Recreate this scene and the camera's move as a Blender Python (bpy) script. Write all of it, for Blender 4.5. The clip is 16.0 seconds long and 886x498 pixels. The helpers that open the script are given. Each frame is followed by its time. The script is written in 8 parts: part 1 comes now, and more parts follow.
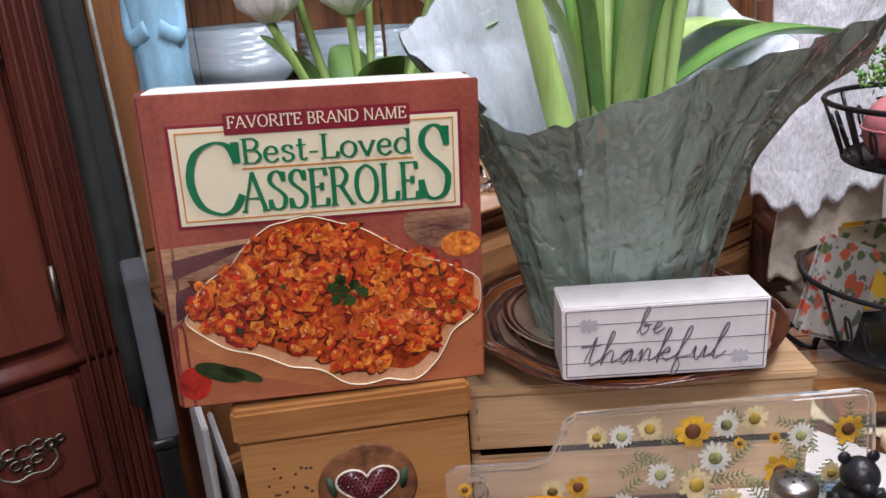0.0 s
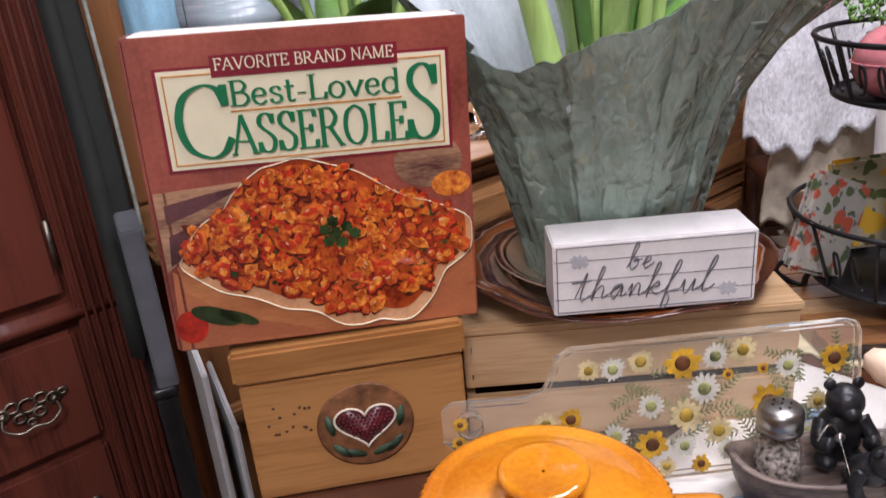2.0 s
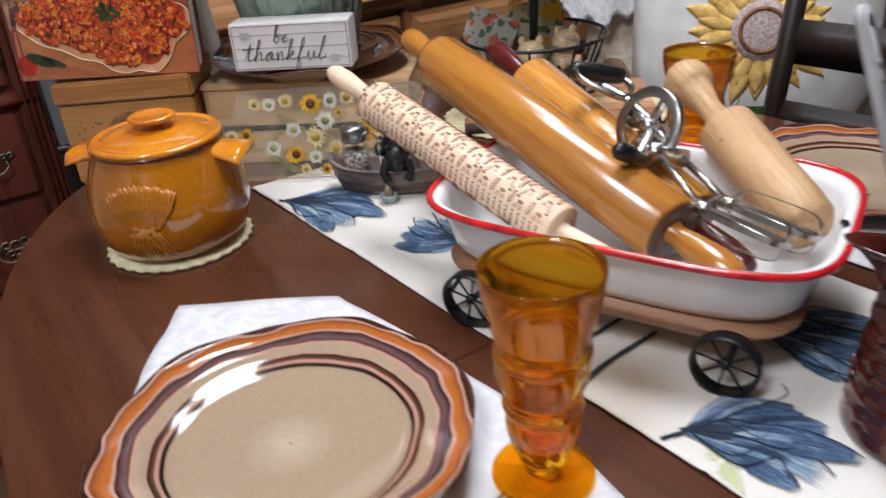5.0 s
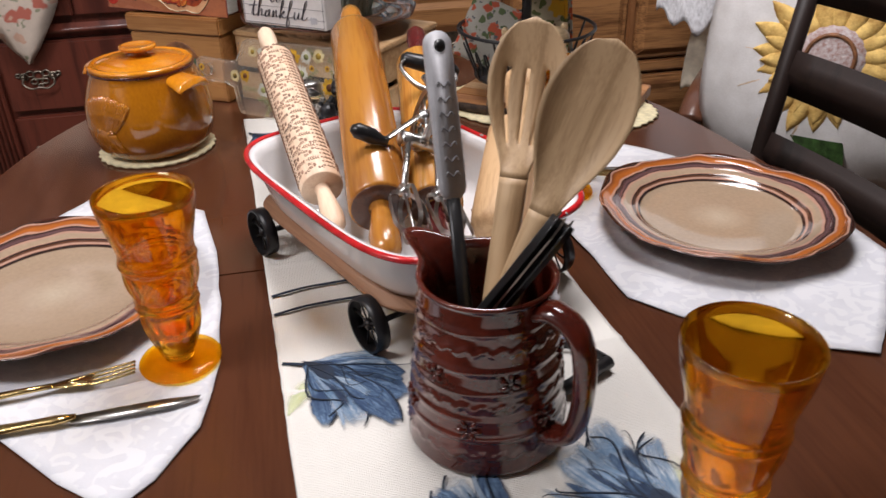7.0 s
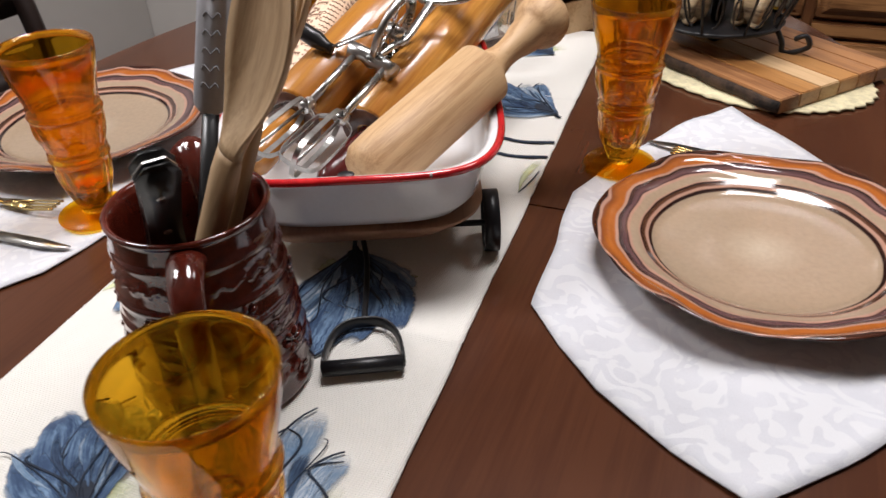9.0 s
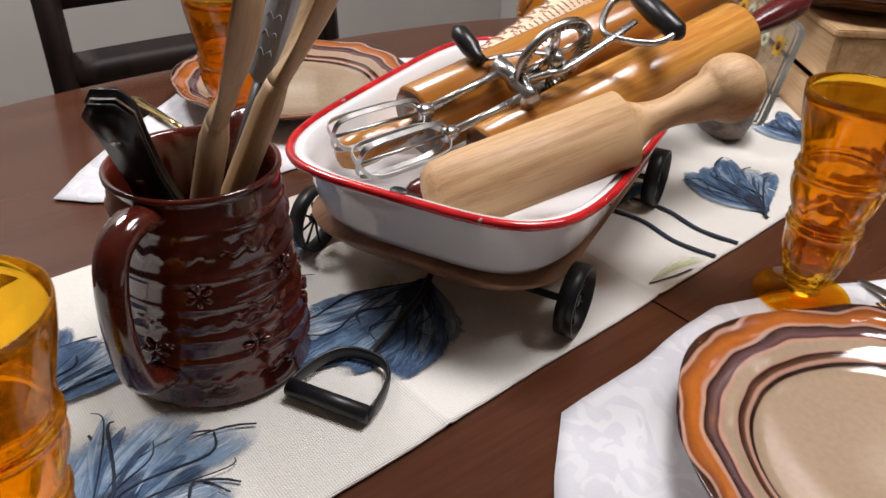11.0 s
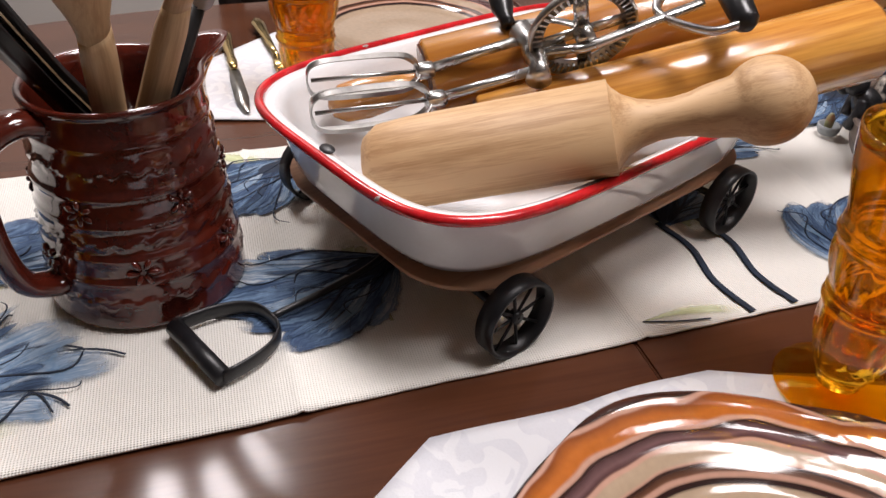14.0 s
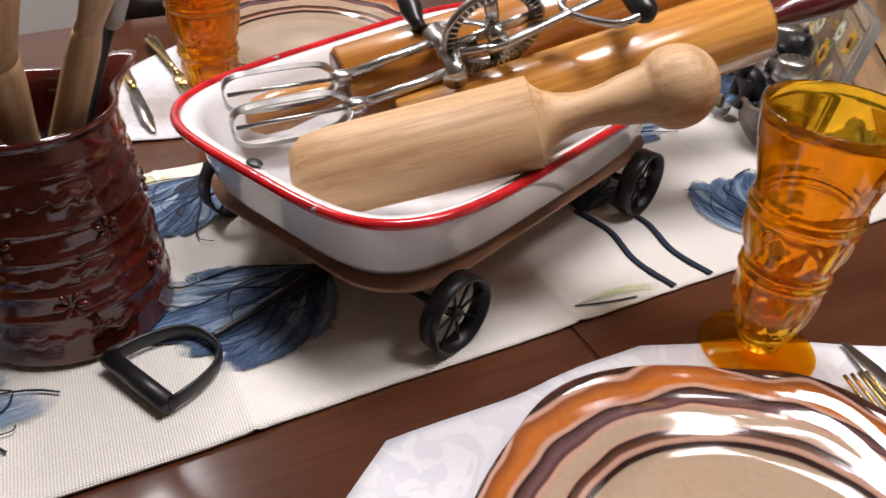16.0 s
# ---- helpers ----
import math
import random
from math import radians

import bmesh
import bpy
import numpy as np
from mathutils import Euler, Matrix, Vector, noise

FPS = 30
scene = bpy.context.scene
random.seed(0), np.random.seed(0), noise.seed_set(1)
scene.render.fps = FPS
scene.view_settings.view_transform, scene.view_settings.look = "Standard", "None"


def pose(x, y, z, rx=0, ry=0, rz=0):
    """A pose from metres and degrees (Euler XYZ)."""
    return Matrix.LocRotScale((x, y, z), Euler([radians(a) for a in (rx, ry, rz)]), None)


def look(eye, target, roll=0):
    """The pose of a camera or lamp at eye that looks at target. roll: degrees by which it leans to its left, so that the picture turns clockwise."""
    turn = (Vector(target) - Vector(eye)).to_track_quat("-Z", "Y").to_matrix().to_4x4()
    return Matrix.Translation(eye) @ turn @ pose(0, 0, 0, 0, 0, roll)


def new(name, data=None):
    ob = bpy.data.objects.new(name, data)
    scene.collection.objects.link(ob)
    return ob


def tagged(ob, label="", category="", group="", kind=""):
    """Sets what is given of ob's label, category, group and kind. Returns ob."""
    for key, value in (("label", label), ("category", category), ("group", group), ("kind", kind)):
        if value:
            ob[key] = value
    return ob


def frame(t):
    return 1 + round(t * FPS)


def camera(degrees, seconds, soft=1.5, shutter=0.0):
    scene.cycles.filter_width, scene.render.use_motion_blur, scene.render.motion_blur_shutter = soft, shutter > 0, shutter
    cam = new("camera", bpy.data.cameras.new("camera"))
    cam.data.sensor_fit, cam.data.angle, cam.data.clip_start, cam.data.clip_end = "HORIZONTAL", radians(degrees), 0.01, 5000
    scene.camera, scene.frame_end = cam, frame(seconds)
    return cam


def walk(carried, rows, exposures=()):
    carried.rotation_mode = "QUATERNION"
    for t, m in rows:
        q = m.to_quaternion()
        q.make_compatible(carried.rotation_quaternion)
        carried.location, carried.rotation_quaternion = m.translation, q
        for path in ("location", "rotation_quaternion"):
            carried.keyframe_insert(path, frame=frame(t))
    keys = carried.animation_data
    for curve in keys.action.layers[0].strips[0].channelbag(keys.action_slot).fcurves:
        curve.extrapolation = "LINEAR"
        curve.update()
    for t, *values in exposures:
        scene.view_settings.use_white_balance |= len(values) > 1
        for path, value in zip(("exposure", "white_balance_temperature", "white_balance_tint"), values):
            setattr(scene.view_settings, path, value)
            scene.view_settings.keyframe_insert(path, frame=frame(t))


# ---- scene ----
cam = camera(59.0, 16.0, 1.5, 0.3)
PATH = [
    (0, (-0.546, 0.478, 1.197), (0.632, 1.953, 0.535), -4.0),
    (0.5, (-0.544, 0.477, 1.198), (0.633, 1.951, 0.533), -4.0),
    (1, (-0.541, 0.475, 1.195), (0.633, 1.947, 0.52), -4.2),
    (1.5, (-0.548, 0.47, 1.198), (0.623, 1.928, 0.49), -4.6),
    (2, (-0.55, 0.469, 1.186), (0.605, 1.913, 0.422), -5.2),
    (2.5, (-0.518, 0.46, 1.152), (0.615, 1.898, 0.347), -5.8),
    (3, (-0.508, 0.409, 1.136), (0.611, 1.867, 0.345), -5.9),
    (3.5, (-0.489, 0.305, 1.16), (0.58, 1.769, 0.316), -6.0),
    (4, (-0.488, 0.161, 1.164), (0.548, 1.617, 0.265), -5.8),
    (4.5, (-0.52, 0.007, 1.147), (0.495, 1.465, 0.229), -4.9),
    (5, (-0.493, -0.154, 1.156), (0.468, 1.328, 0.217), -4.3),
    (5.2, (-0.478, -0.223, 1.152), (0.482, 1.262, 0.218), -3.2),
    (7.5, (0.042, -0.465, 1.187), (0.13, 1.268, 0.193), -1.7),
    (8, (0.176, -0.484, 1.176), (0.023, 1.217, 0.136), -1.7),
    (8.2, (0.224, -0.465, 1.168), (-0.021, 1.213, 0.108), -1.6),
    (8.5, (0.273, -0.405, 1.162), (-0.107, 1.234, 0.08), -1.4),
    (9, (0.339, -0.312, 1.139), (-0.311, 1.208, 0.013), -2.5),
    (9.5, (0.42, -0.275, 1.113), (-0.388, 1.173, -0.005), -1.3),
    (9.6, (0.437, -0.275, 1.104), (-0.425, 1.171, 0.023), -1.6),
    (10, (0.439, -0.249, 1.117), (-0.542, 1.114, 0.03), 0.3),
    (10.2, (0.435, -0.233, 1.109), (-0.614, 1.098, 0.046), 1.1),
    (12.3, (0.479, 0.033, 1.09), (-1.034, 0.698, -0.036), 3.0),
    (12.5, (0.485, 0.047, 1.085), (-1.044, 0.674, -0.042), 3.1),
    (13, (0.481, 0.071, 1.088), (-1.057, 0.611, -0.071), 3.2),
    (13.5, (0.479, 0.073, 1.087), (-1.069, 0.581, -0.073), 3.4),
    (14, (0.483, 0.074, 1.084), (-1.065, 0.576, -0.079), 3.3),
    (14.5, (0.488, 0.062, 1.082), (-1.074, 0.604, -0.043), 3.7),
    (15, (0.482, 0.064, 1.088), (-1.054, 0.606, -0.072), 3.6),
    (15.5, (0.483, 0.054, 1.087), (-1.042, 0.663, -0.055), 3.3),
    (16, (0.481, 0.053, 1.087), (-0.982, 0.788, -0.061), 3.2),
]
EXPOSURES = ((0, 0.02, 6000, 15), (2, 0.06, 6150, 17), (3, 0.02, 6250, 17), (4, -0.05, 6250, 11), (5, -0.1, 6050, 7), (7.5, -0.07, 6500, 11), (8.5, 0.05, 6450, 9), (10.2, -0.04, 6450, 8), (12.6, 0.03, 6650, 12), (16, 0.08, 6600, 12))
walk(cam, [(t, look(e, g, r)) for t, e, g, r in PATH], EXPOSURES)

# ---- light ----
world = bpy.data.worlds.new("world")
scene.world = world
world.use_nodes = True
world.node_tree.nodes["Background"].inputs[0].default_value = (0.9, 0.95, 1.0, 1)
world.node_tree.nodes["Background"].inputs[1].default_value = 0.3


def area_lamp(name, m, size, watts, colour):
    d = bpy.data.lights.new(name, "AREA")
    d.shape, d.size, d.size_y, d.energy, d.color = "RECTANGLE", size[0], size[1], watts, colour
    ob = new(name, d)
    ob.matrix_world = m
    return ob


area_lamp("table_lamp_light", look((0.12, 0.5, 2.3), (0.12, 0.5001, 0)), (0.5, 0.5), 22.5, (1.0, 0.95, 0.965))
area_lamp("room_lamp_light", look((-1.2, -0.12, 2.4), (-1.2, -0.1199, 0)), (0.6, 0.45), 29, (1.0, 0.955, 0.975))
# Added fill above the hutch side, from no known lamp.
area_lamp("hutch_fill_light", look((0.6, 0.9, 2.3), (0.6, 0.9001, 0)), (0.35, 0.35), 7.0, (1.0, 0.95, 0.965))

# ---- materials ----


def mat(name, colour, rough=0.5, metal=0.0, var=0.12, scale=40.0, bump=0.15, fine=300.0, second=None, coat=0.0, stretch=(1, 1, 1), spec=0.5, trans=0.0, ior=1.45):
    """A surface with colour varied at two scales, fine relief and uneven gloss."""
    m = bpy.data.materials.new(name)
    m.use_nodes = True
    nt = m.node_tree
    b = nt.nodes["Principled BSDF"]
    n = nt.nodes.new
    tc, mp = n("ShaderNodeTexCoord"), n("ShaderNodeMapping")
    mp.inputs["Scale"].default_value = stretch
    nt.links.new(tc.outputs["Object"], mp.inputs["Vector"])
    big, small = n("ShaderNodeTexNoise"), n("ShaderNodeTexNoise")
    big.inputs["Scale"].default_value, small.inputs["Scale"].default_value = scale, fine
    big.inputs["Detail"].default_value = small.inputs["Detail"].default_value = 4
    for q in (big, small):
        nt.links.new(mp.outputs[0], q.inputs["Vector"])
    add = n("ShaderNodeMath")
    add.operation = "MULTIPLY_ADD"
    nt.links.new(small.outputs[0], add.inputs[0])
    add.inputs[1].default_value = 0.35
    nt.links.new(big.outputs[0], add.inputs[2])
    ramp = n("ShaderNodeValToRGB")
    c2 = second or tuple(c * (1 - 2 * var) for c in colour)
    c1 = tuple(min(1, c * (1 + var)) for c in colour)
    ramp.color_ramp.elements[0].color, ramp.color_ramp.elements[1].color = (*c2, 1), (*c1, 1)
    ramp.color_ramp.elements[0].position, ramp.color_ramp.elements[1].position = 0.45, 0.9
    nt.links.new(add.outputs[0], ramp.inputs[0])
    nt.links.new(ramp.outputs[0], b.inputs["Base Color"])
    rr = n("ShaderNodeMapRange")
    rr.inputs["To Min"].default_value, rr.inputs["To Max"].default_value = max(0.02, rough * 0.8), min(1, rough * 1.2)
    nt.links.new(big.outputs[0], rr.inputs["Value"])
    nt.links.new(rr.outputs[0], b.inputs["Roughness"])
    b.inputs["Metallic"].default_value = metal
    b.inputs["Specular IOR Level"].default_value = spec
    b.inputs["Coat Weight"].default_value, b.inputs["Coat Roughness"].default_value = coat, 0.06
    b.inputs["Transmission Weight"].default_value, b.inputs["IOR"].default_value = trans, ior
    if bump:
        bp = n("ShaderNodeBump")
        bp.inputs["Strength"].default_value, bp.inputs["Distance"].default_value = bump, 0.002
        nt.links.new(add.outputs[0], bp.inputs["Height"])
        nt.links.new(bp.outputs[0], b.inputs["Normal"])
    return m


def wood(name, light, dark, rough=0.4, grain=18.0, along=0, coat=0.0, bump=0.12, rings=6.0, spec=0.5):
    """Wood with long grain along one axis, pores and a slow change of tone."""
    m = bpy.data.materials.new(name)
    m.use_nodes = True
    nt = m.node_tree
    b = nt.nodes["Principled BSDF"]
    n = nt.nodes.new
    tc, mp = n("ShaderNodeTexCoord"), n("ShaderNodeMapping")
    sc = [grain, grain, grain]
    sc[along] = grain * 0.06
    mp.inputs["Scale"].default_value = sc
    nt.links.new(tc.outputs["Object"], mp.inputs["Vector"])
    wv, nz, fine = n("ShaderNodeTexNoise"), n("ShaderNodeTexNoise"), n("ShaderNodeTexNoise")
    wv.inputs["Scale"].default_value, wv.inputs["Distortion"].default_value, wv.inputs["Detail"].default_value = 1.0, 1.5, 3
    nz.inputs["Scale"].default_value, nz.inputs["Detail"].default_value = rings, 6
    fine.inputs["Scale"].default_value, fine.inputs["Detail"].default_value = rings * 5, 5
    for q in (wv, nz, fine):
        nt.links.new(mp.outputs[0], q.inputs["Vector"])
    a1, a2 = n("ShaderNodeMath"), n("ShaderNodeMath")
    a1.operation = a2.operation = "MULTIPLY_ADD"
    nt.links.new(nz.outputs[0], a1.inputs[0])
    a1.inputs[1].default_value = 0.45
    nt.links.new(wv.outputs[0], a1.inputs[2])
    nt.links.new(fine.outputs[0], a2.inputs[0])
    a2.inputs[1].default_value = 0.45
    nt.links.new(a1.outputs[0], a2.inputs[2])
    ramp = n("ShaderNodeValToRGB")
    ramp.color_ramp.elements[0].color, ramp.color_ramp.elements[1].color = (*dark, 1), (*light, 1)
    ramp.color_ramp.elements[0].position, ramp.color_ramp.elements[1].position = 0.80, 1.0
    nt.links.new(a2.outputs[0], ramp.inputs[0])
    nt.links.new(ramp.outputs[0], b.inputs["Base Color"])
    b.inputs["Roughness"].default_value = rough
    b.inputs["Specular IOR Level"].default_value = spec
    b.inputs["Coat Weight"].default_value, b.inputs["Coat Roughness"].default_value = coat, 0.12
    bp = n("ShaderNodeBump")
    bp.inputs["Strength"].default_value, bp.inputs["Distance"].default_value = bump, 0.001
    nt.links.new(a2.outputs[0], bp.inputs["Height"])
    nt.links.new(bp.outputs[0], b.inputs["Normal"])
    return m


def glass(name, colour, rough=0.02, ior=1.5):
    m = bpy.data.materials.new(name)
    m.use_nodes = True
    b = m.node_tree.nodes["Principled BSDF"]
    b.inputs["Base Color"].default_value = (*colour, 1)
    b.inputs["Transmission Weight"].default_value = 1
    b.inputs["Roughness"].default_value, b.inputs["IOR"].default_value = rough, ior
    return m


def crinkled(name, colour, rough, metal, depth=0.016):
    """Foil paper: sharp creases from folded noise at two scales over a glossy coat."""
    m = mat(name, colour, rough, metal, var=0.16, scale=18, bump=0.0, coat=0.5, stretch=(1, 1, 0.5))
    nt = m.node_tree
    n = nt.nodes.new
    tc, mp = n("ShaderNodeTexCoord"), n("ShaderNodeMapping")
    mp.inputs["Scale"].default_value = (1, 1, 0.75)
    nt.links.new(tc.outputs["Object"], mp.inputs["Vector"])
    last = None
    for sc, k in ((16, 1.0), (42, 0.4), (110, 0.08)):
        q = n("ShaderNodeTexNoise")
        q.inputs["Scale"].default_value, q.inputs["Detail"].default_value, q.inputs["Distortion"].default_value = sc, 1.0, 0.8
        nt.links.new(mp.outputs[0], q.inputs["Vector"])
        s, a, w = n("ShaderNodeMath"), n("ShaderNodeMath"), n("ShaderNodeMath")
        s.operation, a.operation, w.operation = "SUBTRACT", "ABSOLUTE", "MULTIPLY_ADD"
        s.inputs[1].default_value, w.inputs[1].default_value, w.inputs[2].default_value = 0.5, k, 0.0
        nt.links.new(q.outputs[0], s.inputs[0])
        nt.links.new(s.outputs[0], a.inputs[0])
        nt.links.new(a.outputs[0], w.inputs[0])
        if last:
            nt.links.new(last, w.inputs[2])
        last = w.outputs[0]
    bp = n("ShaderNodeBump")
    bp.inputs["Strength"].default_value, bp.inputs["Distance"].default_value = 0.9, depth
    nt.links.new(last, bp.inputs["Height"])
    b = nt.nodes["Principled BSDF"]
    nt.links.new(bp.outputs[0], b.inputs["Normal"])
    nt.links.new(bp.outputs[0], b.inputs["Coat Normal"])
    return m


TABLE = wood("mahogany_table", (0.082, 0.0295, 0.0142), (0.064, 0.0225, 0.0112), 0.20, 9, 1, 0.4, 0.02, spec=0.17)
MAHOG = wood("red_mahogany", (0.143, 0.036, 0.022), (0.073, 0.019, 0.013), 0.35, 9, 2, 0.2)
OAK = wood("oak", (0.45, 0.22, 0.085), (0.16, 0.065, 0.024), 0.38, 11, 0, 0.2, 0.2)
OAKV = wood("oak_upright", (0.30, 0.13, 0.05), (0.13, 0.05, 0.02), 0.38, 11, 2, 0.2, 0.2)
PINE = wood("pine", (0.60, 0.40, 0.215), (0.43, 0.255, 0.115), 0.55, 10, 0, 0.0, 0.15)
HONEY = wood("honey_pine", (0.47, 0.23, 0.075), (0.32, 0.135, 0.038), 0.36, 10, 0, 0.3)
BEECH = wood("beech", (0.57, 0.37, 0.195), (0.41, 0.24, 0.112), 0.55, 34, 2, 0.0, 0.2)
PALEBEECH = wood("pale_beech", (0.82, 0.63, 0.46), (0.72, 0.51, 0.35), 0.5, 14, 2, 0.0, 0.06)
MAPLE = wood("varnished_maple", (0.45, 0.19, 0.030), (0.33, 0.118, 0.018), 0.24, 9, 2, 0.6, 0.05)
MAPLE2 = wood("light_varnished_maple", (0.66, 0.32, 0.065), (0.44, 0.17, 0.03), 0.25, 12, 2, 0.5, 0.05)
ENDGRAIN = wood("end_grain_dark", (0.10, 0.04, 0.02), (0.05, 0.02, 0.012), 0.35, 20, 2, 0.3)
BAMBOO = wood("spoon_wood", (0.50, 0.345, 0.195), (0.37, 0.24, 0.125), 0.5, 26, 2, 0.0, 0.1)
ACACIA = wood("acacia_board", (0.42, 0.20, 0.08), (0.22, 0.09, 0.035), 0.45, 10, 0, 0.1)
ESPRESSO = wood("espresso_chair", (0.020, 0.012, 0.010), (0.009, 0.006, 0.005), 0.5, 14, 2, 0.0, spec=0.3)
WAGONWOOD = wood("wagon_wood", (0.36, 0.19, 0.105), (0.25, 0.12, 0.066), 0.5, 12, 1)
MAROON = mat("maroon_paint", (0.10, 0.012, 0.012), 0.25, coat=0.5, bump=0.03)
AMBER = glass("amber_glass", (0.98, 0.55, 0.030), 0.02, 1.45)
AMBERFOOT = glass("amber_glass_foot", (0.98, 0.55, 0.030), 0.02, 1.45)
for _m, _k, _c in ((AMBER, 0.15, (1.0, 0.58, 0.05, 1)), (AMBERFOOT, 0.72, (1.0, 0.74, 0.09, 1))):
    _nt = _m.node_tree
    _mix, _tr = _nt.nodes.new("ShaderNodeMixShader"), _nt.nodes.new("ShaderNodeBsdfTransparent")
    _tr.inputs[0].default_value = _c
    _mix.inputs[0].default_value = _k
    _nt.links.new(_nt.nodes["Principled BSDF"].outputs[0], _mix.inputs[1])
    _nt.links.new(_tr.outputs[0], _mix.inputs[2])
    _nt.links.new(_mix.outputs[0], _nt.nodes["Material Output"].inputs[0])
CLEARJAR = glass("shaker_glass", (0.97, 0.98, 0.97), 0.04, 1.3)
_nt = CLEARJAR.node_tree
_mix, _tr = _nt.nodes.new("ShaderNodeMixShader"), _nt.nodes.new("ShaderNodeBsdfTransparent")
_mix.inputs[0].default_value = 0.78
_nt.links.new(_nt.nodes["Principled BSDF"].outputs[0], _mix.inputs[1])
_nt.links.new(_tr.outputs[0], _mix.inputs[2])
_nt.links.new(_mix.outputs[0], _nt.nodes["Material Output"].inputs[0])
CLEAR = glass("clear_glass", (0.97, 0.98, 0.97))
ACRYL = glass("clear_resin", (0.97, 0.97, 0.96), 0.03, 1.12)
# A small diffuse white share paints a pale haze over the resin.
_nt = ACRYL.node_tree
_mix, _df = _nt.nodes.new("ShaderNodeMixShader"), _nt.nodes.new("ShaderNodeBsdfDiffuse")
_df.inputs[0].default_value = (0.72, 0.72, 0.66, 1)
_mix.inputs[0].default_value = 0.07
_nt.links.new(_nt.nodes["Principled BSDF"].outputs[0], _mix.inputs[1])
_nt.links.new(_df.outputs[0], _mix.inputs[2])
_nt.links.new(_mix.outputs[0], _nt.nodes["Material Output"].inputs[0])
ENAMEL = mat("white_enamel", (0.80, 0.81, 0.82), 0.12, var=0.03, coat=0.6, bump=0.03, scale=12)
REDRIM = mat("red_enamel", (0.55, 0.015, 0.02), 0.18, var=0.2, coat=0.5, bump=0.05, scale=60)
BLACKMETAL = mat("black_iron", (0.012, 0.012, 0.014), 0.38, var=0.3, bump=0.1, fine=500)
BLACKPLASTIC = mat("black_plastic", (0.012, 0.012, 0.013), 0.3, bump=0.05)
CHROME = mat("chrome", (0.56, 0.56, 0.55), 0.27, 1.0, var=0.1, bump=0.03)
STEEL = mat("worn_steel", (0.46, 0.45, 0.43), 0.30, 1.0, var=0.2, bump=0.06)
GOLD = mat("brass_flatware", (0.62, 0.46, 0.20), 0.2, 1.0, var=0.15, bump=0.05)
BRASS = mat("aged_brass", (0.33, 0.29, 0.23), 0.4, 1.0, var=0.3, bump=0.1)
BROWNGLAZE = mat("brown_glaze", (0.080, 0.0115, 0.006), 0.12, var=0.35, scale=30, bump=0.03, second=(0.034, 0.006, 0.004), coat=0.7)
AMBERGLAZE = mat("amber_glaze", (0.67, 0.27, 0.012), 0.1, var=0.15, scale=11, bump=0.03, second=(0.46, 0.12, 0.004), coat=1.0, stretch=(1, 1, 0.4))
WHITEPAINT = mat("white_paint", (0.79, 0.77, 0.75), 0.5, var=0.06, bump=0.12)
GREYPAINT = mat("grey_print", (0.15, 0.145, 0.165), 0.6, var=0.2)
WALL = mat("grey_wall_paint", (0.58, 0.565, 0.535), 0.8, var=0.04, scale=3, bump=0.1)
# Made-up dark colour for the unseen walls, picked to weaken their reflections.
UNSEENWALL = mat("unseen_wall_dark", (0.17, 0.14, 0.12), 0.8, var=0.05, scale=3, bump=0.1)
CEIL = mat("ceiling_paint", (0.78, 0.77, 0.75), 0.85, var=0.03, scale=5, bump=0.2)
FLOOR = wood("floor_planks", (0.16, 0.085, 0.045), (0.08, 0.04, 0.022), 0.45, 5, 0)
PAGES = mat("page_edges", (0.86, 0.84, 0.78), 0.8, var=0.12, stretch=(1, 1, 40))
CROCHET = mat("white_crochet", (0.82, 0.83, 0.86), 0.9, var=0.14, scale=190, bump=1.0, fine=420, stretch=(1, 1, 0.5))
HEMC = mat("pale_green_hem", (0.40, 0.42, 0.36), 0.85, var=0.2, scale=60, bump=0.4)
# Darker version of the lid's amber glaze, for body and relief.
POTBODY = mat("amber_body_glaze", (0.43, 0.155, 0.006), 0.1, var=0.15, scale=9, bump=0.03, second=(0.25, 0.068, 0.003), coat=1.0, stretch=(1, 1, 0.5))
CREAM = mat("cream_cloth", (0.74, 0.66, 0.52), 0.85, var=0.1, scale=60, bump=0.4)
DOILY = mat("cream_doily", (0.74, 0.66, 0.42), 0.85, var=0.12, scale=120, bump=0.6)
LEAF = mat("leaf_green", (0.15, 0.31, 0.07), 0.42, var=0.25, scale=14, bump=0.1, stretch=(1, 1, 0.1))
STEMG = mat("stem_green", (0.36, 0.52, 0.15), 0.4, var=0.2, scale=20, bump=0.05, stretch=(1, 1, 0.1))
PETAL = mat("white_petal", (0.88, 0.86, 0.80), 0.55, var=0.08, scale=30, bump=0.1)
FOIL = crinkled("sage_foil", (0.245, 0.32, 0.265), 0.15, 0.15, 0.020)
SILVER = crinkled("silver_foil", (0.60, 0.66, 0.71), 0.34, 0.1, 0.004)
# Cloth colour taken almost to black to imitate shade in the gap.
GAPSHADE = mat("gap_shade_cloth", (0.026, 0.030, 0.026), 0.85, var=0.15, scale=30, bump=0.3)



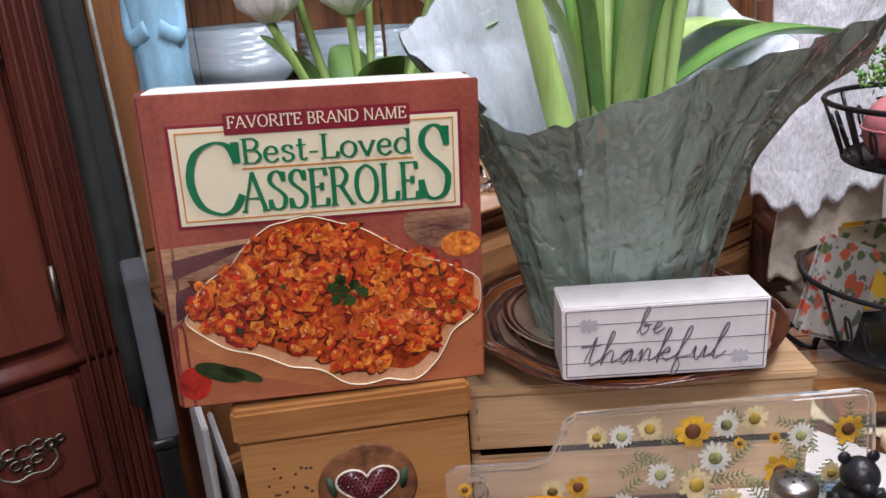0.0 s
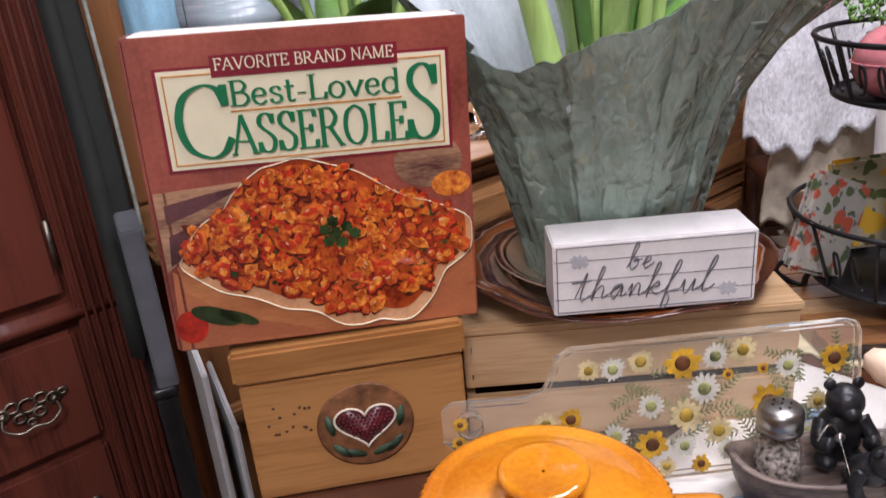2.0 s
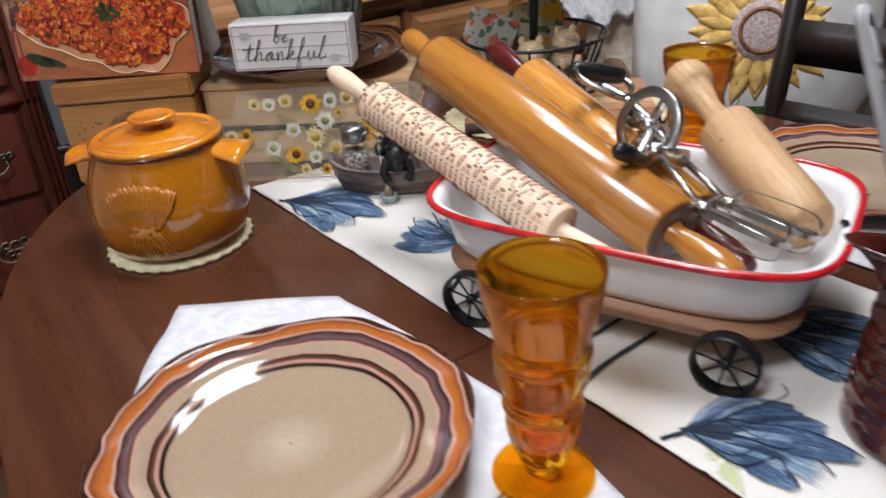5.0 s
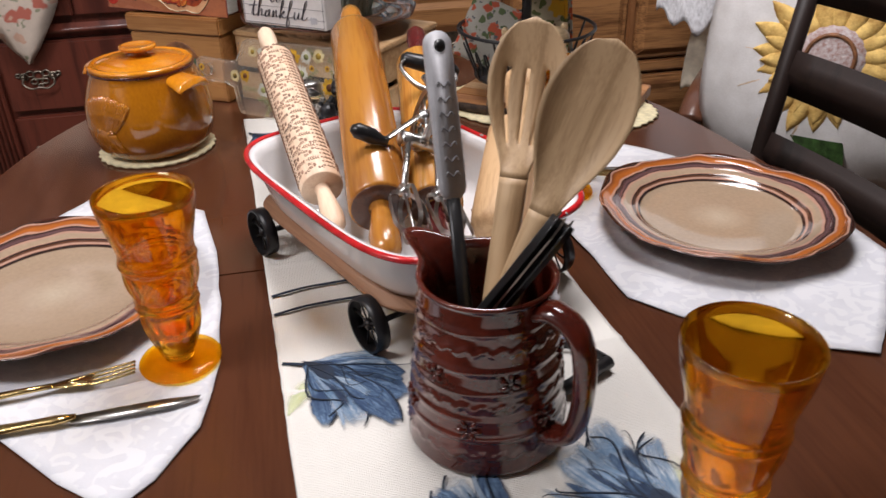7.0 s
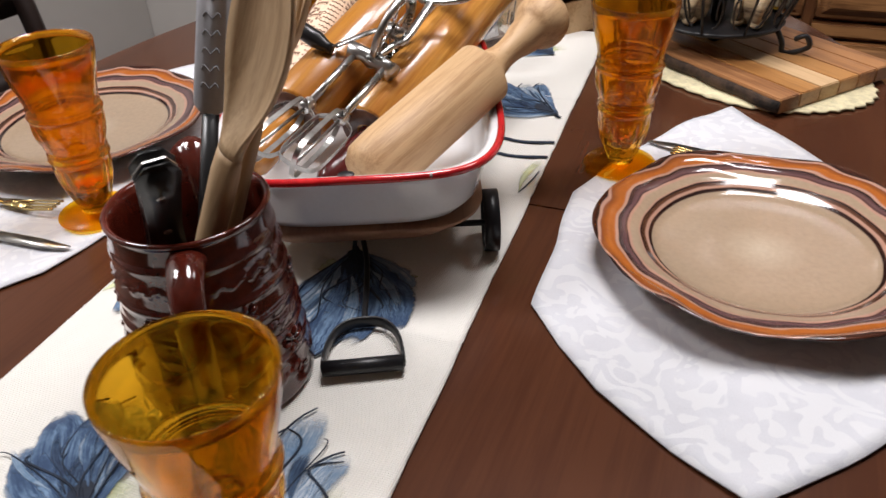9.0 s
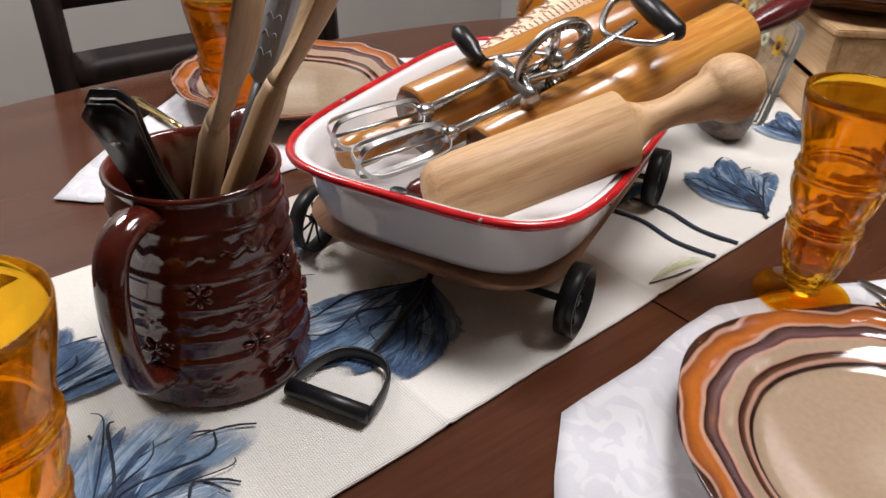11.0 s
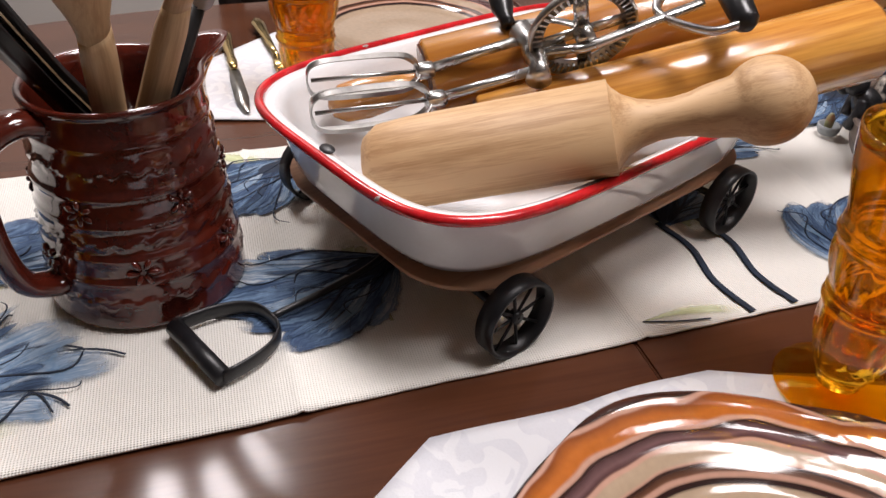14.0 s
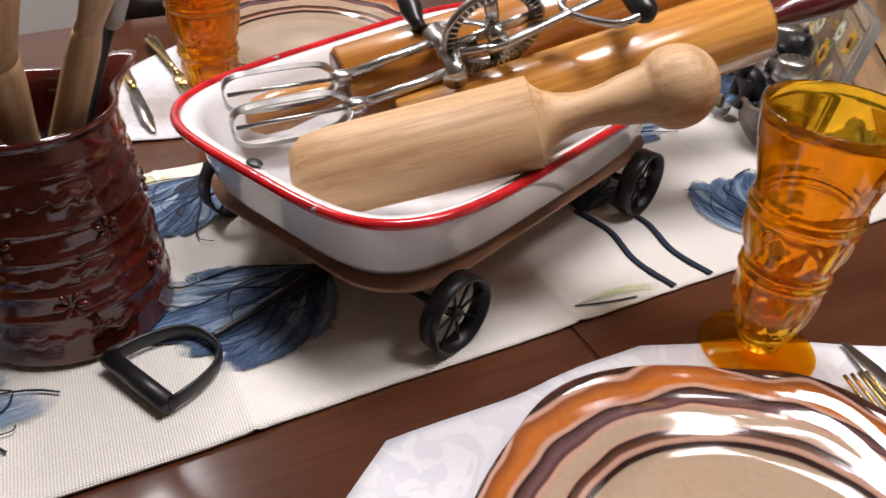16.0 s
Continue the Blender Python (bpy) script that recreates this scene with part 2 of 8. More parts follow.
def printed(name, ground, motifs, scale):
    """Cotton with scattered printed motifs: cells of noise-bent spots in several colours on a plain ground."""
    m = mat(name, ground, 0.85, var=0.06, scale=40, bump=0.25, fine=500)
    nt = m.node_tree
    n, ln = nt.nodes.new, nt.links.new
    b = nt.nodes["Principled BSDF"]
    tc, bend, add = nt.nodes["Texture Coordinate"], n("ShaderNodeTexNoise"), n("ShaderNodeVectorMath")
    bend.inputs["Scale"].default_value = scale * 1.6
    ln(tc.outputs["Object"], bend.inputs["Vector"])
    sc = n("ShaderNodeVectorMath")
    sc.operation = "SCALE"
    sc.inputs["Scale"].default_value = 0.9 / scale
    ln(bend.outputs["Color"], sc.inputs[0])
    ln(tc.outputs["Object"], add.inputs[0])
    ln(sc.outputs[0], add.inputs[1])
    colour = b.inputs["Base Color"].links[0].from_socket
    for k, (c, size, dens) in enumerate(motifs):
        v, mp, r, mx = n("ShaderNodeTexVoronoi"), n("ShaderNodeMapping"), n("ShaderNodeMapRange"), n("ShaderNodeMix")
        mp.inputs["Location"].default_value = (3.1 * k, 1.7 * k, 2.3 * k)
        ln(add.outputs[0], mp.inputs["Vector"])
        v.inputs["Scale"].default_value = scale * dens
        ln(mp.outputs[0], v.inputs["Vector"])
        r.inputs["From Min"].default_value, r.inputs["From Max"].default_value = size, size - 0.06
        ln(v.outputs["Distance"], r.inputs["Value"])
        mx.data_type = "RGBA"
        ln(r.outputs[0], mx.inputs[0])
        ln(colour, mx.inputs[6])
        mx.inputs[7].default_value = (*c, 1)
        colour = mx.outputs[2]
    ln(colour, b.inputs["Base Color"])
    return m


# ---- mesh helpers ----


def smooth(me, on=True):
    for p in me.polygons:
        p.use_smooth = on


def obj(name, bm, material, parent=None, label="", flat=False):
    me = bpy.data.meshes.new(name)
    bmesh.ops.recalc_face_normals(bm, faces=bm.faces)
    bm.to_mesh(me)
    bm.free()
    for m in (material if isinstance(material, (list, tuple)) else [material]):
        me.materials.append(m)
    smooth(me, not flat)
    crisp = me.attributes.get("crisp")
    if crisp:
        for p in me.polygons:
            p.use_smooth = p.use_smooth and not crisp.data[p.index].value
    ob = new(name, me)
    if parent:
        ob.parent = parent
    return tagged(ob, label) if label else ob


def part(name, bm, material, parent, label="", flat=False):
    return obj(name, bm, material, parent, label, flat)


def thing(name, label, category, m=None, group="", kind=""):
    e = new(name)
    e.empty_display_size = 0.02
    e.matrix_world = m or Matrix()
    return tagged(e, label, category, group, kind)


def lathe(profile, segs=48, closed_top=False, closed_bottom=False, wob=None):
    """Turned shape round z from (radius, height) pairs; wob(angle, radius, height) may alter the radius."""
    bm = bmesh.new()
    rings = []
    for r, z in profile:
        ring = []
        for i in range(segs):
            a = 2 * math.pi * i / segs
            q = wob(a, r, z) if wob else r
            if isinstance(q, tuple):
                q, zz = q
            else:
                zz = z
            ring.append(bm.verts.new((q * math.cos(a), q * math.sin(a), zz)))
        rings.append(ring)
    for a, b in zip(rings, rings[1:]):
        for i in range(segs):
            j = (i + 1) % segs
            bm.faces.new((a[i], a[j], b[j], b[i]))
    if closed_bottom:
        bm.faces.new(rings[0])
    if closed_top:
        bm.faces.new(rings[-1])
    return bm


def box(sx, sy, sz, bevel=0.002, at=(0, 0, 0), rot=None, segs=2):
    bm = bmesh.new()
    bmesh.ops.create_cube(bm, size=1)
    bmesh.ops.scale(bm, vec=(sx, sy, sz), verts=bm.verts)
    if bevel:
        bmesh.ops.bevel(bm, geom=bm.edges[:], offset=min(bevel, 0.45 * min(sx, sy, sz)), segments=segs, affect="EDGES")
    if bevel <= 0.006:
        crisp = bm.faces.layers.int.new("crisp")
        for f in bm.faces:
            f[crisp] = 1
    if rot:
        bmesh.ops.transform(bm, matrix=rot, verts=bm.verts)
    bmesh.ops.translate(bm, vec=at, verts=bm.verts)
    return bm


def join(*bms):
    out = bmesh.new()
    for b in bms:
        me = bpy.data.meshes.new("tmp")
        b.to_mesh(me)
        b.free()
        out.from_mesh(me)
        bpy.data.meshes.remove(me)
    return out


def moved(bm, m):
    bmesh.ops.transform(bm, matrix=m, verts=bm.verts)
    return bm


def tube(pts, r, segs=8, closed=False, rz=None):
    """A rod along points. r: radius or one per point; rz: a second radius for a flat strip."""
    bm = bmesh.new()
    pts = [Vector(p) for p in pts]
    n = len(pts)
    rings = []
    side = None
    for i, p in enumerate(pts):
        if closed:
            d = pts[(i + 1) % n] - pts[i - 1]
        else:
            d = pts[min(i + 1, n - 1)] - pts[max(i - 1, 0)]
        d.normalize()
        if side is None:
            side = d.cross(Vector((0, 0, 1)))
            if side.length < 0.05:
                side = d.cross(Vector((0, 1, 0)))
        side = (side - d * side.dot(d)).normalized()
        up = side.cross(d)
        rr = r[i] if isinstance(r, (list, tuple)) else r
        r2 = rr if rz is None else rz
        rings.append([bm.verts.new(p + side * (rr * math.cos(2 * math.pi * k / segs)) + up * (r2 * math.sin(2 * math.pi * k / segs))) for k in range(segs)])
    pairs = list(zip(rings, rings[1:]))
    if closed:
        pairs.append((rings[-1], rings[0]))
    for a, b in pairs:
        for k in range(segs):
            j = (k + 1) % segs
            bm.faces.new((a[k], a[j], b[j], b[k]))
    if not closed:
        bm.faces.new(rings[0])
        bm.faces.new(rings[-1])
    return bm


def curve3(pts, n=8):
    """A smooth line through points (Catmull-Rom)."""
    pts = [Vector(p) for p in pts]
    out = []
    for i in range(len(pts) - 1):
        p0, p1, p2, p3 = pts[max(i - 1, 0)], pts[i], pts[i + 1], pts[min(i + 2, len(pts) - 1)]
        for k in range(n):
            t = k / n
            out.append(0.5 * ((2 * p1) + (p2 - p0) * t + (2 * p0 - 5 * p1 + 4 * p2 - p3) * t * t + (3 * p1 - p0 - 3 * p2 + p3) * t ** 3))
    out.append(pts[-1])
    return out


def slab(outline, z0, z1, bevel=0.0, hole=None):
    """A flat piece with the given outline (x, y) and thickness."""
    bm = bmesh.new()
    lo = [bm.verts.new((x, y, z0)) for x, y in outline]
    hi = [bm.verts.new((x, y, z1)) for x, y in outline]
    n = len(outline)
    bm.faces.new(lo)
    bm.faces.new(hi)
    for i in range(n):
        j = (i + 1) % n
        bm.faces.new((lo[i], lo[j], hi[j], hi[i]))
    bmesh.ops.recalc_face_normals(bm, faces=bm.faces)
    if bevel:
        eds = [e for e in bm.edges if abs(e.verts[0].co.z - e.verts[1].co.z) < 1e-6]
        bmesh.ops.bevel(bm, geom=eds, offset=bevel, segments=2, affect="EDGES")
    return bm


def ssquare(hx, hy, n=3.0, segs=64, c=(0, 0)):
    """Outline of a rounded rectangle (superellipse)."""
    out = []
    for i in range(segs):
        a = 2 * math.pi * i / segs
        ca, sa = math.cos(a), math.sin(a)
        out.append((c[0] + hx * math.copysign(abs(ca) ** (2 / n), ca), c[1] + hy * math.copysign(abs(sa) ** (2 / n), sa)))
    return out


def round_rect(hx, hy, r, segs=8, c=(0, 0)):
    out = []
    for cx, cy, a0 in ((hx - r, hy - r, 0), (-hx + r, hy - r, 90), (-hx + r, -hy + r, 180), (hx - r, -hy + r, 270)):
        for i in range(segs + 1):
            a = radians(a0 + 90 * i / segs)
            out.append((c[0] + cx + r * math.cos(a), c[1] + cy + r * math.sin(a)))
    return out


def loft(outlines, cap0=True, cap1=False):
    """A skin through outlines of equal length, each a list of (x, y, z)."""
    bm = bmesh.new()
    rings = [[bm.verts.new(p) for p in o] for o in outlines]
    n = len(rings[0])
    for a, b in zip(rings, rings[1:]):
        for i in range(n):
            j = (i + 1) % n
            bm.faces.new((a[i], a[j], b[j], b[i]))
    if cap0:
        bm.faces.new(rings[0])
    if cap1:
        bm.faces.new(rings[-1])
    return bm


def ball(r, at=(0, 0, 0), scale=(1, 1, 1), u=20, v=12):
    bm = bmesh.new()
    bmesh.ops.create_uvsphere(bm, u_segments=u, v_segments=v, radius=r)
    bmesh.ops.scale(bm, vec=scale, verts=bm.verts)
    bmesh.ops.translate(bm, vec=at, verts=bm.verts)
    return bm


def along(p0, p1):
    """Pose whose z axis runs from p0 to p1, at p0."""
    d = Vector(p1) - Vector(p0)
    return Matrix.Translation(p0) @ d.to_track_quat("Z", "Y").to_matrix().to_4x4()


T = 0.75  # table top

# ---- the room ----


def room_box(name, size, at, material, label, cat):
    return tagged(obj(name, box(*size, 0.004, at), material, flat=True), label, cat, kind="structure")


room_box("floor", (5.2, 5.4, 0.1), (0.2, -0.4, -0.05), FLOOR, "dark wooden plank floor under the table", "floor")
room_box("ceiling", (5.2, 5.4, 0.1), (0.2, -0.4, 2.49), CEIL, "plain white painted ceiling", "ceiling")
room_box("wall_north", (5.2, 0.1, 2.44), (0.2, 1.93, 1.22), WALL, "plain greige wall behind the hutch", "wall")
# South and east walls stay out of view, dark to return little light.
room_box("wall_south", (5.2, 0.1, 2.44), (0.2, -3.0, 1.22), UNSEENWALL, "unseen dark brown wall that dims reflections", "wall")
room_box("wall_west", (0.1, 4.83, 2.44), (-1.75, -0.535, 1.22), WALL, "plain greige wall beside the table", "wall")
room_box("wall_east", (0.1, 4.83, 2.44), (2.15, -0.535, 1.22), UNSEENWALL, "unseen dark brown wall beside the armchair, dims reflections", "wall")

# ---- dining table ----
table = thing("dining_table", "glossy dark mahogany oval dining table", "table", pose(0, 0.31, 0))
for side, (a0, a1) in enumerate(((0, 180), (180, 360))):
    o = []
    for i in range(49):
        a = radians(a0 + (a1 - a0) * i / 48)
        ca, sa = math.cos(a), math.sin(a)
        o.append((0.535 * math.copysign(abs(ca) ** 0.8, ca), (0.0002 if side == 0 else -0.0002) + 0.80 * math.copysign(abs(sa) ** 0.8, sa)))
    part("tabletop", slab(o, 0.722, T, 0.0014), TABLE, table, flat=True)
part("apron", loft([[(x, y, z) for x, y in ssquare(0.42, 0.66, 2.6)] for z in (0.64, 0.721)], False), TABLE, table)
for sx in (-0.3, 0.3):
    for sy in (-0.5, 0.5):
        leg = lathe([(0.02, 0), (0.026, 0.02), (0.02, 0.08), (0.032, 0.35), (0.038, 0.5), (0.026, 0.53), (0.04, 0.56), (0.04, 0.72)], 20, True, True)
        part("leg", moved(leg, pose(sx, sy, 0)), TABLE, table)

# ---- runner ----


def flower_cloth(name):
    """Off-white woven cloth with soft watercolour washes in the weave."""
    m = mat(name, (0.83, 0.81, 0.755), 0.88, var=0.03, scale=6, bump=0.0)
    nt = m.node_tree
    b = nt.nodes["Principled BSDF"]
    tc = nt.nodes.new("ShaderNodeTexCoord")
    hs = []
    for d in ("X", "Y"):
        w = nt.nodes.new("ShaderNodeTexWave")
        w.bands_direction = d
        w.inputs["Scale"].default_value = 190
        w.inputs["Distortion"].default_value = 0.6
        nt.links.new(tc.outputs["Object"], w.inputs["Vector"])
        hs.append(w)
    ad = nt.nodes.new("ShaderNodeMath")
    nt.links.new(hs[0].outputs["Fac"], ad.inputs[0])
    nt.links.new(hs[1].outputs["Fac"], ad.inputs[1])
    bp = nt.nodes.new("ShaderNodeBump")
    bp.inputs["Strength"].default_value, bp.inputs["Distance"].default_value = 0.6, 0.0006
    nt.links.new(ad.outputs[0], bp.inputs["Height"])
    nt.links.new(bp.outputs[0], b.inputs["Normal"])
    rg = nt.nodes.new("ShaderNodeMapRange")
    rg.inputs["From Max"].default_value = 1.6
    rg.inputs["To Min"].default_value, rg.inputs["To Max"].default_value = 0.86, 1.0
    nt.links.new(ad.outputs[0], rg.inputs["Value"])
    mu = nt.nodes.new("ShaderNodeMix")
    mu.data_type, mu.blend_type = "RGBA", "MULTIPLY"
    mu.inputs[0].default_value = 1.0
    nt.links.new(b.inputs["Base Color"].links[0].from_socket, mu.inputs[6])
    nt.links.new(rg.outputs[0], mu.inputs[7])
    nt.links.new(mu.outputs[2], b.inputs["Base Color"])
    return m


RUNNER = flower_cloth("runner_weave")


def ink(name, light, dark, edge=0.22, body=0.95):
    """Watercolour print in the weave: streaked along the petal, darker towards its margin, fading out at ragged edges."""
    m = mat(name, light, 0.9, var=0.3, scale=46, bump=0.0, second=dark, fine=260)
    nt = m.node_tree
    n, ln = nt.nodes.new, nt.links.new
    b = nt.nodes["Principled BSDF"]
    tc = nt.nodes["Texture Coordinate"]
    sep = n("ShaderNodeSeparateXYZ")
    ln(tc.outputs["UV"], sep.inputs[0])

    def math_(op, a, c, clamp=False):
        q = n("ShaderNodeMath")
        q.operation, q.use_clamp = op, clamp
        for k, v in enumerate((a, c)):
            if isinstance(v, float):
                q.inputs[k].default_value = v
            else:
                ln(v, q.inputs[k])
        return q.outputs[0]

    side = math_("SUBTRACT", 1.0, math_("ABSOLUTE", math_("SUBTRACT", math_("MULTIPLY", sep.outputs[1], 2.0), 1.0), 0.0))
    tip = math_("MULTIPLY", math_("SUBTRACT", 1.0, sep.outputs[0]), 2.2)
    near = math_("MINIMUM", side, tip)
    rag, mp, streak = n("ShaderNodeTexNoise"), n("ShaderNodeMapping"), n("ShaderNodeTexNoise")
    rag.inputs["Scale"].default_value, rag.inputs["Detail"].default_value = 130, 5
    ln(tc.outputs["Object"], rag.inputs["Vector"])
    mp.inputs["Scale"].default_value = (1.6, 8.0, 1.0)
    ln(tc.outputs["UV"], mp.inputs["Vector"])
    oi = n("ShaderNodeObjectInfo")
    ln(oi.outputs["Random"], mp.inputs["Location"])
    streak.inputs["Scale"].default_value, streak.inputs["Detail"].default_value = 2.2, 6
    ln(mp.outputs[0], streak.inputs["Vector"])
    rough = math_("ADD", near, math_("MULTIPLY", math_("SUBTRACT", rag.outputs[0], 0.5), 0.40))
    fade = n("ShaderNodeMapRange")
    fade.interpolation_type = "SMOOTHSTEP"
    fade.inputs["From Min"].default_value, fade.inputs["From Max"].default_value = 0.0, edge
    fade.inputs["To Max"].default_value = body
    ln(rough, fade.inputs["Value"])
    deep = n("ShaderNodeMapRange")
    deep.inputs["From Min"].default_value, deep.inputs["From Max"].default_value = 0.40, 0.62
    ln(streak.outputs[0], deep.inputs["Value"])
    mx = n("ShaderNodeMix")
    mx.data_type = "RGBA"
    ln(deep.outputs[0], mx.inputs[0])
    mx.inputs[6].default_value = (*dark, 1)
    ln(b.inputs["Base Color"].links[0].from_socket, mx.inputs[7])
    ln(mx.outputs[2], b.inputs["Base Color"])
    tr, mix = n("ShaderNodeBsdfTransparent"), n("ShaderNodeMixShader")
    ln(fade.outputs[0], mix.inputs[0])
    ln(tr.outputs[0], mix.inputs[1])
    ln(b.outputs[0], mix.inputs[2])
    ln(mix.outputs[0], nt.nodes["Material Output"].inputs[0])
    return m


BLUEINK = ink("blue_watercolour", (0.16, 0.25, 0.37), (0.022, 0.05, 0.115))
PALEINK = ink("pale_blue_watercolour", (0.46, 0.51, 0.56), (0.12, 0.21, 0.33), 0.5, 0.8)
DEEPINK = ink("deep_blue_watercolour", (0.07, 0.125, 0.21), (0.010, 0.022, 0.055), 0.6, 0.9)
DARKINK = mat("dark_ink", (0.016, 0.026, 0.048), 0.85, var=0.3)
GREENINK = ink("pale_green_watercolour", (0.62, 0.66, 0.44), (0.52, 0.57, 0.30), 0.9, 0.7)


def runner_x(y):
    return 0.021 - 0.055 * (y - 0.1)


runner = thing("table_runner", "off-white woven table runner with blue watercolour flowers", "table runner")
rb = bmesh.new()
NX, NY = 62, 420
grid = []
for j in range(NY + 1):
    y = -0.42 + 1.22 * j / NY
    row = []
    for i in range(NX + 1):
        u = i / NX * 2 - 1
        w = 0.155 + 0.0018 * noise.noise((y * 9, u * 2, 3)) - 0.0012 * (abs(u) > 0.99) * abs(noise.noise((y * 30, u, 1)))
        z = T + 0.0022 + 0.0009 * noise.noise((y * 7, u * 1.5, 0))
        z += 0.0009 if abs(u) > 0.935 else 0.0
        for c in (0.093, 0.314, -0.15, 0.55):
            d = abs(y - c - 0.004 * u)
            z += 0.0017 * max(0.0, 1 - d / 0.0035) + 0.0006 * max(0.0, 1 - d / 0.02)
        row.append(rb.verts.new((runner_x(y) + u * w, y, z)))
    grid.append(row)
for a, b in zip(grid, grid[1:]):
    for i in range(NX):
        rb.faces.new((a[i], a[i + 1], b[i + 1], b[i]))
ext = bmesh.ops.extrude_face_region(rb, geom=rb.faces[:])
bmesh.ops.translate(rb, vec=(0, 0, -0.0016), verts=[v for v in ext["geom"] if isinstance(v, bmesh.types.BMVert)])
part("cloth", rb, RUNNER, runner)


def petal(p0, p1, width, z, k=14, belly=0.5):
    """A flat printed petal from p0 to p1."""
    p0, p1 = Vector(p0), Vector(p1)
    d = p1 - p0
    s = Vector((-d.y, d.x)).normalized()
    a, b = [], []
    for i in range(k + 1):
        t = i / k
        w = 1.12 * width * max(0.02, math.sin(math.pi * t ** (0.7 if belly < 0.5 else 1.5))) ** 0.62 * (1 + 0.22 * noise.noise((t * 4, p0.x * 90, p0.y * 90)) + 0.06 * noise.noise((t * 17, p0.x * 50, 2)))
        bend = 0.08 * d.length * math.sin(math.pi * t)
        c = p0 + d * t + s * bend
        a.append((*(c + s * w), z))
        b.append((*(c - s * w), z))
    bm = bmesh.new()
    uv = bm.loops.layers.uv.new("uv")
    va, vb = [bm.verts.new(p) for p in a], [bm.verts.new(p) for p in b]
    for i in range(k):
        f = bm.faces.new((va[i], va[i + 1], vb[i + 1], vb[i]))
        for lp, q in zip(f.loops, ((i / k, 1), ((i + 1) / k, 1), ((i + 1) / k, 0), (i / k, 0))):
            lp[uv].uv = q
    return bm


Z0 = T + 0.0042


def petal_edge(p0, p1, width, z, side):
    """The inked margin of a petal, from its middle round to the tip."""
    p0, p1 = Vector(p0), Vector(p1)
    d = p1 - p0
    s = Vector((-d.y, d.x)).normalized()
    out = []
    for i in range(14):
        t = 0.25 + 0.74 * i / 13
        w = 0.98 * width * max(0.02, math.sin(math.pi * t ** 1.5)) ** 0.62 * (1 + 0.1 * noise.noise((t * 5, p0.x * 70, side)))
        out.append((*(p0 + d * t + s * (0.08 * d.length * math.sin(math.pi * t) + side * w)), z))
    return tube(out, [0.0003 + 0.0007 * abs(math.sin(i * 0.5 + p0.x * 60)) for i in range(14)], 4, rz=0.0002)


def bloom(cx, cy, ang, size, stem=None, pale=False, wash=True):
    """A printed watercolour flower: loose overlapping petals, a dark heart, trailing threads, a green wash and a stem."""
    r = Matrix.Rotation(radians(ang), 2)
    g = random.Random(int(abs(cx * 991 + cy * 577) * 100))
    P = lambda x, y: Vector((cx, cy)) + r @ Vector((x * size, y * size))
    if wash:
        part("printed_wash", petal(P(-0.5, 0.35), P(0.4, 0.05), 0.15 * size, Z0 - 0.0004), GREENINK, runner)
    for k, (a, w, ln) in enumerate(((-0.60, 0.11, 0.85), (0.56, 0.12, 0.9), (-0.36, 0.16, 1.0), (0.34, 0.15, 1.08), (-0.10, 0.18, 1.0), (0.13, 0.15, 1.15), (0.02, 0.12, 0.8))):
        a, ln = a + 0.08 * (g.random() - 0.5), ln * (0.85 + 0.3 * g.random())
        light = pale or k in (0, 3)
        part("printed_petal", petal(P(0.04 * a, 0), P(a * ln, ln * (1 - 0.35 * abs(a))), w * size, Z0 + 0.00013 * k, 16, 0.6), PALEINK if light else BLUEINK, runner)
        if k in (0, 1, 3, 5):
            part("printed_outline", petal_edge(P(0.04 * a, 0), P(a * ln, ln * (1 - 0.35 * abs(a))), w * size, Z0 + 0.00013 * k + 0.0001, 1 if a > 0 else -1), DARKINK, runner)
    for k in range(6):
        a = -0.6 + 1.2 * k / 5 + 0.15 * (g.random() - 0.5)
        ln = 0.6 + 0.42 * g.random()
        q = 0.25 * (g.random() - 0.5)
        pts = curve3([(*P(0, 0.03), Z0 + 0.0011), (*P(a * 0.35 + q, 0.42 * ln), Z0 + 0.0011), (*P(a * ln * 0.8 - q, ln * 0.8), Z0 + 0.0011), (*P(a * ln, ln * (1 - 0.3 * abs(a))), Z0 + 0.0011)], 5)
        part("printed_vein", tube(pts, [0.0007 * math.sin(0.5 + 2.4 * i / len(pts)) * (0.5 + 0.6 * (k % 2)) + 0.0002 for i in range(len(pts))], 4, rz=0.0003), DARKINK, runner)
    for k in range(7):
        a = -0.5 + k / 6 + 0.12 * (g.random() - 0.5)
        l0, l1 = 0.25 + 0.2 * g.random(), 0.7 + 0.35 * g.random()
        part("printed_streak", petal(P(a * l0, l0 * (1 - 0.35 * abs(a))), P(a * l1, l1 * (1 - 0.35 * abs(a))), (0.022 + 0.03 * g.random()) * size, Z0 + 0.0009 + 0.00003 * k, 12), (PALEINK, BLUEINK, DEEPINK)[k % 3], runner)
    part("printed_shade", petal(P(-0.02, -0.02), P(0.06 * g.random(), 0.62), 0.13 * size, Z0 + 0.00084, 14, 0.4), DEEPINK, runner)
    part("printed_heart", petal(P(-0.02, -0.05), P(0.03, 0.34), 0.075 * size, Z0 + 0.001), DARKINK, runner)
    if stem:
        pts = curve3([(*P(0, 0), Z0 + 0.0008)] + [(x, y, Z0 + 0.0008) for x, y in stem], 8)
        part("printed_stem", tube(pts, 0.0021, 5, rz=0.0004), DARKINK, runner)


